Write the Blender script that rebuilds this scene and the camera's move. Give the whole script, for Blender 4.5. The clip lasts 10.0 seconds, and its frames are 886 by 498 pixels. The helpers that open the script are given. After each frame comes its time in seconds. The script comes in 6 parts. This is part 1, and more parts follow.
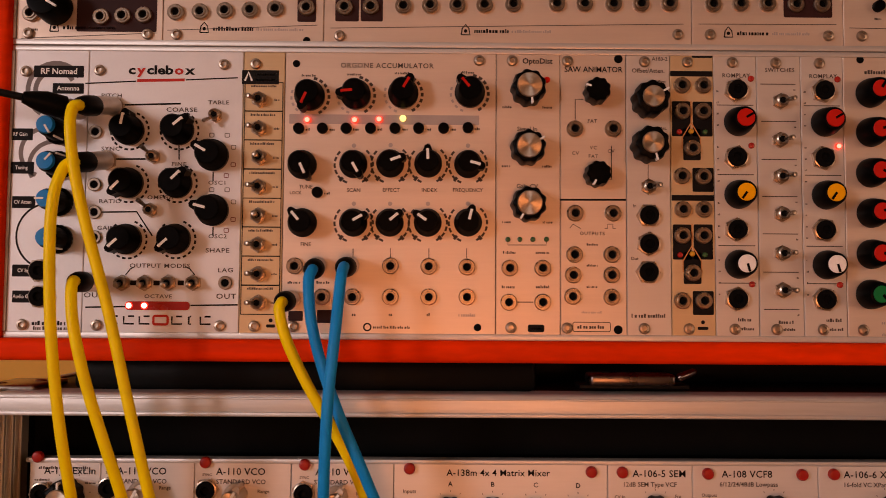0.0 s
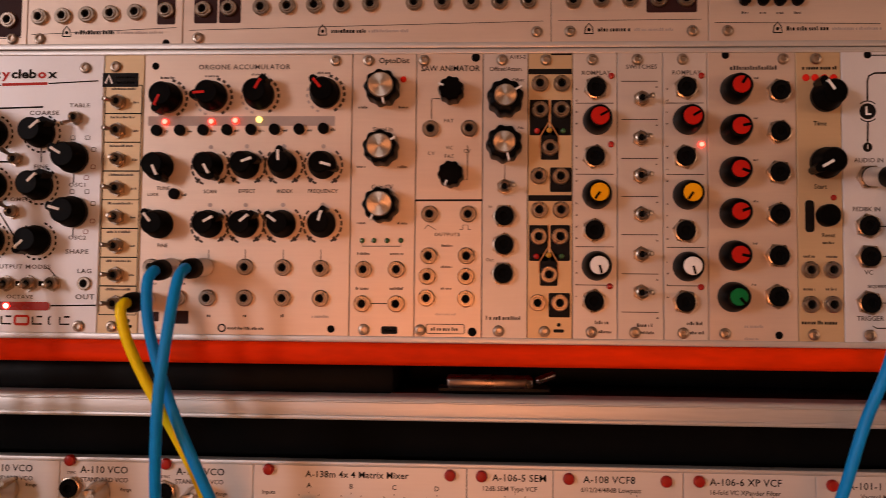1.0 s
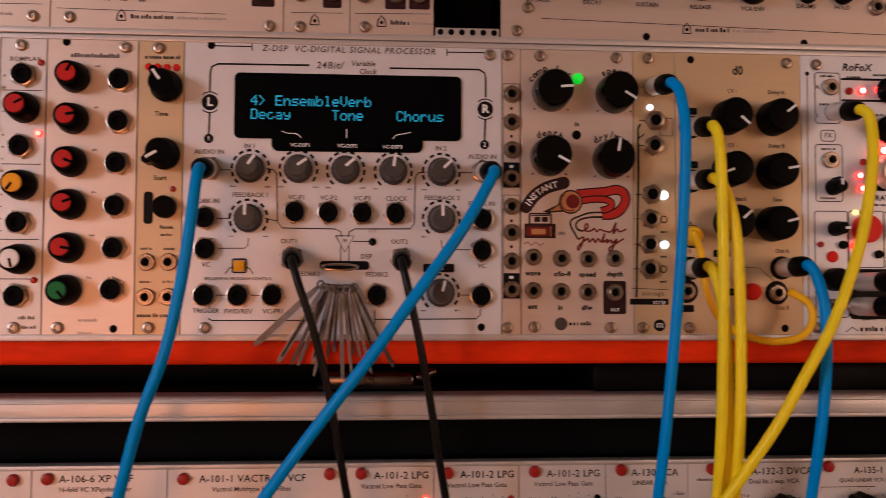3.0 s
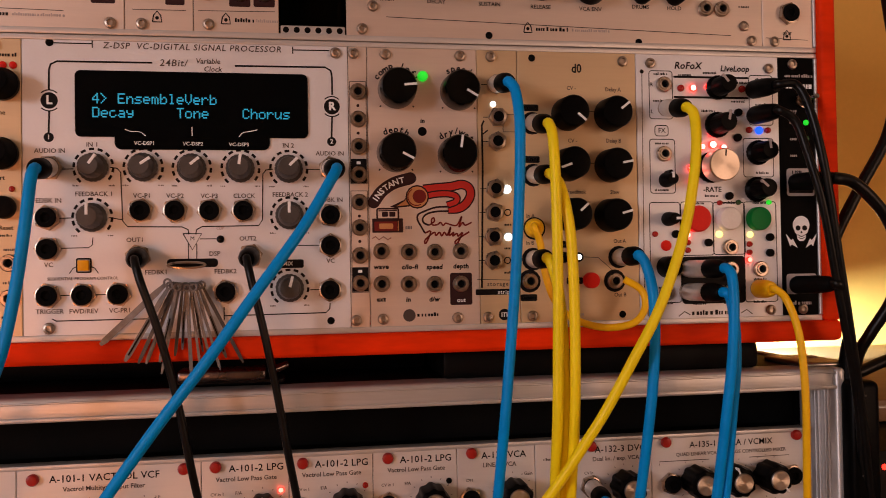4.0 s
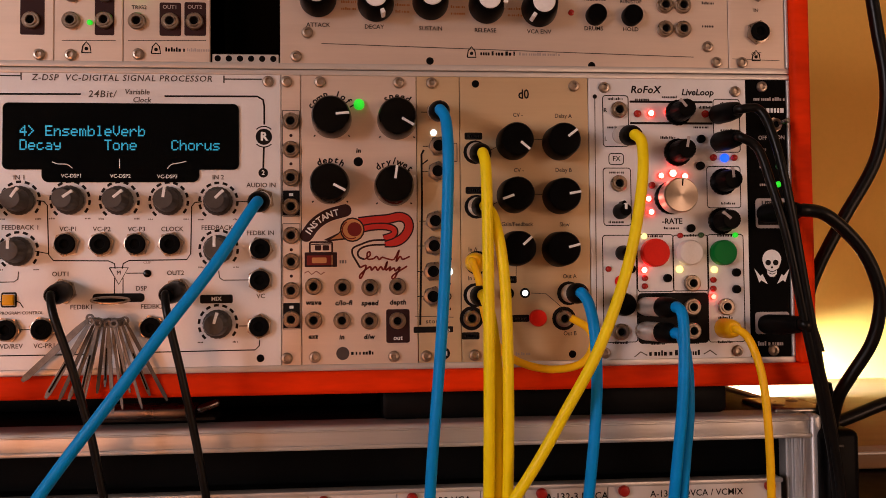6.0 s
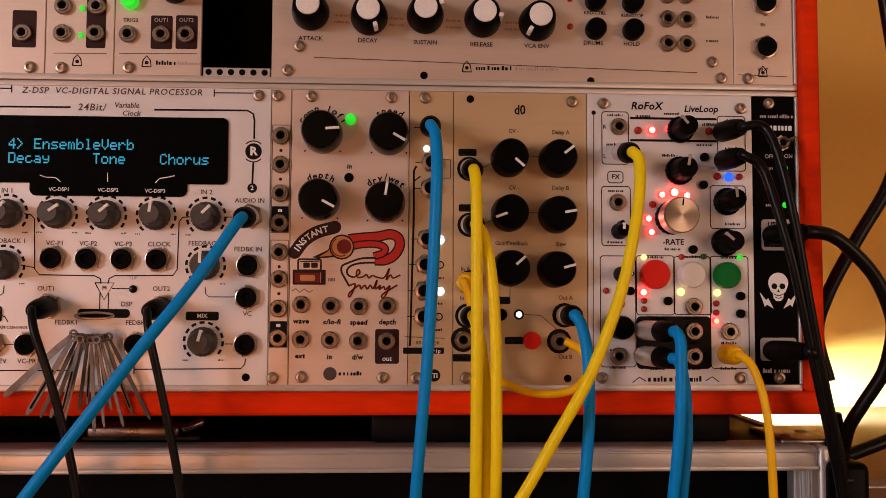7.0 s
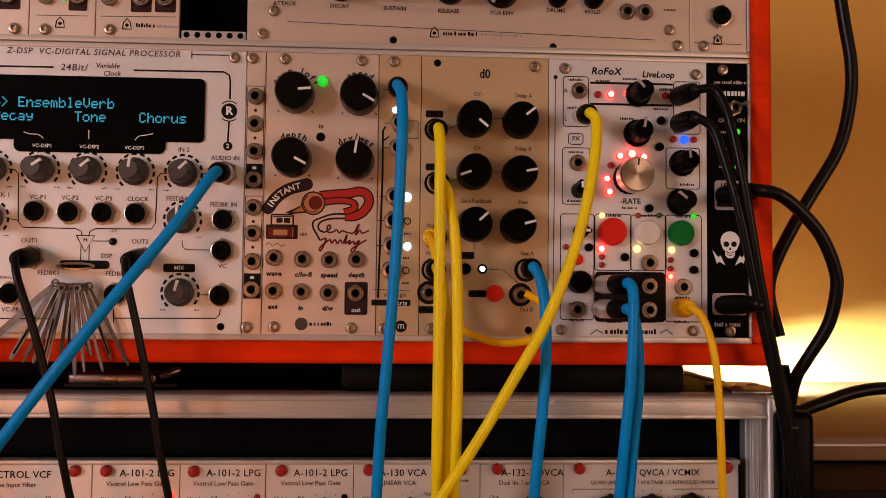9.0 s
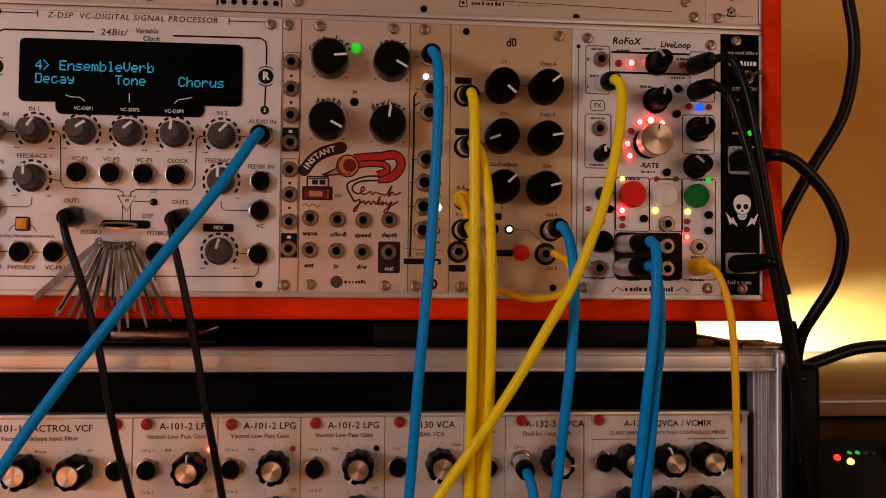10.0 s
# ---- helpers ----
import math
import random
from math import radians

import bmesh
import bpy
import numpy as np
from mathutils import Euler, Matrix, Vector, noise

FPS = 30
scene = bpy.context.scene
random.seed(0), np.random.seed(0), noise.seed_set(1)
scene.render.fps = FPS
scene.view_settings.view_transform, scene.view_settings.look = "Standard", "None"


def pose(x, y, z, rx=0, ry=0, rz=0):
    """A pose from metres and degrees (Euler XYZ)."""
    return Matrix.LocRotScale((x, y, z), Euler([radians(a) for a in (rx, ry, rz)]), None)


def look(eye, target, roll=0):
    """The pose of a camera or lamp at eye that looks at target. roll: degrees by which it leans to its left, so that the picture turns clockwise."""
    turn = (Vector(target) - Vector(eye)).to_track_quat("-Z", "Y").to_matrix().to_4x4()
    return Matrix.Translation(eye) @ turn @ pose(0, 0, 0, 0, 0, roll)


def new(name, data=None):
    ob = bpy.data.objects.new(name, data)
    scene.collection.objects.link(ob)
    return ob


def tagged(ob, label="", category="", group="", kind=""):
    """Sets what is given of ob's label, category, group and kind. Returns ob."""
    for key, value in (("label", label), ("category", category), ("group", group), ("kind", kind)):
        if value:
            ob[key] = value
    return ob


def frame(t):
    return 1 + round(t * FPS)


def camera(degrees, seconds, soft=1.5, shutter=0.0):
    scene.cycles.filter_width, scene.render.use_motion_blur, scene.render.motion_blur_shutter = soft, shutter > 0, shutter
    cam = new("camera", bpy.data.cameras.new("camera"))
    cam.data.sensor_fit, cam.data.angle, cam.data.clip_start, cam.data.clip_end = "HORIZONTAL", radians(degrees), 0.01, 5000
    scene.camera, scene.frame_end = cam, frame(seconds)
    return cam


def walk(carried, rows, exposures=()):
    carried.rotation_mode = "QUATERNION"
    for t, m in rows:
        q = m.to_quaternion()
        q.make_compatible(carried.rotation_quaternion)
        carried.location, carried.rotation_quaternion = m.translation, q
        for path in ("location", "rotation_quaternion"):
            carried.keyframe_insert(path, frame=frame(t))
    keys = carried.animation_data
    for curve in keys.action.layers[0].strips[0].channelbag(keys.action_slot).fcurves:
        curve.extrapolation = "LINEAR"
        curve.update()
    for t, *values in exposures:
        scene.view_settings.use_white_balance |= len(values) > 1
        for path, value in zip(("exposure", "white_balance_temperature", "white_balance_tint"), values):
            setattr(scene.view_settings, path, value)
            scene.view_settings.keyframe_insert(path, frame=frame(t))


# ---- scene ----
cam = camera(54.00, 10.0, soft=0.8, shutter=0.25)
PATH = [
    (0, (0.19358, -0.39334, 0.01541), (0.19633, 0.00596, 0.03892), 0.38),
    (0.5, (0.22809, -0.39316, 0.01657), (0.21881, 0.00609, 0.03927), 0.46),
    (1, (0.28197, -0.38914, 0.01833), (0.26175, 0.00976, 0.04009), 0.56),
    (1.5, (0.35848, -0.38035, 0.01895), (0.32484, 0.01762, 0.04109), 0.83),
    (2, (0.42426, -0.37682, 0.02227), (0.40388, 0.02222, 0.04113), 0.66),
    (2.5, (0.47518, -0.37780, 0.02356), (0.48358, 0.02177, 0.03999), 0.37),
    (3, (0.52601, -0.38445, 0.02103), (0.55319, 0.01424, 0.03861), 0.18),
    (3.1, (0.53415, -0.38564, 0.02076), (0.56464, 0.01281, 0.03831), 0.22),
    (3.2, (0.54006, -0.38820, 0.02061), (0.57410, 0.00997, 0.03807), 0.09),
    (4.3, (0.55868, -0.39794, 0.03020), (0.62908, -0.00422, 0.03540), -1.17),
    (4.5, (0.56249, -0.39755, 0.03073), (0.63325, -0.00390, 0.03638), -1.25),
    (5, (0.57234, -0.39283, 0.03342), (0.64179, 0.00103, 0.04067), -1.16),
    (5.5, (0.59718, -0.39152, 0.03577), (0.64830, 0.00506, 0.04612), -0.88),
    (7, (0.63600, -0.37782, 0.03740), (0.65448, 0.02111, 0.06014), 0.23),
    (7.5, (0.64139, -0.37866, 0.03828), (0.65628, 0.02028, 0.06329), 0.61),
    (8, (0.64499, -0.38096, 0.03543), (0.65923, 0.01804, 0.05991), 0.71),
    (8.5, (0.64685, -0.38722, 0.02751), (0.66365, 0.01180, 0.04997), 0.62),
    (9, (0.64710, -0.39521, 0.01954), (0.66884, 0.00369, 0.03967), 0.57),
    (9.5, (0.64071, -0.40363, 0.01327), (0.66758, -0.00490, 0.03035), 0.45),
    (10, (0.61767, -0.41016, 0.00690), (0.65392, -0.01204, 0.02046), 0.50),
]
walk(cam, [(t, look(eye, target, roll)) for t, eye, target, roll in PATH], [(0, -0.64, 7200, 14), (1.0, -0.66, 6800, 12), (2.0, -0.64, 6000, 10), (3.0, -0.52, 6000, 10), (4.5, -0.42, 6550, 10), (8.5, -0.40, 6500, 10), (9.5, -0.58, 6500, 10), (10.0, -0.77, 6500, 10)])

# ---- world and light ----
world = bpy.data.worlds.new("world")
scene.world = world
world.use_nodes = True
sky = world.node_tree.nodes.new("ShaderNodeTexSky")
sky.sky_type, sky.sun_disc = "NISHITA", False
sky.sun_elevation, sky.sun_rotation = radians(20), radians(250)
world.node_tree.links.new(sky.outputs[0], world.node_tree.nodes["Background"].inputs[0])
world.node_tree.nodes["Background"].inputs[1].default_value = 0.08
scene.view_settings.exposure = 0.0


def lamp(name, place, target, watts, colour, wide, high):
    data = bpy.data.lights.new(name, "AREA")
    data.shape, data.size, data.size_y, data.energy, data.color = "RECTANGLE", wide, high, watts, colour
    ob = new(name, data)
    ob.matrix_world = look(place, target)
    return ob


lamp("window_light", (-2.42, -2.70, 0.50), (0.40, 0.0, 0.0), 93.0, (1.0, 0.87, 0.92), 0.9, 0.9)
# unseen warm fill, added to brighten the panels at the right end
lamp("side_fill", (1.38, -0.80, 0.08), (0.75, 0.0, -0.05), 3.3, (1.0, 0.57, 0.38), 0.4, 0.4)
# unseen orange light, added low in front to tint the left panels
lamp("warm_fill", (0.24, -0.85, -0.12), (0.24, 0.0, 0.03), 0.50, (1.0, 0.33, 0.12), 0.22, 0.16).data.spread = radians(80)
lamp("lamp_behind_case", (0.89, 0.335, -0.045), (1.06, 0.42, -0.135), 5.0, (0.66, 0.82, 1.0), 0.06, 0.02).data.spread = radians(80)


# ---- materials ----
def material(name, colour, rough=0.5, metal=0.0, vary=0.10, scale=60.0, bump=0.0, stretch=(1, 1, 1), coat=0.0, glow=0.0, fine=900.0, per_object=0.0, shine=0.5, spun=0.0):
    m = bpy.data.materials.new(name)
    m.use_nodes = True
    nt = m.node_tree
    b = nt.nodes["Principled BSDF"]
    b.inputs["Metallic"].default_value = metal
    b.inputs["Coat Weight"].default_value = coat
    b.inputs["Specular IOR Level"].default_value = shine
    co = nt.nodes.new("ShaderNodeTexCoord")
    mp = nt.nodes.new("ShaderNodeMapping")
    mp.inputs["Scale"].default_value = stretch
    nt.links.new(co.outputs["Object"], mp.inputs[0])
    n1 = nt.nodes.new("ShaderNodeTexNoise")
    n1.inputs["Scale"].default_value, n1.inputs["Detail"].default_value = scale, 4
    n2 = nt.nodes.new("ShaderNodeTexNoise")
    n2.inputs["Scale"].default_value, n2.inputs["Detail"].default_value = fine, 3
    for n in (n1, n2):
        nt.links.new(mp.outputs[0], n.inputs["Vector"])
    add = nt.nodes.new("ShaderNodeMath")
    add.operation = "MULTIPLY_ADD"
    nt.links.new(n2.outputs["Fac"], add.inputs[0])
    add.inputs[1].default_value = 0.45
    nt.links.new(n1.outputs["Fac"], add.inputs[2])
    ramp = nt.nodes.new("ShaderNodeMapRange")
    ramp.inputs["From Min"].default_value, ramp.inputs["From Max"].default_value = 0.4, 1.05
    ramp.inputs["To Min"].default_value, ramp.inputs["To Max"].default_value = 1 - vary, 1 + vary
    nt.links.new(add.outputs[0], ramp.inputs["Value"])
    value = ramp.outputs[0]
    if per_object:
        info = nt.nodes.new("ShaderNodeObjectInfo")
        r2 = nt.nodes.new("ShaderNodeMapRange")
        r2.inputs["To Min"].default_value, r2.inputs["To Max"].default_value = 1 - per_object, 1 + per_object
        nt.links.new(info.outputs["Random"], r2.inputs["Value"])
        mul = nt.nodes.new("ShaderNodeMath")
        mul.operation = "MULTIPLY"
        nt.links.new(value, mul.inputs[0])
        nt.links.new(r2.outputs[0], mul.inputs[1])
        value = mul.outputs[0]
    mix = nt.nodes.new("ShaderNodeVectorMath")
    mix.operation = "SCALE"
    mix.inputs[0].default_value = colour
    nt.links.new(value, mix.inputs["Scale"])
    nt.links.new(mix.outputs[0], b.inputs["Base Color"])
    rr = nt.nodes.new("ShaderNodeMapRange")
    rr.inputs["To Min"].default_value, rr.inputs["To Max"].default_value = max(0.02, rough - 0.12), min(1.0, rough + 0.12)
    nt.links.new(n1.outputs["Fac"], rr.inputs["Value"])
    nt.links.new(rr.outputs[0], b.inputs["Roughness"])
    if bump:
        bp = nt.nodes.new("ShaderNodeBump")
        bp.inputs["Strength"].default_value, bp.inputs["Distance"].default_value = bump, 0.0004
        nt.links.new(add.outputs[0], bp.inputs["Height"])
        nt.links.new(bp.outputs[0], b.inputs["Normal"])
    if spun:
        tg = nt.nodes.new("ShaderNodeTangent")
        tg.direction_type, tg.axis = "RADIAL", "Y"
        nt.links.new(tg.outputs[0], b.inputs["Tangent"])
        b.inputs["Anisotropic"].default_value = spun
    if glow:
        b.inputs["Emission Color"].default_value = (*colour, 1)
        b.inputs["Emission Strength"].default_value = glow
    return m


BRUSH = (0.06, 1, 1)
M = dict(
    silver=material("brushed_aluminium", (0.72, 0.60, 0.51), 0.46, 0.58, 0.07, 90, 0.10, BRUSH, per_object=0.03),
    white=material("white_coated_aluminium", (0.75, 0.75, 0.77), 0.45, 0.28, 0.04, 60, 0.05, per_object=0.02),
    champagne=material("champagne_aluminium", (0.64, 0.48, 0.29), 0.46, 0.46, 0.06, 90, 0.10, BRUSH),
    grey=material("matt_grey_aluminium", (0.66, 0.61, 0.57), 0.47, 0.50, 0.05, 80, 0.08, BRUSH, per_object=0.03),
    pale_grey=material("satin_silver_aluminium", (0.73, 0.69, 0.66), 0.47, 0.35, 0.05, 80, 0.08, BRUSH, per_object=0.03),
    black_panel=material("black_anodised", (0.0015, 0.0015, 0.0015), 0.5, 0.0, 0.2, 80, 0.05, shine=0.03),
    ink=material("black_ink", (0.005, 0.004, 0.004), 0.6, shine=0.15),
    brown=material("maroon_ink", (0.030, 0.009, 0.009), 0.55, shine=0.2),
    faded=material("grey_ink", (0.055, 0.038, 0.032), 0.6),
    pale=material("pale_ink", (0.42, 0.36, 0.34), 0.6),
    mid=material("mid_grey_ink", (0.19, 0.165, 0.16), 0.6),
    paint_white=material("white_ink", (0.88, 0.88, 0.87), 0.55),
    paint_red=material("red_ink", (0.52, 0.028, 0.018), 0.5, shine=0.2),
    paint_dark_red=material("dark_red_ink", (0.17, 0.014, 0.01), 0.5, shine=0.2),
    paint_tan=material("tan_ink", (0.55, 0.24, 0.08), 0.5),
    plastic=material("black_plastic", (0.0022, 0.002, 0.002), 0.36, 0, 0.25, 200, 0.05, shine=0.045),
    gloss=material("glossy_black_plastic", (0.002, 0.002, 0.002), 0.16, 0, 0.2, 120, shine=0.22),
    rubber=material("black_rubber", (0.002, 0.002, 0.002), 0.5, 0, 0.25, 150, 0.1, shine=0.08),
    graphite=material("grey_plastic", (0.055, 0.049, 0.045), 0.45, 0, 0.15, 200, 0.05),
    chrome=material("nickel_plate", (0.40, 0.33, 0.27), 0.30, 1.0, 0.08, 200, fine=1500),
    steel=material("worn_steel", (0.42, 0.39, 0.36), 0.32, 1.0, 0.2, 120, 0.1),
    screw=material("dull_screw_steel", (0.40, 0.33, 0.27), 0.36, 1.0, 0.2, 200),
    cap=material("spun_aluminium", (0.62, 0.53, 0.44), 0.36, 1.0, 0.08, 250, spun=0.8),
    barrel=material("satin_plug_metal", (0.70, 0.66, 0.62), 0.38, 0.55, 0.10, 250),
    tarnished=material("tarnished_chrome", (0.15, 0.12, 0.11), 0.28, 1.0, 0.3, 120),
    blade=material("worn_grey_steel", (0.20, 0.19, 0.185), 0.5, 0.4, 0.4, 160, 0.2),
    # black of socket bushes; elsewhere stands in for shade inside holes and gaps
    hole=material("hole_and_gap_black", (0.002, 0.002, 0.002), 0.8, shine=0.1),
    blue=material("blue_cord", (0.0, 0.29, 0.80), 0.42, 0, 0.08, 120, 0.05, shine=0.16),
    yellow=material("yellow_cord", (1.0, 0.79, 0.003), 0.42, 0, 0.06, 120, 0.05, shine=0.3),
    orange_yellow=material("amber_cord", (1.0, 0.56, 0.003), 0.42, 0, 0.06, 120, 0.05, shine=0.3),
    cord=material("black_cord", (0.003, 0.003, 0.003), 0.35, 0, 0.2, 150, 0.05, shine=0.22),
    wood=material("orange_stained_wood", (0.76, 0.034, 0.001), 0.6, 0, 0.34, 34, 0.25, (0.25, 1, 1), fine=260, shine=0.08),
    extrusion=material("aluminium_extrusion", (0.60, 0.58, 0.56), 0.44, 0.55, 0.16, 40, 0.15, (0.05, 1, 1)),
    laminate=material("black_laminate", (0.002, 0.002, 0.0025), 0.42, 0, 0.3, 90, 0.1, shine=0.1),
    wall=material("ochre_wall_paint", (0.84, 0.45, 0.085), 0.8, 0, 0.06, 3.0, 0.25, fine=220),
    plaster=material("white_plaster", (0.72, 0.67, 0.60), 0.85, 0, 0.05, 3.0, 0.2, fine=220),
    board=material("oak_board", (0.30, 0.17, 0.08), 0.5, 0, 0.3, 9, 0.2, (0.15, 1, 1), fine=120),
    red_cap=material("red_plastic", (0.52, 0.010, 0.005), 0.45, shine=0.2),
    red_dim=material("unlit_red_lens", (0.40, 0.012, 0.008), 0.25, coat=0.2),
    red_peg=material("dark_red_plastic", (0.36, 0.014, 0.009), 0.35, shine=0.3),
    red_button=material("red_button_plastic", (0.74, 0.022, 0.012), 0.4, shine=0.12),
    yellow_cap=material("yellow_plastic", (0.92, 0.42, 0.004), 0.45, shine=0.2),
    white_cap=material("white_plastic", (0.90, 0.89, 0.88), 0.35),
    green_cap=material("green_plastic", (0.0, 0.17, 0.04), 0.35, shine=0.2),
    green_button=material("green_button_plastic", (0.0, 0.19, 0.03), 0.35, shine=0.15),
    blue_cap=material("blue_plastic", (0.0, 0.21, 0.60), 0.4, shine=0.2),
    screen=material("display_window", (0.001, 0.0015, 0.002), 0.12, shine=0.1),
    amber_lens=material("amber_lens", (0.60, 0.30, 0.02), 0.3),
    green_dim=material("unlit_green_lens", (0.03, 0.10, 0.03), 0.25, coat=0.4),
    led_red=material("lit_red_led", (1.0, 0.012, 0.006), 0.4, glow=11),
    led_hot=material("lit_hot_red_led", (1.0, 0.24, 0.17), 0.4, glow=4.5),
    led_core=material("white_hot_led", (1.0, 0.62, 0.52), 0.4, glow=4),
    led_yellow=material("lit_yellow_led", (1.0, 0.70, 0.20), 0.4, glow=3),
    led_green=material("lit_green_led", (0.02, 0.75, 0.03), 0.4, glow=1.0),
    led_blue=material("lit_blue_led", (0.01, 0.10, 1.0), 0.4, glow=1.8),
    led_white=material("lit_white_led", (0.9, 0.96, 1.0), 0.4, glow=2.5),
    text_cyan=material("lit_cyan_characters", (0.02, 0.38, 0.58), 0.4, glow=0.6),
)


# ---- building helpers (millimetres in, metres out) ----
def mesh_of(bm, name, mats, smooth=0.6):
    me = bpy.data.meshes.new(name)
    bm.normal_update()
    bm.to_mesh(me)
    bm.free()
    for m in mats if isinstance(mats, (list, tuple)) else [mats]:
        me.materials.append(M[m] if isinstance(m, str) else m)
    if smooth:
        me.shade_smooth()
        me.set_sharp_from_angle(angle=smooth)
    return me


def put(name, me, parent, place=(0, 0, 0), turn=0.0, label=""):
    """A mesh under a thing or part; place in metres within it, turn clockwise in degrees as seen from the front."""
    ob = new(name, me)
    ob.parent = parent
    ob.location = place
    ob.rotation_euler = (0, radians(turn), 0)
    if label:
        ob["label"] = label
    return ob


def part(name, bm, mat, parent, label="", smooth=0.6):
    return put(name, mesh_of(bm, name, mat, smooth), parent, label=label)


def box(bm, x0, y0, z0, x1, y1, z1, bevel=0.0, seg=2, slot=0):
    """A box in millimetres."""
    made = bmesh.ops.create_cube(bm, size=1)["verts"]
    for v in made:
        v.co = Vector(((x0 if v.co.x < 0 else x1), (y0 if v.co.y < 0 else y1), (z0 if v.co.z < 0 else z1))) / 1000
    faces = {f for v in made for f in v.link_faces}
    if bevel:
        edges = {e for v in made for e in v.link_edges}
        done = bmesh.ops.bevel(bm, geom=list(edges), offset=bevel / 1000, segments=seg, profile=0.5, affect="EDGES")
        faces = {f for f in done["faces"]} | {f for f in faces if f.is_valid}
    for f in faces:
        f.material_index = slot


def lathe(bm, rings, sides=24, slot=0, flute=0.0, flutes=0, cx=0.0, cz=0.0):
    """A turned body about the axis towards the viewer. rings: (radius, height above the panel) in millimetres."""
    rows = []
    for r, h in rings:
        if r < 1e-6:
            rows.append([bm.verts.new((cx / 1000, -h / 1000, cz / 1000))])
            continue
        row = []
        for n in range(sides):
            a = 2 * math.pi * n / sides
            rr = r * (1 - flute * (0.5 + 0.5 * math.cos(flutes * a))) if flutes else r
            row.append(bm.verts.new(((cx + rr * math.sin(a)) / 1000, -h / 1000, (cz + rr * math.cos(a)) / 1000)))
        rows.append(row)
    for a, b in zip(rows, rows[1:]):
        for n in range(sides):
            m = (n + 1) % sides
            if len(a) == 1 and len(b) == 1:
                break
            if len(a) == 1:
                f = bm.faces.new((a[0], b[m], b[n]))
            elif len(b) == 1:
                f = bm.faces.new((a[n], a[m], b[0]))
            else:
                f = bm.faces.new((a[n], a[m], b[m], b[n]))
            f.material_index = slot


def strip(bm, pts, w, h=0.12, closed=False):
    """A printed line: flat band of width w along points (x, z), h above the panel, all millimetres."""
    pts = [Vector((p[0], p[1])) for p in pts]
    n = len(pts)
    left, right = [], []
    for k in range(n):
        a = pts[(k - 1) % n] if closed or k else pts[k]
        b = pts[(k + 1) % n] if closed or k < n - 1 else pts[k]
        d = (b - a).normalized()
        s = Vector((-d.y, d.x)) * w / 2
        left.append(bm.verts.new(((pts[k].x + s.x) / 1000, -h / 1000, (pts[k].y + s.y) / 1000)))
        right.append(bm.verts.new(((pts[k].x - s.x) / 1000, -h / 1000, (pts[k].y - s.y) / 1000)))
    for k in range(n if closed else n - 1):
        m = (k + 1) % n
        bm.faces.new((right[k], right[m], left[m], left[k]))


def round_rect(x0, z0, x1, z1, r, seg=5):
    pts = []
    for cx, cz, a0 in ((x1 - r, z1 - r, 0), (x0 + r, z1 - r, 90), (x0 + r, z0 + r, 180), (x1 - r, z0 + r, 270)):
        for k in range(seg + 1):
            a = radians(a0 + 90 * k / seg)
            pts.append((cx + r * math.cos(a), cz + r * math.sin(a)))
    return pts


def plate(bm, pts, h, base=0.0, slot=0):
    """A flat block with the outline pts (x, z), from base to h above the panel."""
    top = [bm.verts.new((x / 1000, -h / 1000, z / 1000)) for x, z in pts]
    f = bm.faces.new(top)
    f.normal_update()
    if f.normal.y > 0:
        f.normal_flip()
    f.material_index = slot
    low = [bm.verts.new((x / 1000, -base / 1000, z / 1000)) for x, z in pts]
    for k in range(len(pts)):
        m = (k + 1) % len(pts)
        bm.faces.new((top[k], low[k], low[m], top[m])).material_index = slot


def flow(pts, n=6):
    """A smooth curve through flat points."""
    P = [Vector((p[0], p[1])) for p in pts]
    Q = [P[0] * 2 - P[1]] + P + [P[-1] * 2 - P[-2]]
    out = []
    for k in range(1, len(Q) - 2):
        a, b, c, d = Q[k - 1], Q[k], Q[k + 1], Q[k + 2]
        for s in range(n):
            t = s / n
            v = 0.5 * ((2 * b) + (c - a) * t + (2 * a - 5 * b + 4 * c - d) * t * t + (3 * b - a - 3 * c + d) * t ** 3)
            out.append((v.x, v.y))
    return out + [tuple(P[-1])]


def arc(cx, cz, r, a0, a1, n=16):
    """Points on an arc; angles clockwise from straight up."""
    return [(cx + r * math.sin(radians(a0 + (a1 - a0) * k / n)), cz + r * math.cos(radians(a0 + (a1 - a0) * k / n))) for k in range(n + 1)]


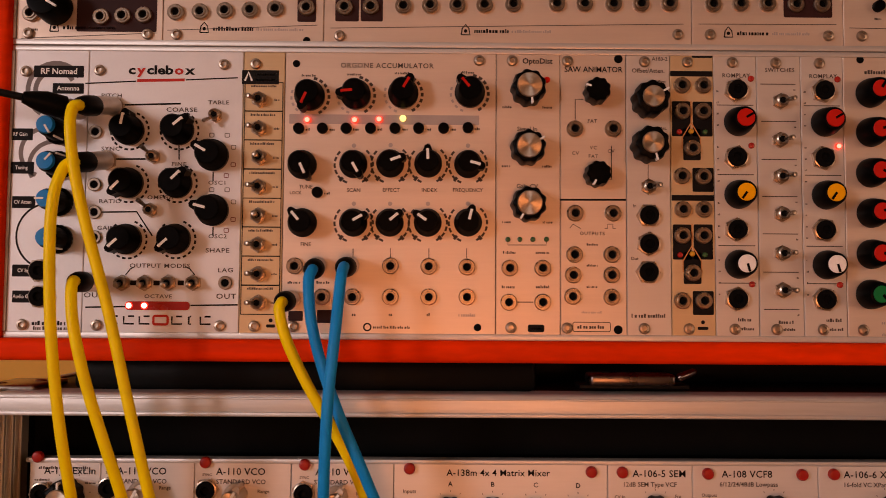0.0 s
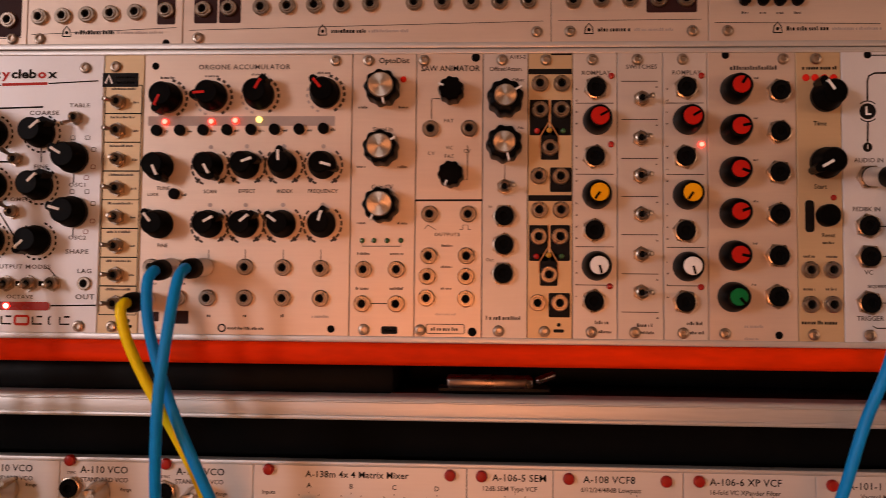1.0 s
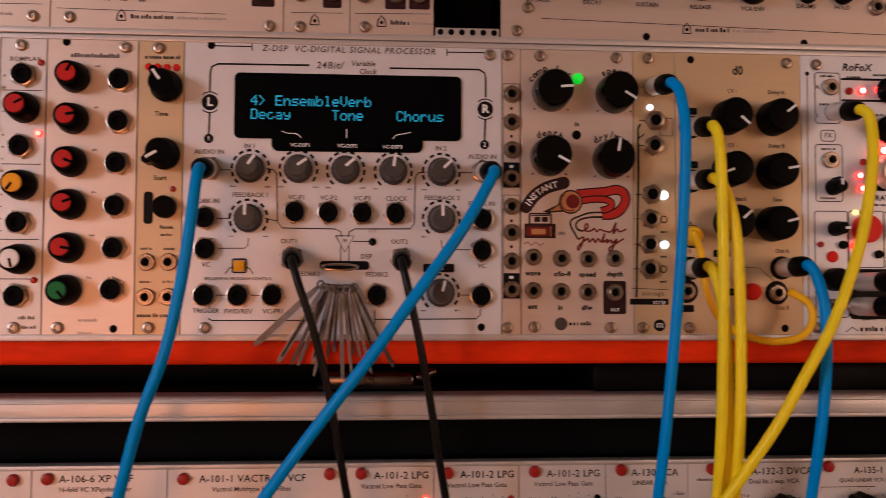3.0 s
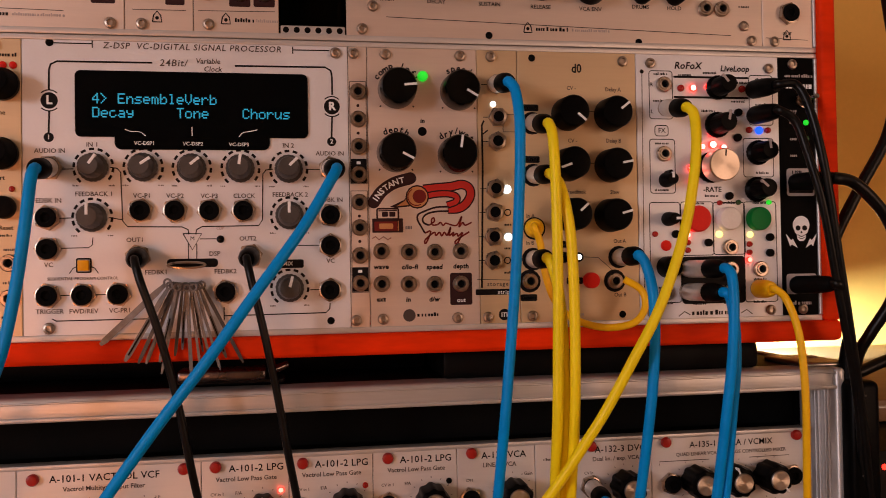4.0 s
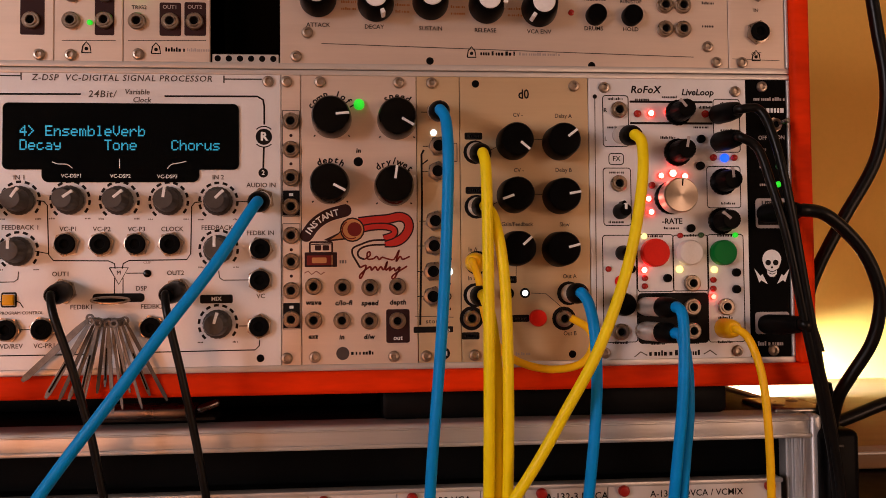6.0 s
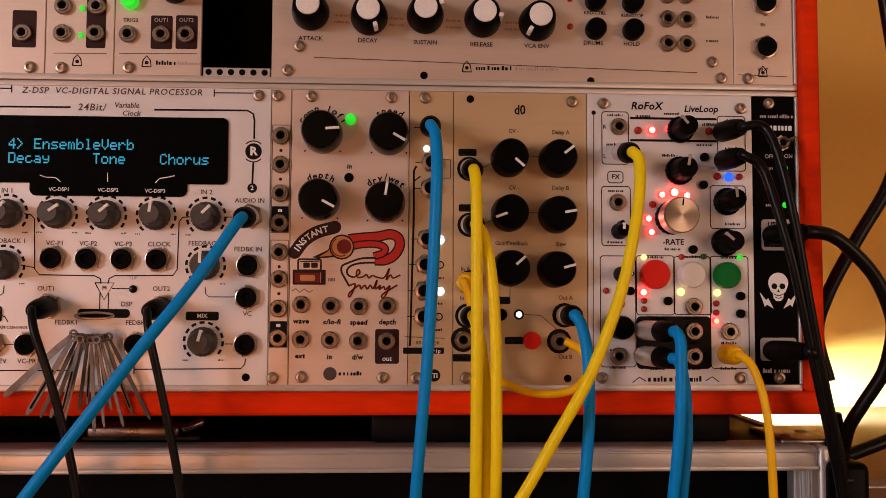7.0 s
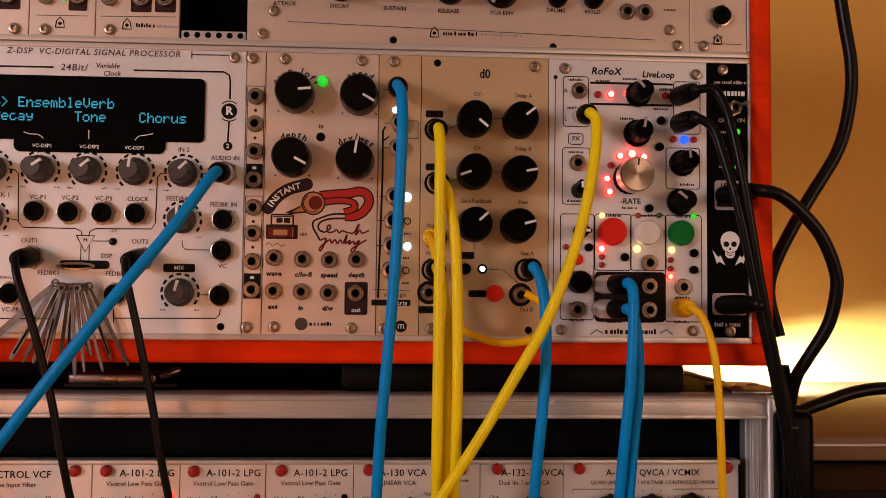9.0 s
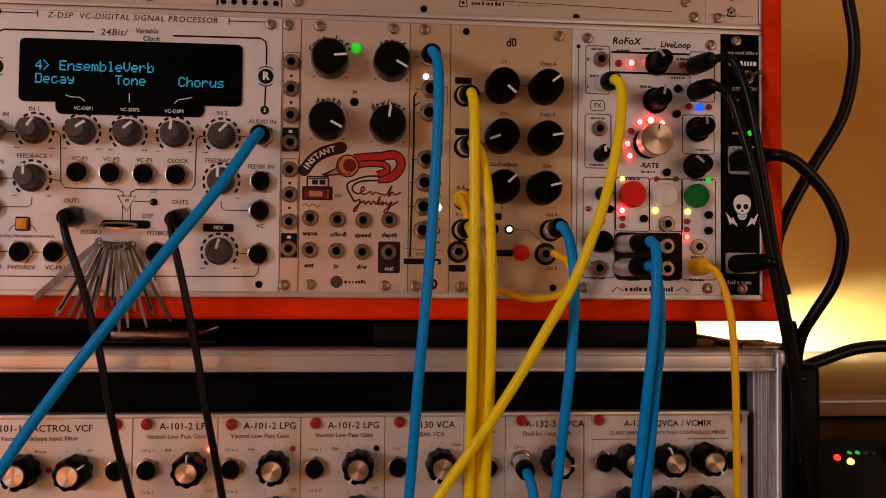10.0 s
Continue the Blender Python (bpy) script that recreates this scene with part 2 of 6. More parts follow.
class Module:
    """One front panel and all that is mounted on it. Places are millimetres along and up its row."""

    def __init__(self, name, label, x0, x1, mat="silver", z0=0.0, y=0.0, high=128.5, category="synthesizer module", group="modules in the rack"):
        self.x0, self.x1, self.z0, self.high = x0, x1, z0, high
        self.ob = new(name)
        self.ob.location = (x0 / 1000, y, z0 / 1000)
        tagged(self.ob, label, category, group)
        self.prints = {}
        bm = bmesh.new()
        box(bm, 0.15, 0, 0, x1 - x0 - 0.15, 2.0, high, 0.25, 1)
        part("panel", bm, mat, self.ob)

    def at(self, x, z, h=0.0):
        return ((x - self.x0) / 1000, -h / 1000, z / 1000)

    def ink(self, mat):
        if mat not in self.prints:
            self.prints[mat] = bmesh.new()
        return self.prints[mat]

    def shift(self, pts):
        return [(x - self.x0, z) for x, z in pts]

    def line(self, pts, w=0.5, mat="ink", h=0.12):
        strip(self.ink(mat), self.shift(pts), w, h)

    def rect(self, x0, z0, x1, z1, mat="ink", r=0.6, h=0.10):
        x0, x1, z0, z1 = min(x0, x1), max(x0, x1), min(z0, z1), max(z0, z1)
        pts = self.shift(round_rect(x0, z0, x1, z1, min(r, (x1 - x0) / 2.1, (z1 - z0) / 2.1)))
        if (x1 - x0) * (z1 - z0) < 14:
            return plate(self.ink(mat), pts, h)
        bm = bmesh.new()
        plate(bm, pts, h)
        part("printed_field", bm, mat, self.ob, smooth=0)

    def outline(self, x0, z0, x1, z1, w=0.5, mat="ink", r=1.2):
        strip(self.ink(mat), self.shift(round_rect(min(x0, x1), min(z0, z1), max(x0, x1), max(z0, z1), r)), w, 0.12, True)

    def disc(self, x, z, r, mat="ink", h=0.14):
        plate(self.ink(mat), self.shift(arc(x, z, r, 0, 360 - 22.5, 15)), h)

    def bar(self, x, z, wide, high, mat="faded"):
        """Lettering too small to read."""
        rng = random.Random(int(x * 31 + z * 17))
        at, end = x - wide / 2, x + wide / 2
        while at < end - 0.2 * high:
            w = min(high * rng.uniform(0.28, 0.62), end - at)
            tall = high * rng.choice((0.72, 0.72, 0.72, 1.0))
            self.rect(at, z - high / 2, at + w, z - high / 2 + tall, mat, 0.12)
            at += w + high * rng.choice((0.16, 0.18, 0.2, 0.2, 0.5))

    def finish(self):
        for mat, bm in self.prints.items():
            tagged(part("printing", bm, mat, self.ob, smooth=0), kind="stuff")
        self.prints = {}
        return self.ob


SHARED = {}


def shared(key, make, mats):
    if key not in SHARED:
        bm = bmesh.new()
        make(bm)
        SHARED[key] = mesh_of(bm, key[0] if isinstance(key, tuple) else key, mats)
    return SHARED[key]


def text(m, x, z, words, size, mat="ink", h=0.16, align="CENTER", slant=0.0, heavy=0.0, squeeze=1.0, parent=None, name="lettering", turn=0.0, gap=1.0):
    """Lettering with capitals of about size millimetres, centred on (x, z)."""
    if mat != "text_cyan":
        heavy = max(heavy, min(0.045, size * 0.018))
    cu = bpy.data.curves.new(name, "FONT")
    cu.body, cu.size, cu.align_x, cu.align_y, cu.shear, cu.offset, cu.space_character = words, size * 1.42 / 1000, align, "CENTER", slant, heavy / 1000, gap
    cu.resolution_u = 2
    tmp = bpy.data.objects.new("tmp", cu)
    me = bpy.data.meshes.new_from_object(tmp)
    bpy.data.objects.remove(tmp)
    bpy.data.curves.remove(cu)
    me.transform(Matrix.Rotation(radians(90), 4, "X") @ Matrix.Diagonal((squeeze, 1, 1, 1)))
    me.materials.clear()
    me.materials.append(M[mat])
    return put(name, me, parent or m.ob, m.at(x, z, h), turn)


def coloured_word(m, x, z, pieces, size, gap=0.5, **style):
    """A word set from pieces of different colour, centred on (x, z)."""
    made = [text(m, 0, 0, w, size, mat, align="LEFT", **style) for w, mat in pieces]
    wide = [(min(v.co.x for v in o.data.vertices) * 1000, max(v.co.x for v in o.data.vertices) * 1000) for o in made]
    total = sum(b - a for a, b in wide) + gap * (len(made) - 1)
    at = x - total / 2
    for o, (lo, hi) in zip(made, wide):
        o.location = m.at(at - lo, z, 0.16)
        at += hi - lo + gap


def hexagon(r, turn=0):
    return [(r * math.sin(radians(60 * k + turn)), r * math.cos(radians(60 * k + turn))) for k in range(6)]


def jack(m, x, z, kind="ring", turn=0):
    """A 3.5 mm socket: knurled ring nut, slotted small nut, or a hexagon nut round a black plastic bush."""
    if kind == "ring":
        nut = shared(("nut", 1), lambda bm: lathe(bm, [(3.9, 0), (3.9, 1.5), (3.5, 1.9), (2.7, 1.9), (2.5, 2.6), (2.0, 2.6), (1.75, 2.2), (1.75, 0.4)], 28, flute=0.03, flutes=28), "chrome")
        bore = shared(("bore", 1), lambda bm: lathe(bm, [(1.8, 0.5), (0, 0.5)], 14), "hole")
    elif kind == "small":
        nut = shared(("nut", 2), lambda bm: lathe(bm, [(3.1, 0), (3.1, 1.0), (2.8, 1.3), (1.9, 1.3), (1.7, 1.0), (1.7, 0.3)], 24), "chrome")
        bore = shared(("bore", 2), lambda bm: lathe(bm, [(1.75, 0.4), (0, 0.4)], 14), "hole")
    elif kind == "hex":
        def make(bm):
            plate(bm, hexagon(5.6), 1.9)
            lathe(bm, [(4.9, 1.9), (4.9, 2.3), (4.2, 2.5)], 24)
        nut = shared(("nut", 3), make, "chrome")
        bore = shared(("bore", 3), lambda bm: lathe(bm, [(4.3, 2.0), (4.3, 3.4), (4.0, 3.7), (2.2, 3.7), (1.9, 3.3), (1.9, 2.2), (0, 2.2)], 24), "hole")
    elif kind == "hex_open":
        def make(bm):
            plate(bm, hexagon(4.7), 1.9)
            lathe(bm, [(3.9, 1.9), (3.7, 3.0), (2.6, 3.2), (2.4, 2.9)], 24)
        nut = shared(("nut", 4), make, "chrome")
        bore = shared(("bore", 4), lambda bm: lathe(bm, [(2.7, 2.0), (2.6, 3.0), (1.9, 3.1), (1.8, 2.2), (0, 2.2)], 20), "hole")
    ob = put("jack_socket", nut, m.ob, m.at(x, z), turn + (x * 37 + z * 11) % 60)
    put("bore", bore, ob)
    return ob


def screw(m, x, z, slotted=False):
    z = min(max(z, 3.2), 125.3)
    if slotted:
        m.rect(x - 2.6, z - 1.5, x + 2.6, z + 1.5, "ink", 1.4)
    head = shared(("screw", 1), lambda bm: lathe(bm, [(2.5, 0.1), (2.55, 0.8), (2.1, 1.5), (1.3, 1.7), (1.15, 0.9), (0, 0.8)], 20), "screw")
    return put("screw", head, m.ob, m.at(x, z), (x * 53) % 360)


# a raised disc, its black colour imitating the dark of an empty hole
def hole(m, x, z, r=1.7):
    def make(bm):
        lathe(bm, [(r, 0.05), (r, 0.16), (r * 0.9, 0.2), (0, 0.2)], 18)
    return put("mounting_hole", shared(("mounting_hole", r), make, "hole"), m.ob, m.at(x, z))


LIT_CORE = {"led_red": "led_hot", "led_hot": "led_core"}


def led(m, x, z, mat="red_dim", r=1.5, h=1.2):
    """A domed indicator; a lit red one is white hot in the middle."""
    rim = "led_red" if mat == "led_hot" else mat

    def make(bm):
        lathe(bm, [(r, 0), (r, h * 0.5), (r * 0.78, h * 0.85)], 16)
        lathe(bm, [(r * 0.78, h * 0.85), (r * 0.35, h * 1.05), (0, h * 1.1)], 16, 1)
    return put("indicator_light", shared(("indicator_light", r, h, mat), make, (rim, LIT_CORE.get(mat, mat))), m.ob, m.at(x, z))


def button(m, x, z, r=2.6, h=3.0, mat="plastic", ring=None):
    if ring:
        put("button_collar", shared(("button_collar", r), lambda bm: lathe(bm, [(r * 1.18, 0), (r * 1.18, 1.0), (r * 1.05, 1.4), (r * 1.02, 0.5)], 28), ring), m.ob, m.at(x, z))
    return put("push_button", shared(("push_button", r, h, mat), lambda bm: lathe(bm, [(r, 0), (r, h * 0.8), (r * 0.9, h), (0, h * 1.04)], 26), mat), m.ob, m.at(x, z))


def toggle(m, x, z, lean=(0, 1), size=1.0, light=False):
    """A chrome bat switch; lean: which way the bat points, across and up."""
    def nut(bm):
        plate(bm, hexagon(3.9 * size), 1.6)
        lathe(bm, [(2.9 * size, 1.6), (2.9 * size, 4.2), (2.2 * size, 4.6), (1.5 * size, 4.0)], 20)
        lathe(bm, [(2.0 * size, 3.9), (0, 3.9)], 14, 1)
    ob = put("toggle_switch", shared(("toggle_nut", size), nut, ("chrome", "hole")), m.ob, m.at(x, z))
    bm = bmesh.new()
    lathe(bm, [(0.75 * size, 2), (0.9 * size, 5.5), (1.25 * size, 8.6), (1.1 * size, 9.3), (0, 9.6)], 12)
    bat = put("bat", mesh_of(bm, "bat", "chrome"), ob)
    bat.rotation_euler = (radians(24 * -lean[1]), 0, radians(24 * lean[0]))
    return ob


def ticks(m, x, z, r0, r1, a0, a1, n, w=0.9, mat="ink"):
    for k in range(n):
        a = radians(a0 + (a1 - a0) * k / (n - 1))
        m.line([(x + r0 * math.sin(a), z + r0 * math.cos(a)), (x + r1 * math.sin(a), z + r1 * math.cos(a))], w, mat)


def dashes(m, x, z, r, a0, a1, n, w=0.8, fill=0.6, mat="ink"):
    for k in range(n):
        a = a0 + (a1 - a0) * k / n
        m.line(arc(x, z, r, a, a + fill * (a1 - a0) / n, 2), w, mat)


def knob(m, x, z, r=7.0, h=15.0, turn=0.0, style="pointer", mat="plastic", mark="paint_white", cap=None):
    """A control knob. style: pointer (tapered with a beak line), fluted, smooth, capped, skirt."""
    key = (style, r, h, mat)
    if style == "pointer":
        def make(bm):
            lathe(bm, [(r, 0.8), (r, 3.2), (r * 0.92, 4.0), (r * 0.80, h - 1.0), (r * 0.70, h), (0, h)], 30)
            plate(bm, [(-r * 0.42, r * 0.55), (-r * 0.2, r * 1.16), (0, r * 1.24), (r * 0.2, r * 1.16), (r * 0.42, r * 0.55)], h - 2.5, 1.4)
    elif style == "fluted":
        def make(bm):
            lathe(bm, [(r, 0.8), (r, h - 3.0), (r * 0.93, h - 1.0), (r * 0.80, h - 0.4), (0, h - 0.4)], 72, flute=0.10, flutes=9)
    elif style == "smooth":
        def make(bm):
            lathe(bm, [(r, 0.8), (r * 0.99, 2.0), (r * 0.93, h - 1.2), (r * 0.86, h - 0.2), (r * 0.70, h), (0, h - 0.3)], 36)
    elif style == "skirt":
        def make(bm):
            lathe(bm, [(r, 0.8), (r, 2.2), (r * 0.80, 3.2), (r * 0.72, h - 1.2), (r * 0.64, h), (0, h)], 60, flute=0.04, flutes=20)
    else:
        def make(bm):
            lathe(bm, [(r, 0.8), (r * 0.99, 3.0), (r * 0.80, h - 1.0), (r * 0.72, h - 0.2), (r * 0.62, h), (0, h)], 32)
    ob = put("knob", shared(("knob", *key), make, mat), m.ob, m.at(x, z), turn)
    if cap:
        cr = {"fluted": 0.62, "capped": 0.60, "smooth": 0.5, "skirt": 0.5, "pointer": 0.5}[style] * r
        put("cap", shared(("cap", cr, h, cap), lambda bm: lathe(bm, [(cr, h - 1.2), (cr, h + 0.2), (cr * 0.93, h + 0.5), (0, h + 0.5)], 30), cap), ob)
    if mark:
        def line(bm):
            if style == "fluted":
                box(bm, -0.45, -h + 0.1, r * 0.60, 0.45, -h + 3.2, r * 1.0, 0.1, 1)
            elif style == "capped":
                box(bm, -0.45, -h - 0.75, 0, 0.45, -h - 0.3, cr * 0.95)
            elif style == "smooth":
                box(bm, -0.55, -h - 0.15, r * 0.25, 0.55, -h + 1.4, r * 0.90, 0.1, 1)
            else:
                box(bm, -0.62, -h - 0.12, r * 0.10, 0.62, -h + 1.2, r * 0.86, 0.1, 1)
        put("pointer_line", shared(("pointer_line", *key, mark, cap), line, mark), ob)
    return ob


def tube(bm, pts, r, sides=12, smooth=6, closed_ends=True):
    """A round cord through points (metres), with a Catmull-Rom curve between them."""
    P = [Vector(p) for p in pts]
    Q = [P[0] * 2 - P[1]] + P + [P[-1] * 2 - P[-2]]
    line = []
    for k in range(1, len(Q) - 2):
        a, b, c, d = Q[k - 1], Q[k], Q[k + 1], Q[k + 2]
        for s in range(smooth):
            t = s / smooth
            line.append(0.5 * ((2 * b) + (c - a) * t + (2 * a - 5 * b + 4 * c - d) * t * t + (3 * b - a - 3 * c + d) * t ** 3))
    line.append(P[-1])
    side = None
    rows = []
    for k, p in enumerate(line):
        d = (line[min(k + 1, len(line) - 1)] - line[max(k - 1, 0)]).normalized()
        if side is None:
            side = d.orthogonal().normalized()
        side = (side - d * side.dot(d)).normalized()
        up = d.cross(side)
        rr = r[min(len(r) - 1, int(k / len(line) * len(r)))] if isinstance(r, (list, tuple)) else r
        rows.append([bm.verts.new(p + (side * math.cos(2 * math.pi * n / sides) + up * math.sin(2 * math.pi * n / sides)) * rr / 1000) for n in range(sides)])
    for a, b in zip(rows, rows[1:]):
        for n in range(sides):
            bm.faces.new((a[n], a[(n + 1) % sides], b[(n + 1) % sides], b[n]))
    if closed_ends:
        bm.faces.new(rows[0][::-1])
        bm.faces.new(rows[-1])


def spindle(bm, a, b, rings, sides=18):
    """A turned body from a to b (metres); rings: (share of the way, radius in millimetres)."""
    a, b = Vector(a), Vector(b)
    d = (b - a).normalized()
    s = d.orthogonal().normalized()
    u = d.cross(s)
    rows = [[bm.verts.new(a.lerp(b, f) + (s * math.cos(2 * math.pi * n / sides) + u * math.sin(2 * math.pi * n / sides)) * r / 1000) for n in range(sides)] for f, r in rings]
    for p, q in zip(rows, rows[1:]):
        for n in range(sides):
            bm.faces.new((p[n], p[(n + 1) % sides], q[(n + 1) % sides], q[n]))
    bm.faces.new(rows[0][::-1])
    bm.faces.new(rows[-1])


def cable(label, jack_at, pts, mat, r=2.35, boot=None, metal=True, depth=0.0, group="patch cables", hang=True):
    """A patch cord: metal barrel in a socket at jack_at (mm), black grip, cord through pts (mm: x, out, z)."""
    jx, jz = jack_at
    root = new("patch_cable")
    root.location = (jx / 1000, -depth / 1000, jz / 1000)
    tagged(root, label, "cable", group)
    o = Vector(root.location)
    P = [Vector((x, -out, z)) / 1000 - o for x, out, z in pts]
    if hang:
        fall = (P[-1] - P[-2]).normalized()
        P += [P[-1] + fall * 0.05, P[-1] + fall * 0.09 + Vector((0, 0, -0.03))]
    end = P[0]
    if metal:
        bm = bmesh.new()
        spindle(bm, (0, -0.002, 0), end * 0.62, [(0, 4.0), (0.1, 4.25), (0.9, 4.25), (1, 3.9)])
        part("plug_barrel", bm, "barrel", root)
    bm = bmesh.new()
    spindle(bm, end * (0.60 if metal else 0.04), end * 1.02, [(0, 3.9), (0.08, 4.5), (0.6, 4.4), (0.92, 3.7), (1, 3.0)])
    part("plug_grip", bm, boot or "rubber", root)
    bm = bmesh.new()
    out = end.normalized() * 0.004
    tube(bm, [end * 0.97, end + out * 0.7] + P[1:], r)
    part("cord", bm, mat, root)
    return root


# ---- room ----
def slab(name, x0, y0, z0, x1, y1, z1, mat, label, category, bevel=0.0):
    bm = bmesh.new()
    box(bm, x0, y0, z0, x1, y1, z1, bevel)
    ob = new(name, mesh_of(bm, name, mat))
    return tagged(ob, label, category, kind="structure")


slab("wall_north", -2500, 420, -900, 3500, 520, 1800, "wall", "ochre painted wall behind the instrument rack", "wall")
slab("wall_east", 3500, -3000, -900, 3600, 520, 1800, "plaster", "plain painted side wall", "wall")
slab("wall_west", -2600, -3000, -900, -2500, 520, 1800, "plaster", "plain painted side wall", "wall")
slab("wall_south", -2600, -3100, -900, 3600, -3000, 1800, "plaster", "plain painted wall", "wall")
slab("floor", -2600, -3100, -1000, 3600, 520, -900, "board", "brown wooden floor", "floor")
slab("ceiling", -2600, -3100, 1800, 3600, 520, 1900, "plaster", "plain white ceiling", "ceiling")


# ---- orange case ----
def orange_case():
    root = tagged(new("rack_case"), "orange stained wooden rack case standing on a flight case", "case")
    def board(name, *a):
        bm = bmesh.new()
        box(bm, *a, 2.5, 3)
        part(name, bm, "wood", root)
    board("bottom_board", -10.6, -4, -12.6, 821.2, 170, -2.6)
    board("top_board", -10.6, -4, 264.5, 821.2, 170, 275)
    board("side_board", -10.6, -4.3, -2.8, -1.2, 170, 264.7)
    board("side_board", 812.4, -4.3, -2.8, 821.2, 170, 264.7)
    bm = bmesh.new()
    box(bm, -2, 150, -3, 813, 156, 265)
    part("back_panel", bm, "laminate", root)
    for z0, z1 in ((-2.6, 0.2), (128.3, 130.6), (131.0, 133.7), (261.8, 264.4)):
        bm = bmesh.new()
        box(bm, -1.0, -0.6, z0, 812.2, 9, z1, 0.4, 2)
        part("rail", bm, "extrusion", root)
    for x0, x1 in ((-1.2, 0.0), (810.9, 812.3)):
        bm = bmesh.new()
        box(bm, x0, -0.8, 0.3, x1, 6, 128.2, 0.3, 1)
        part("side_trim", bm, "extrusion", root)
        bm = bmesh.new()
        box(bm, x0, -0.8, 133.8, x1, 6, 261.7, 0.3, 1)
        part("side_trim", bm, "extrusion", root)
    # two feet; the set-back middle block is added to keep the gap dark
    for x0, x1, y0 in ((26, 240, 12), (241, 621, 60), (622, 785, 12)):
        bm = bmesh.new()
        box(bm, x0, y0, -26.9, x1, 150, -12.6, 3, 2)
        part("foot", bm, "rubber", root)
    return root


orange_case()


# ---- aluminium edged flight case ----
def flight_case():
    root = tagged(new("flight_case"), "black flight case with aluminium edges holding a module rack", "case")
    bm = bmesh.new()
    box(bm, -3, 14, -32, 818, 300, -26.9, 1.5)
    part("top_board", bm, "laminate", root)
    for x0, x1, side in ((-8.5, -3.0, 1), (819.0, 824.5, -1)):
        inner = x1 if side == 1 else x0
        bm = bmesh.new()
        box(bm, x0, 0, -420, x1, 34, -26.8, 2.0, 3)
        part("corner_post", bm, "extrusion", root)
        for y, deep in ((5.5, 1.2), (9.0, 0.7), (13.0, 1.6), (17.5, 0.8), (22.0, 1.4)):
            bm = bmesh.new()
            box(bm, min(inner, inner + side * deep), y, -420, max(inner, inner + side * deep), y + 1.3, -36.6, 0.3, 1)
            part("rib", bm, "extrusion", root)
        bm = bmesh.new()
        box(bm, x0 + 1, 34, -420, x1 - 1, 300, -33, 1.0)
        part("side_panel", bm, "laminate", root)
        bm = bmesh.new()
        box(bm, x0, 34, -37, x1, 300, -25.8, 1.5, 2)
        part("side_edge", bm, "extrusion", root)
    bm = bmesh.new()
    box(bm, -3.2, 0.4, -37.0, 819.2, 20, -26.7, 2.2, 4)
    box(bm, -3.2, -0.5, -37.2, 819.2, 4, -35.2, 0.6, 2)
    box(bm, -3.2, -0.2, -29.6, 819.2, 3, -28.6, 0.4, 2)
    part("front_edge", bm, "extrusion", root)
    # solid near-black block standing in for the shade of the open recess
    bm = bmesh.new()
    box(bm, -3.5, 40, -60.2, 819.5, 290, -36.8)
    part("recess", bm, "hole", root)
    # near-black sheet close behind the modules, imitating the dark case interior
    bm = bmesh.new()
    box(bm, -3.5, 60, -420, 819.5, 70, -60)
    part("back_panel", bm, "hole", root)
    for x in (-2, 818):
        bm = bmesh.new()
        box(bm, x - 13, 6, -27.2, x + 13, 44, -24.4, 1.4, 3)
        part_bm = bmesh.new()
        for k in (-7, 6):
            rows = [(3.2, 0.0), (2.6, 0.7), (1.2, 1.1)]
            spindle(part_bm, ((x + k) / 1000, 0.022 + 0.001 * k, -0.0246), ((x + k) / 1000, 0.022 + 0.001 * k, -0.0234), [(h / 1.1, r) for r, h in rows], 14)
        plate_ob = part("corner_plate", bm, "steel", root)
        part("rivet_pair", part_bm, "steel", plate_ob)
    bm = bmesh.new()
    box(bm, 4.5, 14.2, -60.6, 812, 22, -58.4, 0.5, 2)
    part("rack_rail", bm, "extrusion", root)
    return root


flight_case()


def latch(x):
    """A fold-down chrome catch lying between the two cases."""
    root = tagged(new("case_latch"), "chrome case catch lying on the black lid", "latch")
    w = 39.5
    root.location = (x / 1000, 0.008, -0.0205)
    bm = bmesh.new()
    box(bm, 0, -2, -2.6, w, 14, 2.6, 1.6, 3)
    part("lever", bm, "tarnished", root)
    bm = bmesh.new()
    spindle(bm, (w / 1000 + 0.001, 0, 0.0008), (w / 1000 + 0.010, 0.002, 0.004), [(0, 1.2), (0.1, 1.9), (0.9, 1.7), (1, 1.0)])
    part("pivot", bm, "tarnished", root)
    bm = bmesh.new()
    box(bm, -4, 4, -4.9, w + 8, 18, -2.5, 0.6, 1)
    part("base_plate", bm, "laminate", root)
    return root


latch(263.9)
latch(500.5)


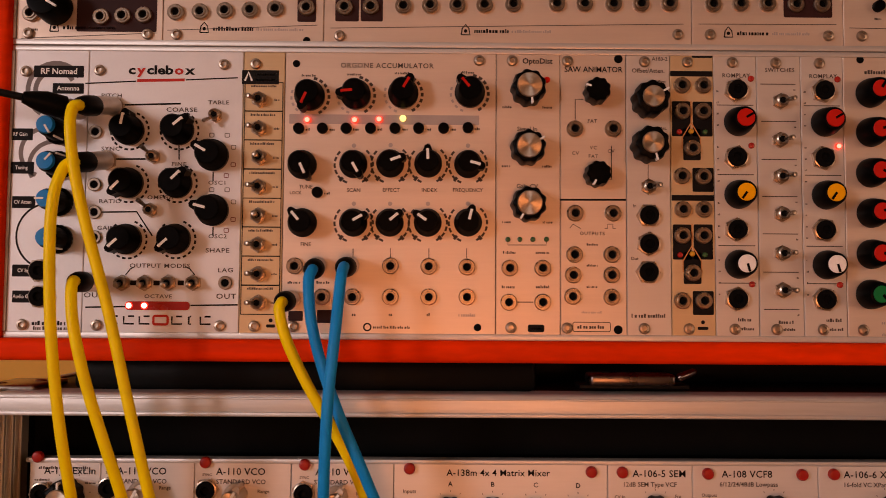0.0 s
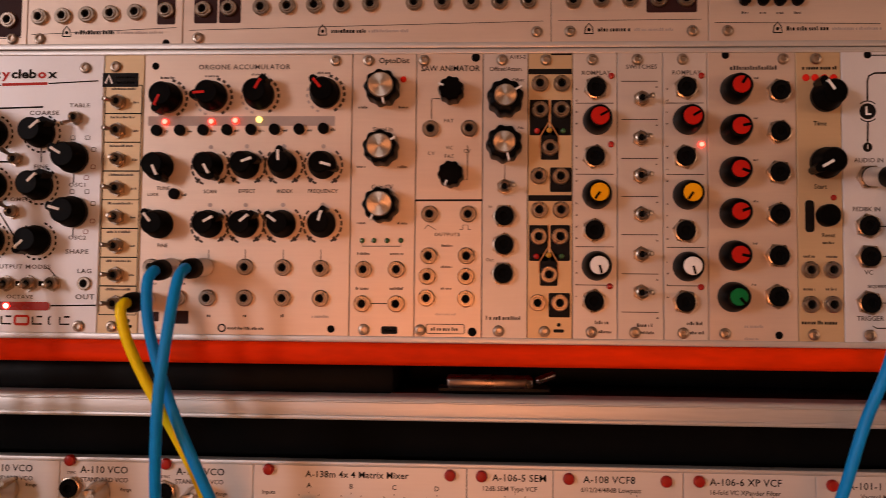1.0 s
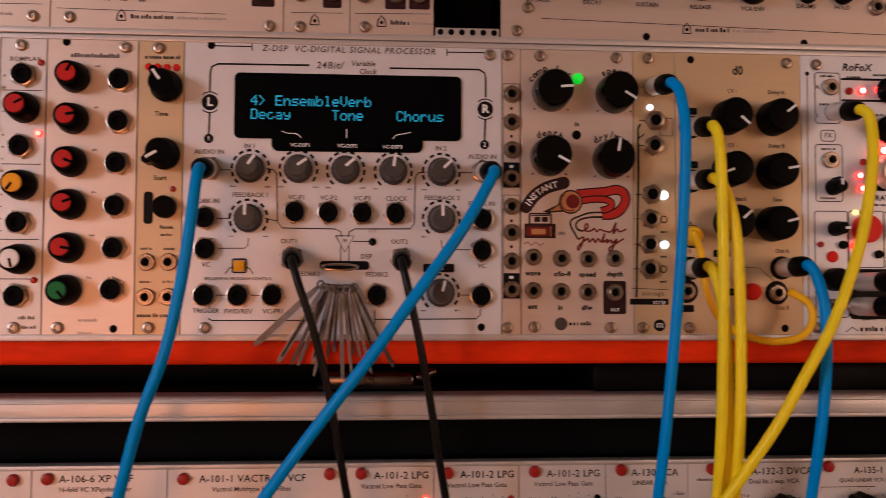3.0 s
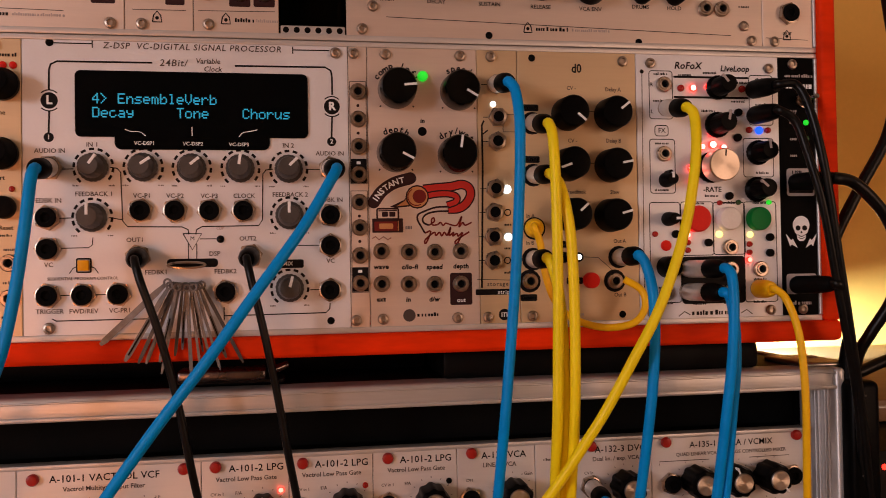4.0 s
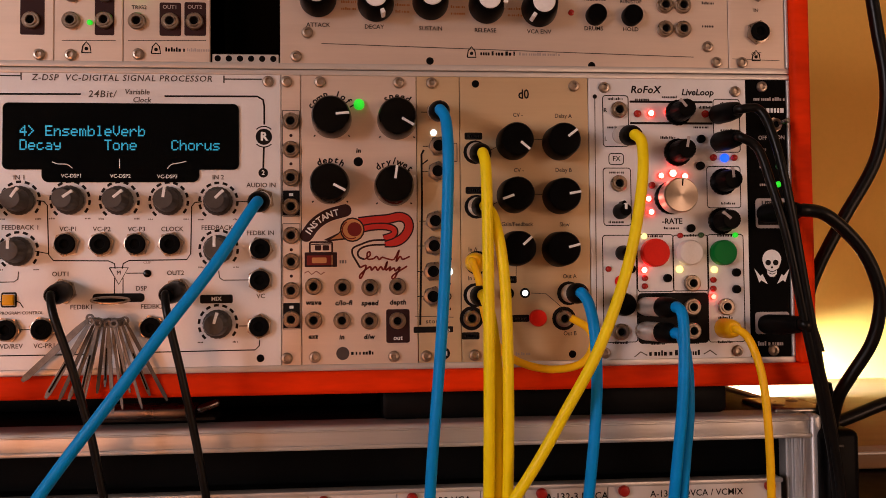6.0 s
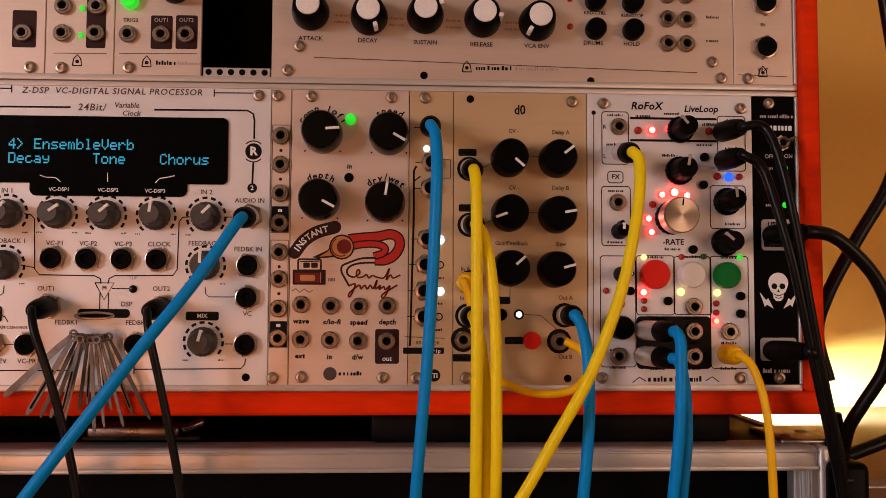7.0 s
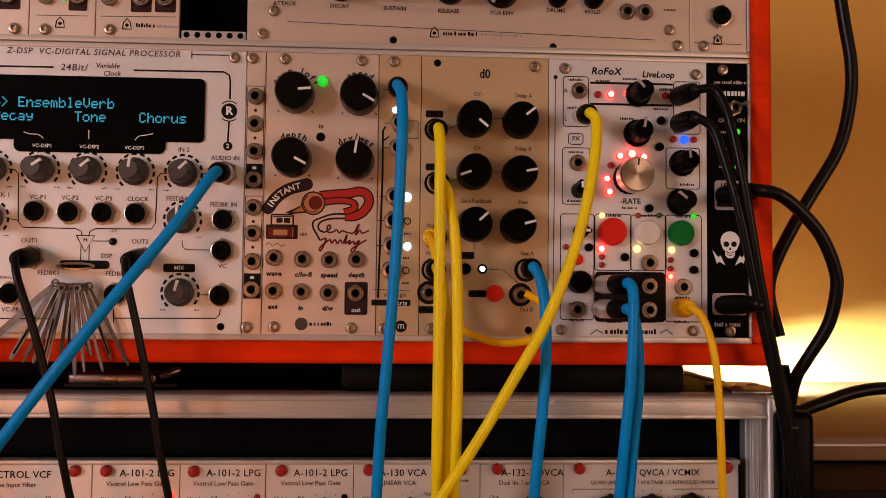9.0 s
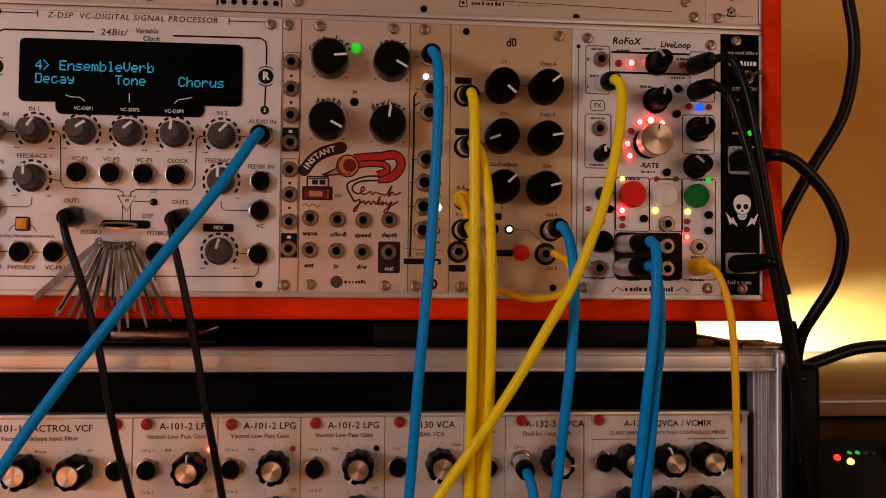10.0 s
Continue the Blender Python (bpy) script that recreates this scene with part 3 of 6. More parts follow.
# ---- middle row of modules ----
def radio_module():
    m = Module("radio_module", "silver radio receiver module with four blue-capped knobs", 0, 33.9, "white")
    screw(m, 5.4, 118.5)
    screw(m, 7.6, 2.9)
    for a, b in (((8.8, 115.9), (31.6, 121.3)), ((17.6, 108.4), (31.8, 113.2))):
        m.rect(a[0], a[1], b[0], b[1], "ink", 0.4)
    text(m, 20.3, 118.6, "RF Nomad", 2.7, "paint_white", 0.25, heavy=0.08)
    text(m, 24.7, 110.8, "Antenna", 2.1, "paint_white", 0.25, heavy=0.05)
    for (x, z), words in (((4.1, 89.5), "RF Gain"), ((5.1, 74.2), "Tuning"), ((6.2, 58.5), "CV Atten"), ((7.3, 27.5), "CV In"), ((7.7, 15.8), "Audio Out")):
        m.rect(x - 5.2, z - 2.7, x + 5.2, z + 2.7, "ink", 0.3)
        text(m, x - 0.4, z, words, 1.7, "paint_white", 0.25, squeeze=0.85)
    x, z = 18.8, 110.0
    for r in (9, 12.5):
        m.line(arc(x, z, r, -150, 60), 2.2, "mid", 0.05)
    x, z = 15.1, 81.3
    m.line(arc(x, z, 11, -160, -10), 2.0, "mid", 0.05)
    m.line(arc(x + 4, z - 6, 11, -120, 30), 2.0, "mid", 0.05)
    x, z = 18.4, 43.2
    m.line(arc(x, z, 15.0, 200, 350), 0.9, "ink", 0.08)
    for (x, z), t in (((21.5, 91.2), 150), ((22.0, 75.2), 40), ((22.5, 58.6), -90), ((22.8, 41.7), 150)):
        kn = knob(m, x, z, 6.6, 14.0, t, "skirt", "plastic", None)
        knob_cap = shared(("blue_cap",), lambda bm: lathe(bm, [(4.0, 12.5), (4.0, 15.1), (3.6, 15.9), (0, 16.1)], 28), "blue_cap")
        c = put("cap", knob_cap, kn, (0, 0, 0))
        put("pointer_line", shared(("cap_line",), lambda bm: (box(bm, -0.45, -16.3, 0.3, 0.45, -14.7, 4.2, 0.1, 1), box(bm, -0.4, -12.0, 4.6, 0.4, -3.0, 5.6, 0.1, 1)), "paint_white"), kn)
    jack(m, 15.1, 27.6, "hex")
    jack(m, 15.5, 15.9, "hex")
    m.bar(19.2, 4.0, 15, 2.0, "ink")
    m.bar(20.8, 1.7, 17, 1.6, "faded")
    return m.finish()


radio_module()


def wave_oscillator():
    m = Module("wave_oscillator_module", "silver oscillator module with red lettering and black knobs", 33.9, 104.5, "white")
    screw(m, 38.9, 119.3, True)
    for p in ((95.6, 122.4), (40.8, 3.1)):
        screw(m, *p)
    screw(m, 96.1, 3.2, True)
    x, z = 67.2, 119.5
    coloured_word(m, x, z, (("c", "ink"), ("y", "paint_red"), ("cleb", "ink"), ("o", "paint_red"), ("x", "ink")), 4.0, 0.55, heavy=0.2, squeeze=1.3)
    m.line([(56.0, 114.7), (77.7, 115.2)], 1.3, "paint_red")
    m.line([(32.3, 113.2), (55.5, 114.4)], 0.6)
    m.line([(78.2, 115.2), (101.9, 116.4)], 0.6)
    for (x, z), words, s in (((44.6, 107.6), "PITCH", 1.8), ((76.7, 101.3), "COARSE", 2.0), ((93.4, 104.8), "TABLE", 1.8), ((44.8, 83.1), "SYNC", 1.8), ((76.0, 76.3), "FINE", 1.8), ((67.9, 61.0), "OMEGA", 1.8), ((45.2, 59.1), "RATIO", 1.8), ((43.8, 47.0), "GAIN", 1.8), ((93.6, 67.9), "OSC1", 1.8), ((94.2, 43.5), "OSC2", 1.8), ((94.3, 37.1), "SHAPE", 2.0), ((68.5, 30.0), "OUTPUT MODES", 1.9), ((98.1, 28.2), "LAG", 2.0), ((68.1, 16.2), "OCTAVE", 1.7), ((98.6, 16.4), "OUT", 2.3), ((39.1, 16.6), "OUT", 2.3)):
        text(m, x, z, words, s, "faded", squeeze=1.25, gap=1.1)
    m.line([(40.6, 103.1), (76.1, 104.2)], 0.8)
    m.line([(43.2, 103.1), (43.1, 105.2)], 0.5)
    m.line([(41.4, 78.4), (60.8, 78.6)], 0.8)
    m.line([(75.8, 84.9), (76.0, 78.4)], 0.6)
    m.line([(41.0, 54.2), (57.4, 54.5), (64.8, 43.5)], 0.7)
    m.line([(57.3, 29.7), (55.3, 28.6), (53.1, 25.8)], 0.5)
    m.line([(80.0, 29.8), (82.0, 28.8), (84.4, 26.0)], 0.5)
    for (x, z), t in (((53.3, 91.5), 10), ((75.9, 91.7), 50), ((53.7, 67.4), 225), ((75.7, 67.5), 45), ((53.6, 41.9), 228), ((75.6, 42.1), 228)):
        dashes(m, x, z, 8.6, 20, 330, 17, 0.9)
        knob(m, x, z, 6.9, 12.5, t, "pointer", "plastic")
    for (x, z), t in (((91.6, 80.3), -60), ((92.1, 55.3), -75)):
        knob(m, x, z, 7.2, 12.5, t, "pointer", "plastic")
        m.line([(x, z - 7.4), (x, z - 11.5)], 0.6)
        for k, (dx, dz) in enumerate(((-1, 9.5), (6, 9.5), (9.0, 4), (9.0, -4), (6, -9))):
            m.outline(x + dx - 1.0, z + dz - 0.9, x + dx + 1.0, z + dz + 0.9, 0.3, "paint_dark_red" if k > 2 else "faded", 0.4)
    for p in ((37.9, 90.8), (38.1, 66.7), (38.5, 54.1), (38.8, 42.8), (98.2, 22.6)):
        jack(m, *p, "small")
    for p, l in (((92.2, 98.8), (-1, -1)), ((64.4, 79.6), (-1, 1)), ((63.7, 55.3), (-1, 1))):
        toggle(m, *p, l, 0.85)
    for p in ((51.9, 22.2), (62.1, 22.3), (72.8, 22.4), (83.9, 22.5)):
        toggle(m, *p, (0, -0.3), 0.95)
    for p in ((56.7, 22.3), (67.2, 22.3), (78.1, 22.4)):
        m.rect(p[0] - 1.4, p[1] - 1.1, p[0] + 1.4, p[1] + 1.1, "ink", 0.2)
    a, b = (53.5, 10.1), (82.4, 14.0)
    m.rect(a[0], a[1], b[0], b[1], "red_dim", 1.6, 0.5)
    led(m, 55.2, 12.1, "led_hot", 1.6, 1.0)
    led(m, 62.1, 12.1, "led_hot", 1.6, 1.0)
    m.line([(35.5, 11.2), (53.5, 11.6)], 0.7)
    m.line([(82.7, 12.3), (104.0, 12.7)], 0.7)
    x, z = 69.4, 5.6
    for dx in (-21.5, -14.2, -7.2, 7.4, 13.2, 20.2):
        w = 0.5 if dx == 13.2 else 2.3
        m.line([(x + dx - w, z + 1.7), (x + dx - w, z - 1.7), (x + dx + w, z - 1.7)], 0.8, "ink")
        m.line([(x + dx - w * 0.2, z + 1.7), (x + dx + w, z + 1.7)], 0.8, "ink")
    m.outline(x - 3.2, z - 1.9, x + 3.2, z + 1.9, 1.1, "paint_red", 0.9)
    jack(m, 46.3, 102.6, "hex_open")
    jack(m, 43.4, 77.9, "hex_open")
    jack(m, 40.0, 22.4, "hex_open")
    return m.finish()


wave_oscillator()


def switch_expander():
    m = Module("switch_expander_module", "narrow silver expander module with eight toggle switches", 104.5, 123.5, "champagne")
    screw(m, 110.0, 122.8)
    screw(m, 111.6, 3.1)
    a, b = (103.8, 113.5), (120.7, 120.0)
    m.rect(a[0], a[1], b[0], b[1], "ink", 0.3)
    x, z = 106.8, 117.0
    m.line([(x - 1.6, z - 2), (x, z + 2), (x + 1.6, z - 2)], 0.9, "paint_white", 0.25)
    m.bar(114.8, 118.1, 9, 1.2, "paint_white")
    m.bar(114.8, 115.5, 9, 1.2, "paint_white")
    for (x, z), t in (((111.9, 106.3), -1), ((112.1, 93.0), -1), ((112.4, 79.7), 0), ((112.4, 66.3), -1), ((112.4, 53.1), 0), ((112.6, 40.0), -1), ((112.9, 26.7), -1), ((113.1, 13.7), -1)):
        toggle(m, x, z, (t, 0), 0.95)
        m.outline(105.3, z - 5.2, 122.6, z + 8.0, 0.4, "ink", 0.2)
        m.bar(113.8, z + 6.4, 11.5, 1.1, "faded")
        m.bar(120.0, z, 2.5, 1.0, "faded")
    x, z = 118.9, 4.4
    m.disc(x, z + 1.4, 0.9)
    m.rect(x - 2.0, z - 1.8, x + 2.0, z - 0.4, "ink", 0.5)
    return m.finish()


switch_expander()


def accumulator_oscillator():
    m = Module("large_oscillator_module", "wide brushed aluminium oscillator module with rows of black knobs", 123.5, 220.2, "silver")
    text(m, 170.1, 122.5, "ORGONE ACCUMULATOR", 2.3, "faded", gap=1.12)
    hole(m, 128.6, 123.2)
    screw(m, 212.3, 125.5)
    hole(m, 212.1, 3.2)
    screw(m, 129.1, 3.2)
    a, b = (125.7, 95.4), (212.4, 99.8)
    m.rect(a[0], a[1], b[0], b[1], "pale", 0.3, 0.05)
    for (x, z), t in (((135.1, 108.0), 205), ((156.0, 108.7), -95), ((177.7, 109.4), 30), ((208.0, 110.0), -40)):
        dashes(m, x, z, 8.6, 10, 160, 8, 1.3, 0.62, "faded")
        dashes(m, x, z, 8.6, -160, -60, 5, 1.0, 0.5, "pale")
        knob(m, x, z, 6.9, 11.5, t, "pointer", "plastic", "red_cap")
        m.bar(x - 0.8, z + 9.8, 6.5, 1.1, "faded")
    for (x, z), t in (((132.2, 76.3), 155), ((132.7, 49.9), -40)):
        knob(m, x, z, 6.5, 11.5, t, "pointer", "plastic")
    for (x, z), t in (((155.4, 76.7), 150), ((172.1, 77.1), 70), ((189.3, 77.2), -2), ((207.4, 77.1), 105), ((155.7, 50.1), 60), ((172.1, 50.2), 50), ((189.3, 50.3), -55), ((207.5, 50.5), 15)):
        dashes(m, x, z, 8.7, 40, 160, 6, 1.0, 0.7, "faded")
        dashes(m, x, z, 8.7, -160, -40, 6, 1.0, 0.7, "faded")
        ticks(m, x, z, 7.6, 9.8, 140, 220, 2, 1.4, "faded")
        m.disc(x, z + 8.8, 1.0, "pale")
        knob(m, x, z, 6.3, 11.5, t, "pointer", "plastic")
    for p, c in (((134.0, 97.1), "led_red"), ((155.6, 97.2), "led_red"), ((166.7, 97.6), "led_red"), ((177.6, 98.2), "led_yellow")):
        led(m, *p, c, 1.45, 1.6)
    for p in ((130.2, 93.1), (141.0, 93.2), (151.8, 93.3), (162.9, 93.4), (174.0, 93.5), (184.8, 93.6), (196.2, 93.7), (207.3, 94.0), (139.1, 63.9)):
        button(m, *p, 2.5, 2.4, "plastic")
        m.bar(p[0] + 4.4, p[1] - 0.3, 2.6, 1.2, "faded")
    for p, w in (((133.7, 66.4), "TUNE"), ((155.5, 65.0), "SCAN"), ((172.5, 65.2), "EFFECT"), ((189.9, 65.3), "INDEX"), ((207.4, 65.4), "FREQUENCY"), ((134.1, 40.2), "FINE")):
        text(m, *p, w, 1.7, "faded")
    text(m, 129.1, 63.6, "LOCK", 1.4, "faded")
    for p in ((172.6, 30.7), (189.9, 30.6), (207.1, 30.4), (172.7, 16.7), (190.0, 16.8), (207.2, 16.9), (129.4, 30.4), (141.9, 16.5), (155.6, 16.6), (139.6, 30.5), (154.4, 30.6), (127.6, 15.4)):
        jack(m, *p, "small" if p[1] > 100 else "ring")
    for (x, z) in ((155.6, 38.5), (172.5, 38.7), (189.9, 38.8), (207.0, 38.9)):
        m.line([(x, z), (x, z - 4.5)], 0.35, "faded")
    for p in ((129.3, 23.0), (142.3, 23.1)):
        m.bar(*p, 6.2, 1.2, "faded")
    for a, b in (((126.8, 5.7), (133.3, 10.1)), ((139.7, 4.8), (147.0, 10.7))):
        m.rect(a[0], a[1], b[0], b[1], "brown", 0.4)
    for p in ((156.2, 8.7), (172.8, 8.8), (189.9, 8.9)):
        m.bar(*p, 1.6, 1.5, "faded")
    m.bar(207.2, 8.8, 7.5, 1.5, "pale")
    x, z = 162.4, 3.1
    m.line(arc(x, z, 1.6, 0, 360), 0.7, "ink")
    m.bar(x + 11, z, 17, 1.3, "faded")
    return m.finish()


accumulator_oscillator()


def distortion_module():
    m = Module("distortion_module", "silver distortion module with three fluted silver-capped knobs", 220.2, 249.5, "silver")
    screw(m, 227.4, 125.6)
    screw(m, 227.1, 3.0)
    text(m, 239.1, 125.2, "OptoDist", 2.5, "ink", heavy=0.06)
    text(m, 234.4, 93.7, "Signal In", 2.0, "faded")
    text(m, 234.4, 67.4, "Gain CV", 2.0, "faded")
    for (x, z), t in (((234.4, 111.5), 170), ((234.2, 84.3), 60), ((234.5, 58.7), 210)):
        kn = knob(m, x, z, 8.0, 11.5, t, "fluted", "plastic", "paint_white", None)
        put("cap", shared(("wide_cap",), lambda bm: lathe(bm, [(5.6, 10.5), (5.6, 11.7), (5.2, 12.1), (0, 12.1)], 36), "cap"), kn)
        m.bar(x - 9.2, z - 7.6, 4.4, 1.2, "faded")
        m.bar(x + 9.2, z - 7.6, 4.4, 1.2, "faded")
    led(m, 243.5, 116.6, "red_button", 1.4)
    for p in ((225.7, 43.1), (231.1, 43.2), (237.0, 43.2), (243.2, 43.3)):
        led(m, *p, "green_dim", 1.2)
    m.line([(225.7, 42.6), (225.7, 40.6), (243.2, 40.7), (243.2, 42.7)], 0.35)
    for p in ((226.5, 30.1), (241.4, 30.2), (226.1, 14.7), (241.4, 14.8)):
        jack(m, *p, "ring")
    m.line([(230.1, 14.8), (237.3, 14.8)], 0.4)
    for p in ((226.5, 37.2), (241.4, 37.3), (226.0, 21.6), (241.4, 21.7)):
        m.bar(*p, 6, 1.3, "faded")
    a, b = (234.8, 1.3), (242.2, 4.7)
    m.rect(a[0], a[1], b[0], b[1], "ink", 0.8)
    m.bar((a[0] + b[0]) / 2, (a[1] + b[1]) / 2, 5, 1.4, "paint_white")
    return m.finish()


distortion_module()


def animator_module():
    m = Module("waveform_module", "silver waveform animator module with two small black knobs", 249.5, 279.7, "silver")
    screw(m, 252.8, 126.4)
    hole(m, 276.3, 126.6, 2.0)
    screw(m, 252.4, 2.7)
    hole(m, 275.6, 2.6, 2.0)
    text(m, 264.8, 121.5, "SAW ANIMATOR", 2.6, "ink", squeeze=0.95)
    for (x, z), t in (((265.5, 110.4), -70), ((265.6, 72.6), 205)):
        knob(m, x, z, 5.9, 10.5, t, "fluted", "plastic")
    for p in ((256.1, 93.9), (273.5, 94.0), (256.1, 55.2), (273.3, 55.3), (255.8, 36.4), (272.7, 36.5), (255.2, 27.2), (272.6, 27.3), (254.9, 17.5), (272.6, 17.3)):
        jack(m, *p, "ring")
    m.line([(249.4, 61.4), (279.5, 61.6)], 0.9)
    m.line([(256.4, 98.3), (256.4, 107.7), (260.1, 107.8)], 0.4)
    m.line([(272.9, 86.4), (272.9, 70.8), (270.3, 70.8)], 0.4)
    for p, w in (((264.2, 97.6), "FAT"), ((256.4, 82.7), "CV"), ((264.6, 81.4), "FAT"), ((272.7, 83.8), "CV"), ((264.0, 46.0), "OUTPUTS"), ((264.7, 85.3), "VC")):
        text(m, *p, w, 1.6, "faded", gap=1.2)
    x, z = 256.3, 49.3
    m.line([(x - 2.5, z - 0.8), (x - 1, z + 1), (x + 2.5, z - 1)], 0.3)
    x, z = 272.2, 49.4
    m.line([(x - 2.5, z - 1), (x - 1.2, z - 1), (x - 1.2, z + 1), (x + 1.2, z + 1), (x + 1.2, z - 1), (x + 2.5, z - 1)], 0.3)
    for p in ((264.0, 41.1), (263.9, 31.6), (263.9, 21.9)):
        m.bar(*p, 5, 1.1, "faded")
    x, z = 263.6, 3.8
    m.outline(x - 8.5, z - 2.1, x + 8.5, z + 2.1, 0.35, "faded", 0.9)
    m.bar(x, z, 13, 1.6, "faded")
    m.bar(263.6, 10.4, 9, 1.1, "pale")
    return m.finish()


animator_module()


def attenuator_module():
    m = Module("attenuator_module", "narrow silver offset and attenuator module", 279.7, 300.0, "grey")
    screw(m, 288.2, 126.9)
    screw(m, 287.3, 2.4)
    text(m, 295.3, 126.7, "A183-2", 1.7, "faded")
    text(m, 290.0, 121.2, "Offset/Atten.", 2.0, "faded")
    text(m, 295.4, 116.2, "Offset", 1.5, "faded")
    text(m, 296.8, 94.5, "Att.", 1.4, "faded")
    for (x, z), t in (((289.6, 106.7), 60), ((289.2, 86.1), 165)):
        kn = knob(m, x, z, 8.2, 12.0, t, "fluted", "plastic", "paint_white", None)
        put("cap", shared(("small_cap",), lambda bm: lathe(bm, [(4.9, 11.0), (4.9, 12.3), (4.5, 12.7), (0, 12.7)], 32), "cap"), kn)
    toggle(m, 289.6, 67.6, (1, 0), 0.95)
    for p in ((289.5, 54.4), (289.4, 41.5), (289.1, 28.7)):
        jack(m, *p, "hex")
    m.line([(289.7, 77.7), (289.6, 71.0)], 0.35, "faded")
    text(m, 283.4, 58.8, "In", 1.4, "faded")
    text(m, 283.2, 34.8, "Out", 1.5, "faded")
    m.bar(289.4, 9.0, 15.5, 1.8, "faded")
    return m.finish()


attenuator_module()


def mixer_expander():
    m = Module("jack_mixer_module", "narrow champagne mixer module with black jack fields", 300.0, 320.0, "champagne")
    screw(m, 307.9, 127.6)
    screw(m, 307.6, 3.0)
    for a, b in (((310.2, 127.5), (319.6, 130.1)), ((300.1, 118.8), (319.6, 121.3)), ((300.3, 61.4), (319.7, 64.0))):
        m.rect(a[0], a[1], b[0], b[1], "ink", 0.3)
    m.bar(315.0, 128.8, 6.5, 1.0, "pale")
    for a, b in (((300.7, 91.0), (309.2, 107.2)), ((310.3, 91.0), (319.3, 107.1)), ((305.8, 80.0), (313.8, 94.6)), ((309.9, 65.5), (319.6, 76.5)), ((300.7, 34.5), (309.2, 50.5)), ((310.2, 34.6), (318.9, 50.6)), ((305.5, 23.5), (313.5, 37.9)), ((309.5, 9.5), (319.0, 20.3))):
        m.rect(a[0], a[1], b[0], b[1], "ink", 0.6)
    for x, z in ((309.5, 94.3), (309.4, 37.9)):
        m.line([(x, z + 13), (x, z + 3), (x - 4.2, z - 4), (x - 4.2, z - 9)], 0.5, "paint_tan", 0.2)
        m.line([(x, z + 3), (x + 4.2, z - 4), (x + 4.2, z - 9)], 0.5, "paint_tan", 0.2)
    for p in ((305.2, 114.4), (315.0, 114.4), (305.4, 102.5), (314.8, 102.5), (309.8, 85.4), (304.8, 72.6), (314.6, 72.4), (305.1, 57.3), (314.7, 57.4), (304.9, 45.4), (314.4, 45.5), (309.5, 28.5), (304.5, 15.9), (314.3, 16.0)):
        jack(m, *p, "ring")
    for p, c in (((304.0, 93.0), "red_dim"), ((309.5, 93.3), "amber_lens"), ((315.8, 93.0), "green_dim"), ((303.9, 36.6), "red_dim"), ((309.4, 37.1), "amber_lens"), ((315.2, 36.7), "green_dim")):
        led(m, *p, c, 1.25)
    x, z = 314.0, 4.8
    m.disc(x, z + 1.4, 0.9)
    m.rect(x - 2.4, z - 2.0, x + 2.4, z - 0.6, "ink", 0.5)
    return m.finish()


mixer_expander()


def player_module(name, x0, x1, d, lit):
    """Sample player: alternating hexagon sockets and coloured knobs. d: offset of its column along the row."""
    m = Module(name, "narrow silver sample player module with red, yellow and white knobs", x0, x1, "grey")
    xc = x0 + 10.4
    screw(m, x0 + 8.6, 125.50)
    screw(m, x0 + 8.3, 3.2)
    text(m, xc, 119.3, "ROMPLAY", 1.9, "faded", gap=1.1)
    for (x, z) in ((330.2, 112.3), (329.7, 81.3), (329.5, 48.3), (329.2, 16.9)):
        jack(m, x + d, z, "hex")
    for (x, z), c, t in (((330.9, 97.7), "red_cap", 60), ((330.7, 64.3), "yellow_cap", 215), ((330.5, 32.5), "white_cap", 165)):
        kn = knob(m, x + d, z, 6.6, 11, t, "capped", "plastic", None)
        put("cap", shared(("face_cap", c), lambda bm: lathe(bm, [(4.0, 10.0), (4.0, 11.3), (3.7, 11.6), (0, 11.6)], 28), c), kn)
        put("pointer_line", shared(("face_line",), lambda bm: box(bm, -0.5, -11.9, 0, 0.5, -11.4, 3.7), "plastic"), kn)
    for k, (x, z) in enumerate(((337.2, 117.9), (337.0, 86.9), (336.4, 23.5))):
        led(m, x + d, z, "led_red" if lit and k == 1 else "red_dim", 1.4)
    for z in (105.6, 73.5, 41.0, 24.0):
        m.line([(x0 + 1.4, z), (x1 - 1.6, z)], 0.4, "faded")
    for k in range(16):
        m.bar(x0 + 1.8, 112 - k * 5.2 - (k // 4) * 5, 0.9, 0.9, "faded")
    m.bar(xc + 3, 7.5, 7, 1.6, "faded")
    m.bar(xc + 4, 3.4, 6, 1.4, "faded")
    return m.finish()


player_module("sample_player_module", 320.0, 339.8, 0.0, False)


def switch_module():
    m = Module("switch_bank_module", "narrow silver module with six chrome toggle switches", 339.8, 360.1, "grey")
    screw(m, 348.6, 127.9)
    screw(m, 347.3, 2.7)
    text(m, 350.6, 122.0, "SWITCHES", 1.9, "faded", gap=1.1)
    for p, k in (((350.5, 107.4), 1), ((350.0, 89.5), 0.8), ((349.9, 72.7), 1), ((350.2, 55.5), 0.7), ((350.1, 37.7), 0.9), ((350.1, 20.9), 1)):
        toggle(m, *p, (k, 0), 0.95)
    for x, z in ((350.3, 115.5), (350.3, 98.2), (350.2, 80.6), (350.2, 63.6), (350.1, 46.5), (350.1, 29.1), (350.0, 12.2)):
        m.line([(341.6, z), (357.8, z)], 0.4, "faded")
        m.bar(357.3, z - 2.5, 0.9, 0.9, "faded")
    m.bar(351.8, 6.5, 7, 1.5, "faded")
    m.bar(352.7, 3.2, 6, 1.3, "faded")
    return m.finish()


switch_module()
player_module("sample_player_module", 360.1, 379.7, 39.9, True)


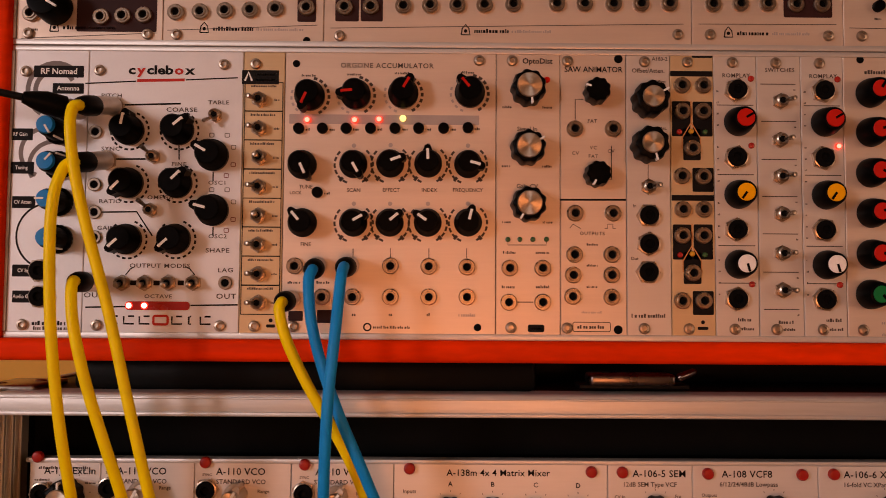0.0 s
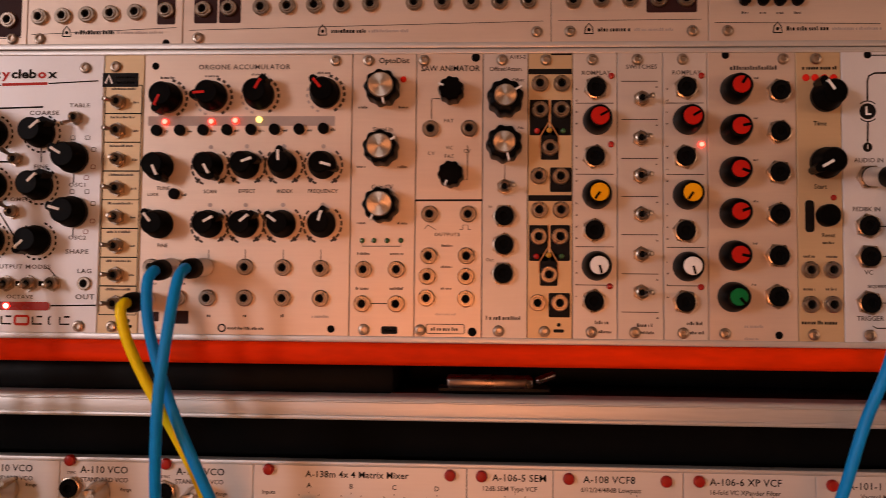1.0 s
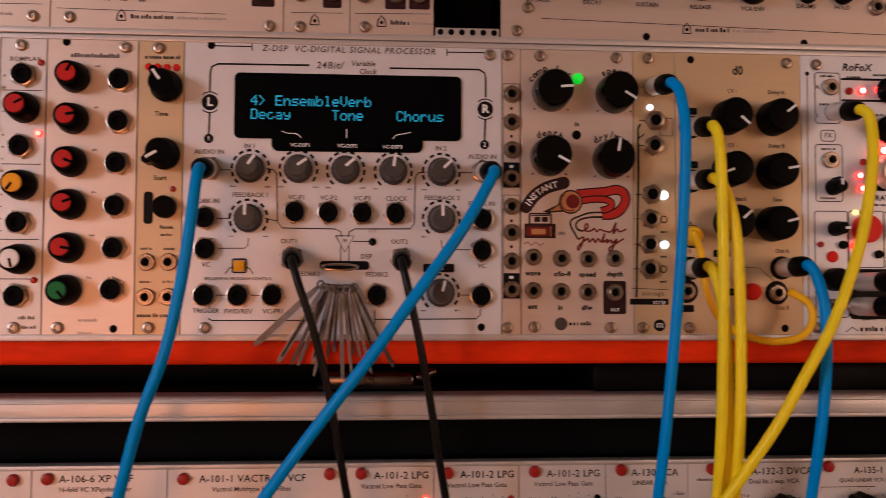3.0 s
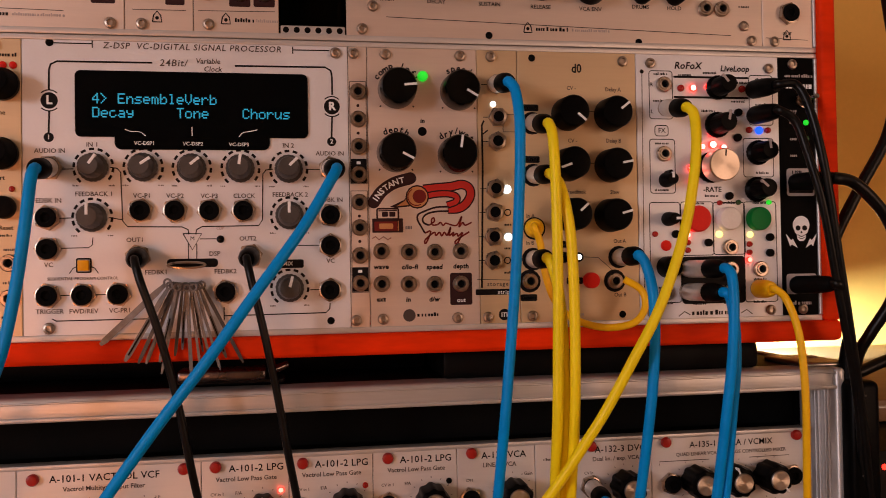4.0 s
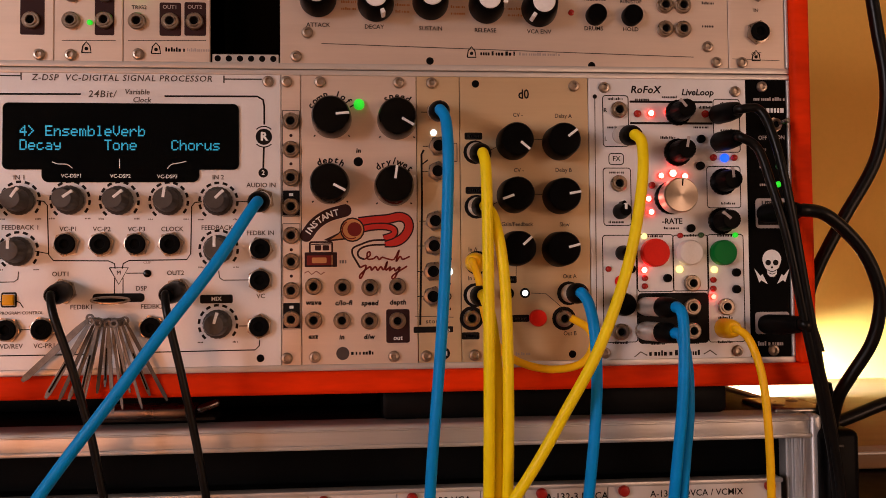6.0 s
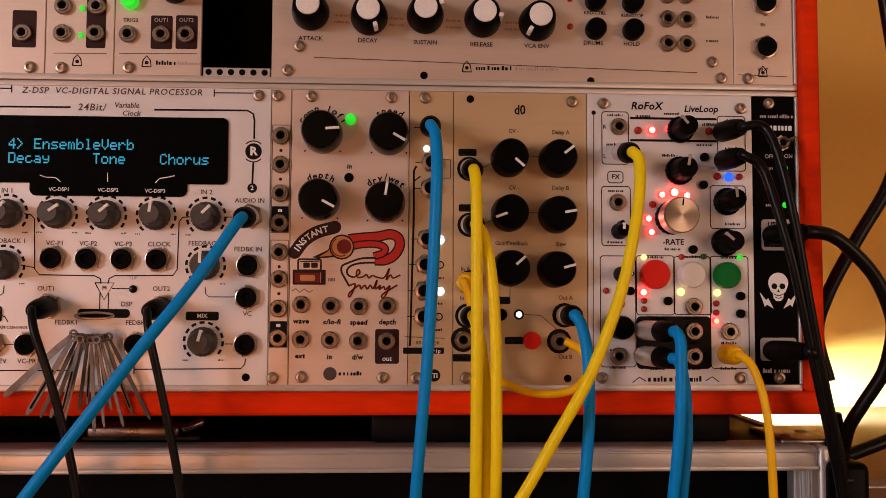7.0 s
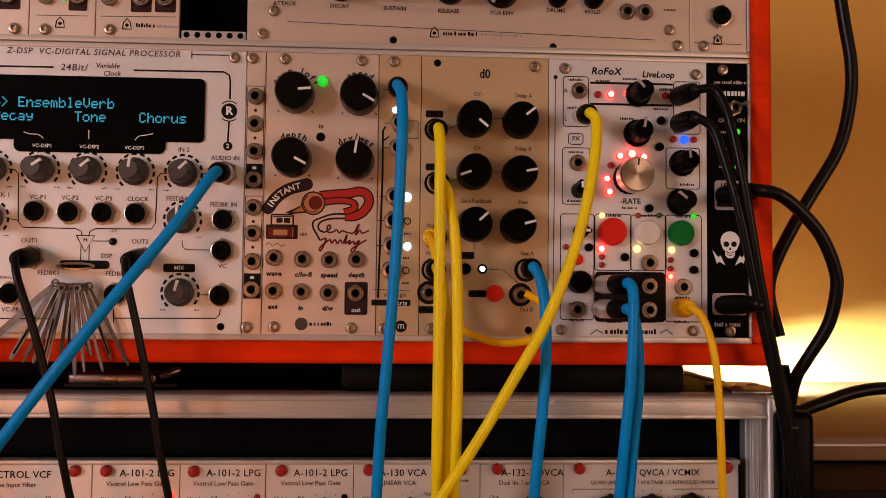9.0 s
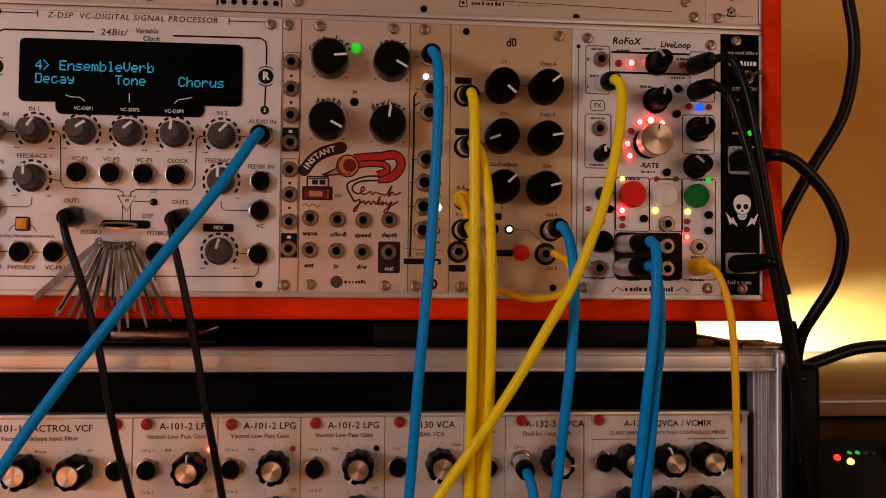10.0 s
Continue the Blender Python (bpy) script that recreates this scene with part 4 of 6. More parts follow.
def drum_module():
    m = Module("trigger_drum_module", "silver drum module with a column of red-capped knobs", 379.7, 418.5, "silver")
    hole(m, 387.8, 127.2)
    screw(m, 412.9, 127.3)
    screw(m, 386.6, 2.4)
    hole(m, 410.0, 2.7)
    m.bar(400.2, 121.5, 21, 1.9, "faded")
    for (x, z), c, t in (((391.7, 111.4), "red_cap", 30), ((391.5, 93.3), "red_cap", 80), ((391.1, 74.6), "red_cap", 110), ((391.0, 56.2), "red_cap", 70), ((390.6, 37.5), "red_cap", 100), ((389.9, 19.3), "green_cap", 140)):
        kn = knob(m, x, z, 6.7, 11, t, "capped", "plastic", None)
        put("cap", shared(("drum_cap", c), lambda bm: lathe(bm, [(3.8, 10.0), (3.8, 11.2), (3.5, 11.5), (0, 11.5)], 28), c), kn)
        put("pointer_line", shared(("drum_line",), lambda bm: box(bm, -0.6, -11.8, 0.4, 0.6, -11.2, 3.9), "plastic"), kn)
        m.bar(x + 9.5, z + 5.5, 2, 1.0, "faded")
    for p in ((411.0, 110.8), (410.8, 92.5), (410.3, 74.4), (410.1, 55.8), (409.7, 37.6), (409.2, 19.7)):
        jack(m, *p, "hex")
    m.bar(399.1, 6.5, 8, 1.5, "pale")
    m.bar(398.1, 1.1, 6, 1.3, "pale")
    return m.finish()


drum_module()


def tuner_module():
    m = Module("tuner_module", "narrow champagne radio sampler module with two black knobs", 418.5, 438.2, "champagne")
    screw(m, 427.2, 127.3)
    screw(m, 424.8, 2.6)
    m.bar(428.8, 121.4, 15, 1.7, "ink")
    for p in ((422.9, 116.9), (426.8, 116.9), (430.8, 116.8), (434.9, 116.8)):
        led(m, *p, "red_button", 1.6, 0.9)
    for (x, z), t in (((431.1, 108.2), -35), ((430.5, 78.5), 240)):
        knob(m, x, z, 6.9, 12.5, t, "pointer", "plastic")
    text(m, 428.8, 96.3, "Time", 2.0, "ink")
    text(m, 428.6, 68.2, "Start", 2.0, "ink")
    led(m, 434.2, 63.4, "red_dim", 1.3)
    a, b = (421.8, 48.1), (425.8, 62.2)
    m.rect(a[0], a[1], b[0], b[1], "ink", 1.5, 0.2)
    button(m, 431.1, 55.4, 4.9, 5, "plastic")
    text(m, 431.7, 46.7, "Reset", 1.8, "ink")
    m.bar(431.7, 43.5, 5, 1.1, "ink")
    for p in ((423.5, 31.5), (433.0, 31.6), (423.5, 16.4), (433.0, 16.5)):
        jack(m, *p, "ring")
    for p in ((423.3, 37.5), (433.1, 37.5), (423.1, 23.1), (432.8, 23.2)):
        m.bar(*p, 5, 1.3, "faded")
    m.bar(427.3, 8.5, 15, 1.7, "ink")
    return m.finish()


tuner_module()


# the display draws its characters from five by seven dots
GLYPHS = {
    "4": "...#. ..##. .#.#. #..#. ##### ...#. ...#.",
    ">": "#.... .#... ..#.. ...#. ..#.. .#... #....",
    "E": "##### #.... #.... ####. #.... #.... #####",
    "n": "..... ..... #.##. ##..# #...# #...# #...#",
    "s": "..... ..... .#### #.... .###. ....# ####.",
    "e": "..... ..... .###. #...# ##### #.... .###.",
    "m": "..... ..... ##.#. #.#.# #.#.# #.#.# #.#.#",
    "b": "#.... #.... #.##. ##..# #...# #...# ####.",
    "l": ".##.. ..#.. ..#.. ..#.. ..#.. ..#.. .###.",
    "V": "#...# #...# #...# #...# #...# .#.#. ..#..",
    "r": "..... ..... #.##. ##..# #.... #.... #....",
    "D": "####. #...# #...# #...# #...# #...# ####.",
    "c": "..... ..... .###. #.... #.... #...# .###.",
    "a": "..... ..... .###. ....# .#### #...# .####",
    "y": "..... ..... #...# #...# .#### ....# .###.",
    "T": "##### ..#.. ..#.. ..#.. ..#.. ..#.. ..#..",
    "o": "..... ..... .###. #...# #...# #...# .###.",
    "C": ".###. #...# #.... #.... #.... #...# .###.",
    "h": "#.... #.... #.##. ##..# #...# #...# #...#",
    "u": "..... ..... #...# #...# #...# #..## .##.#",
}


def display_module():
    m = Module("effects_processor_module", "wide silver effects module with a lit cyan text display", 438.2, 578.5, "white")
    hole(m, 449.8, 127.1)
    screw(m, 572.9, 126.7)
    screw(m, 448.8, 2.8)
    hole(m, 569.3, 3.4)
    text(m, 510.2, 126.2, "Z-DSP  VC-DIGITAL SIGNAL PROCESSOR", 2.7, "faded", slant=0.15, gap=1.12)
    m.line([(450.3, 126.9), (467.4, 126.9)], 0.5)
    m.line([(467.4, 128.4), (467.5, 125.1)], 0.5)
    m.line([(553.7, 126.3), (570.2, 126.4)], 0.5)
    m.line([(553.7, 127.8), (553.7, 124.5)], 0.5)
    text(m, 501.5, 119.1, "24Bit/", 3.0, "faded", slant=0.15, gap=1.15)
    text(m, 516.4, 120.2, "Variable", 2.3, "faded", slant=0.15)
    text(m, 518.4, 116.7, "Clock", 2.3, "faded", slant=0.15)
    m.line([(492.6, 119.1), (452.8, 118.9), (450.2, 117.6), (449.5, 115.1), (449.4, 106.6)], 0.8)
    m.line([(528.1, 118.5), (568.2, 118.7), (570.7, 117.2), (571.2, 114.4), (571.2, 106.2)], 0.8)
    for (x, z), w in (((449.5, 101.8), "L"), ((571.0, 100.8), "R")):
        m.disc(x, z, 3.6)
        m.line(arc(x, z, 4.6, -45, 45, 6), 0.5)
        m.line(arc(x, z, 4.6, 135, 225, 6), 0.5)
        text(m, x, z, w, 3.6, "paint_white", 0.25, heavy=0.2)
        m.line([(x, z - 4.8), (x - 0.3, z - 14)], 0.8)
        m.disc(x - 0.3, z - 16, 2.1)
        text(m, x - 0.3, z - 16, "1" if w == "L" else "2", 2.0, "paint_white", 0.25)
    # display window with its lower tab
    a, b = (460.2, 86.1), (560.2, 115.1)
    c, d = (476.5, 80.6), (543.1, 87.3)
    bm = bmesh.new()
    plate(bm, m.shift(round_rect(a[0], a[1], b[0], b[1], 2.4)), 0.9)
    win = part("display", bm, "screen", m.ob, "black glossy display window")
    bm = bmesh.new()
    plate(bm, m.shift(round_rect(c[0], c[1], d[0], d[1] + 3, 3.0)), 0.8)
    part("display_tab", bm, "screen", m.ob)
    for col, row, words in ((0, 0, "4>"), (3, 0, "EnsembleVerb"), (0, 1, "Decay"), (10, 1, "Tone"), (18, 1, "Chorus")):
        bm = bmesh.new()
        for k, ch in enumerate(words):
            for j, line in enumerate(GLYPHS[ch].split()):
                for i, dot in enumerate(line):
                    if dot == "#":
                        px = 467.4 + (col + k) * 3.55 + i * 0.60 - m.x0
                        pz = 105.2 - row * 6.1 - j * 0.66
                        plate(bm, [(px, pz - 0.59), (px + 0.55, pz - 0.59), (px + 0.55, pz), (px, pz)], 1.06, 0.9)
        part("display_text", bm, "text_cyan", m.ob, smooth=0)
    for p, w in (((489.1, 83.3), "VC-DSP1"), ((509.7, 83.2), "VC-DSP2"), ((529.6, 83.0), "VC-DSP3")):
        text(m, *p, w, 1.6, "paint_white", 1.0)
    m.line(flow([(480.9, 89.4), (483.5, 88.5), (487.2, 88.3), (489.6, 86.6)]), 0.35, "paint_white", 1.1)
    m.line([(509.3, 90.7), (509.4, 86.7)], 0.35, "paint_white", 1.1)
    m.line(flow([(537.7, 89.7), (534.2, 88.9), (531.3, 88.3), (529.6, 86.5)]), 0.35, "paint_white", 1.1)
    for (x, z), t in (((467.5, 72.7), 35), ((488.3, 72.8), 55), ((509.0, 72.6), 50), ((530.0, 72.4), 8), ((551.3, 72.2), 45), ((466.9, 50.9), 0), ((551.4, 51.2), 0), ((551.1, 18.6), 15)):
        dashes(m, x, z, 8.2, -140, 140, 11, 1.1, 0.6)
        knob(m, x, z, 6.4, 11.5, t, "skirt", "graphite", "paint_white")
        m.bar(x - 7.5, z - 7.8, 2.4, 0.8, "faded")
        m.bar(x + 7.5, z - 7.8, 2.4, 0.8, "faded")
    for p in ((448.4, 50.9), (448.7, 37.4), (487.1, 53.8), (501.7, 53.7), (516.5, 53.6), (531.1, 53.5), (569.6, 51.2), (569.4, 37.5), (448.5, 17.3), (462.9, 17.3), (477.6, 17.4), (523.1, 17.5), (569.0, 17.4), (449.5, 72.5), (570.1, 72.5), (485.9, 33.5), (533.9, 33.3)):
        jack(m, *p, "hex")
    for p, w in (((467.1, 82.7), "IN 1"), ((551.2, 82.8), "IN 2"), ((467.7, 61.1), "FEEDBACK 1"), ((487.7, 60.3), "VC-P1"), ((501.7, 60.2), "VC-P2"), ((516.4, 60.1), "VC-P3"), ((531.5, 60.1), "CLOCK"), ((551.8, 60.6), "FEEDBACK 2"), ((449.6, 79.9), "AUDIO IN"), ((569.8, 79.3), "AUDIO IN"), ((484.6, 40.9), "OUT1"), ((532.9, 41.0), "OUT2"), ((449.1, 10.4), "TRIGGER"), ((463.0, 10.2), "FWD/REV"), ((478.1, 10.2), "VC-PR1"), ((518.4, 34.4), "DSP"), ((448.3, 58.3), "FEDBK IN"), ((569.4, 58.2), "FEDBK IN"), ((448.8, 30.5), "VC"), ((569.5, 30.5), "VC"), ((493.4, 26.6), "FEDBK1"), ((523.0, 26.5), "FEDBK2"), ((462.8, 24.4), "SEQUENTIAL PROGRAM CONTROL")):
        text(m, *p, w, 1.3 if len(w) > 12 else 2.0, "faded")
    text(m, 520.9, 45.7, "CLIP", 1.2, "pale")
    x, z = 463.2, 30.1
    bm = bmesh.new()
    box(bm, x - 438.2 - 2.3, -2.0, z - 2.3, x - 438.2 + 2.3, 0, z + 2.3, 0.4, 2)
    part("program_button", bm, "yellow_cap", m.ob, "square amber push button")
    m.outline(x - 2.9, z - 2.9, x + 2.9, z + 2.9, 0.7, "ink", 0.5)
    m.line([(x - 6, z - 3.5), (x - 4.5, z - 1.2), (x - 2.8, z - 0.4)], 0.4)
    m.line([(x + 6, z - 3.5), (x + 4.5, z - 1.2), (x + 2.8, z - 0.4)], 0.4)
    a, b = (497.9, 28.6), (519.8, 32.4)
    m.rect(a[0], a[1], b[0], b[1], "ink", 1.6, 0.2)
    a, b = (543.4, 27.6), (557.4, 31.4)
    m.rect(a[0], a[1], b[0], b[1], "ink", 0.8)
    text(m, (a[0] + b[0]) / 2, (a[1] + b[1]) / 2, "MIX", 1.8, "paint_white", 0.25)
    x, z = 508.9, 40.1
    m.line([(x - 4, z + 3.4), (x + 4, z + 3.4), (x, z - 3.8), (x - 4, z + 3.4)], 0.5)
    text(m, x, z + 1.2, "M", 1.7, "ink")
    led(m, 521.0, 40.9, "gloss", 1.7)
    m.line([(x + 3.2, z + 1), (x + 11, z + 1)], 0.4)
    m.line([(x - 1.8, z - 1), (x - 1.8, z - 8)], 0.4)
    m.line([(x + 1.8, z - 1), (x + 1.8, z - 8)], 0.4)
    m.line([(474.4, 72.8), (477.3, 72.4), (478.8, 70.7), (479.5, 49.3), (481.5, 46.8), (504.5, 46.5), (507.1, 45.3), (507.4, 43.1)], 0.5)
    m.line([(544.2, 72.1), (541.2, 71.8), (539.8, 70.0), (539.4, 49.4), (537.7, 46.8), (513.2, 46.6), (510.8, 45.3), (510.3, 43.1)], 0.5)
    m.line([(454.0, 72.0), (459.2, 72.1)], 0.4)
    m.line([(559.9, 72.1), (565.4, 72.1)], 0.4)
    m.line([(453.2, 50.7), (459.1, 50.8)], 0.4)
    m.line([(473.8, 50.9), (479.5, 49.8)], 0.4)
    m.line([(453.4, 37.7), (465.2, 37.8), (466.8, 39.0), (467.0, 42.2)], 0.4)
    m.line([(564.5, 37.7), (553.2, 37.7), (551.7, 38.9), (551.4, 41.9)], 0.4)
    m.line([(453.0, 17.3), (458.4, 17.3)], 0.4)
    m.line([(467.6, 17.3), (473.1, 17.3)], 0.4)
    m.line([(560.1, 17.6), (564.6, 17.6)], 0.4)
    m.line([(450.1, 7.2), (451.8, 6.3), (495.3, 6.3)], 0.5)
    m.line([(522.2, 6.8), (567.1, 7.1), (568.8, 8.9), (569.0, 11.4)], 0.5)
    m.line([(522.2, 4.8), (522.2, 10.8)], 0.5)
    return m.finish()


display_module()


def slim_jacks():
    m = Module("slim_jack_module", "very narrow silver jack module", 578.5, 587.2, "silver")
    screw(m, 581.0, 125.6)
    screw(m, 580.8, 3.0)
    a = (582.9, 69.8)
    b = (582.2, 20.2)
    for x, z in (a, b):
        m.rect(579.3, z - 3.9, 586.4, z + 7.2, "ink", 0.3)
        m.rect(581.9, z + 4.7, 583.7, z + 6.0, "paint_white", 0.2, 0.2)
    for k, p in enumerate(((583.8, 107.7), (583.6, 95.1), (583.3, 82.6), a, (582.9, 57.1), (582.6, 45.5), (582.4, 32.8), b)):
        jack(m, 582.8, p[1], "ring")
        if k % 4 < 2:
            m.disc(582.8, p[1] - 6.3, 0.7, "brown")
    m.outline(579.1, a[1] - 4.2, 586.6, 112.5, 0.3, "faded", 0.3)
    m.outline(579.1, b[1] - 4.2, 586.6, a[1] - 7.5, 0.3, "faded", 0.3)
    return m.finish()


slim_jacks()


def tape_effect():
    m = Module("vintage_effect_module", "silver lo-fi effect module with a painted gramophone horn", 587.2, 638.5, "silver")
    screw(m, 595.7, 125.8, True)
    screw(m, 630.6, 125.7, True)
    screw(m, 592.9, 3.5)
    screw(m, 627.6, 3.3, True)
    for (x, z), t in (((600.8, 108.9), 85), ((629.7, 108.5), 120), ((599.9, 79.6), 118), ((628.2, 78.8), 8)):
        knob(m, x, z, 8.9, 12.0, t, "smooth", "gloss")
        ticks(m, x, z, 10.3, 11.2, -135, 135, 2, 0.6, "ink")
    led(m, 612.9, 115.4, "led_green", 2.4, 2.6)
    hole(m, 612.4, 89.8, 2.1)
    for p, w, s in (((612.5, 94.7), "in", 2.0), ((592.4, 27.4), "wave", 2.2), ((605.6, 27.1), "c/lo-fi", 2.1), ((617.1, 26.9), "speed", 2.1), ((629.5, 27.1), "depth", 2.1), ((592.1, 12.5), "ext", 2.1), ((604.7, 12.1), "in", 2.1), ((616.7, 12.0), "d/w", 2.1)):
        text(m, *p, w, s, "ink", slant=0.12, heavy=0.11, gap=1.08)
    rng = random.Random(8)
    for (x, z), words, a0, step in (((600.8, 108.9), "comp lofi", -58, 14.2), ((629.7, 108.5), "speed", -27, 13.5), ((599.9, 79.6), "depth", -26, 13.5), ((628.2, 78.8), "dry/wet", -40, 13.5)):
        for k, ch in enumerate(words):
            a = a0 + k * step
            if ch != " ":
                text(m, x + 11.0 * math.sin(radians(a)), z + (11.0 + rng.uniform(-0.3, 0.3)) * math.cos(radians(a)), ch, 2.9, "ink", slant=0.1, heavy=0.12, turn=a + rng.uniform(-6, 6))
    a, b = (624.3, 9.2), (634.7, 24.1)
    m.rect(a[0], a[1], b[0], b[1], "brown", 1.0)
    text(m, 629.4, 11.4, "out", 2.1, "paint_white", 0.25, slant=0.12)
    for p in ((592.5, 34.6), (605.2, 34.1), (617.2, 33.9), (629.4, 34.2), (592.5, 19.7), (604.9, 19.4), (616.9, 19.1), (629.3, 19.0)):
        jack(m, *p, "ring")
    # banner, horn, winding tube and gramophone box, painted flat
    band = flow([(589.4, 57.0), (593.3, 62.1), (598.8, 65.8), (606.5, 68.1)], 8)
    m.line(band, 5.6, "brown", 0.10)
    for p in (band[0], band[-1]):
        m.disc(*p, 2.8, "brown", 0.09)
    for k, ch in enumerate("INSTANT"):
        p, q = band[2 + k * 3], band[min(3 + k * 3, len(band) - 1)]
        text(m, *p, ch, 2.7, "paint_white", 0.2, heavy=0.1, turn=-math.degrees(math.atan2(q[1] - p[1], q[0] - p[0])))
    cone = [(606.6, 62.1), (603.4, 58.1), (596.9, 55.0), (599.5, 54.4), (606.4, 55.1)]
    plate(m.ink("brown"), m.shift(cone), 0.09)
    plate(m.ink("paint_tan"), m.shift([(606.2, 61.1), (603.6, 57.5), (599.9, 55.2), (606.1, 55.8)]), 0.13)
    for path, w in ((flow([(612.4, 62.9), (618.4, 63.6), (625.3, 64.2), (630.6, 65.2), (634.0, 63.6), (634.6, 60.0), (632.3, 56.1), (628.6, 54.0), (623.8, 53.8)]), 4.6), (flow([(612.3, 59.5), (618.4, 60.7), (624.4, 60.8), (628.0, 59.5), (627.6, 57.1), (623.4, 55.6)]), 3.5)):
        m.line(path, w, "brown", 0.10 if w > 4 else 0.16)
        m.line(path, w - 1.3, "paint_red", 0.13 if w > 4 else 0.19)
    for path in ([(624.3, 54.9), (618.2, 54.6), (613.1, 52.9), (609.9, 51.3), (609.6, 48.7), (611.2, 45.7), (612.9, 42.7)], [(624.3, 52.8), (618.2, 52.6), (613.9, 51.5), (612.0, 49.5), (612.5, 47.4), (614.8, 46.3)]):
        m.line(flow(path), 0.85, "brown", 0.2)
    x, z = [(609.6, 59.5)][0]
    m.disc(x, z, 5.5, "brown", 0.21)
    m.disc(x, z, 4.8, "paint_tan", 0.23)
    m.disc(x + 1.0, z + 0.2, 3.2, "paint_dark_red", 0.25)
    m.line(arc(x - 0.4, z, 4.0, 150, 330, 12), 0.5, "paint_dark_red", 0.26)
    a, b = [(588.6, 49.6)][0], [(602.8, 43.1)][0]
    m.rect(a[0], b[1], b[0], a[1], "brown", 0.4)
    m.rect(a[0] + 1.0, b[1] + 0.9, b[0] - 2.6, a[1] - 1.4, "paint_dark_red", 0.3, 0.14)
    m.rect(a[0] + 3.2, b[1] + 1.7, b[0] - 4.6, a[1] - 2.3, "paint_tan", 0.5, 0.18)
    m.line([(b[0] - 2.2, b[1] + 0.8), (b[0] - 2.2, a[1] - 1.2)], 0.4, "paint_tan", 0.2)
    a, b = [(590.9, 54.1)][0], [(600.7, 49.7)][0]
    m.outline(a[0], b[1] - 0.4, b[0], a[1], 0.8, "brown", 0.7)
    for k in (0, 1):
        m.rect(a[0] + 2.2 + k * 3.4, b[1] + 0.7, a[0] + 5.0 + k * 3.4, a[1] - 1.4, "brown", 0.4)
    m.line([(a[0] + 0.6, a[1] - 1.0), (b[0] - 0.6, a[1] - 0.8)], 0.5, "brown", 0.15)
    m.line(flow([(614.8, 46.3), (617.3, 48.0), (617.1, 49.7), (616.1, 48.9), (616.4, 46.5), (618.8, 46.6), (620.3, 47.6), (621.4, 46.2), (622.8, 47.2), (625.0, 46.5), (628.0, 46.3), (630.3, 50.4), (628.9, 45.3), (630.7, 47.5), (631.9, 46.2), (635.0, 47.5)], 5), 0.75, "paint_dark_red", 0.2)
    m.line(flow([(612.9, 42.7), (615.6, 43.5), (613.8, 38.8), (612.8, 38.0), (613.2, 39.8), (617.2, 43.0), (618.0, 41.5), (619.7, 43.0), (620.7, 41.4), (622.1, 43.0), (623.3, 41.6), (625.0, 45.3), (624.2, 41.5), (626.4, 42.9), (625.9, 41.2), (627.9, 42.4), (628.5, 41.1), (630.6, 42.8), (628.0, 37.7), (627.3, 39.0), (633.8, 43.2)], 5), 0.8, "paint_dark_red", 0.2)
    m.bar(605.7, 45.6, 3.6, 2.0, "mid")
    m.line([(588.5, 40.4), (590.1, 41.4), (591.6, 39.8), (593.7, 41.3), (595.7, 39.8), (597.3, 40.8)], 0.4, "paint_dark_red")
    m.disc(605.1, 4.9, 2.9, "faded")
    m.bar(614.0, 5.1, 10.5, 1.8, "ink")
    return m.finish()


tape_effect()


def strip_module():
    m = Module("storage_module", "narrow champagne module with seven sockets and white lights", 638.5, 658.0, "champagne")
    screw(m, 645.3, 125.4)
    screw(m, 642.0, 2.9)
    for x, z in ((648.2, 96.8), (647.7, 85.4), (646.4, 63.2), (645.8, 52.1), (645.3, 40.7), (645.1, 29.6), (647.5, 112.2)):
        jack(m, x, z, "hex_open")
        m.line([(x - 7, z), (x - 4, z)], 0.35)
    led(m, 652.0, 62.9, "led_white", 2.1, 2.0)
    led(m, 652.3, 40.5, "led_white", 1.9, 1.8)
    led(m, 646.1, 102.9, "led_white", 1.4, 1.6)
    for x, z in ((652.3, 52.0), (652.1, 40.9), (651.8, 29.5)):
        m.line(arc(x, z, 1.5, 0, 360, 12), 0.5)
        m.bar(x, z - 5.6, 3.2, 1.2, "ink")
    m.line([(641.7, 95.2), (640.6, 93.1), (640.7, 73.5), (639.4, 16.9)], 0.9)
    m.line([(643.5, 90.7), (641.0, 88.8)], 0.6)
    a, b = (636.4, 13.5), (654.5, 16.2)
    m.rect(a[0], a[1], b[0] - 0.4, b[1], "ink", 0.4)
    m.line([(637.1, 20.9), (654.3, 20.2)], 0.3, "faded")
    text(m, 647.0, 18.5, "storage", 2.0, "faded", gap=1.2)
    text(m, 649.8, 14.7, "strip", 1.8, "paint_white", 0.25, gap=1.2)
    x, z = 649.9, 4.2
    m.disc(x, z, 2.7)
    m.line([(x - 1.2, z - 1.0), (x - 1.2, z + 0.8), (x, z + 0.8), (x, z - 1.0)], 0.45, "paint_white", 0.25)
    m.line([(x, z + 0.8), (x + 1.2, z + 0.8), (x + 1.2, z - 1.0)], 0.45, "paint_white", 0.25)
    m.outline(*(650.8, 90.0), *(656.6, 98.1), 0.3, "faded", 0.3)
    return m.finish()


strip_module()


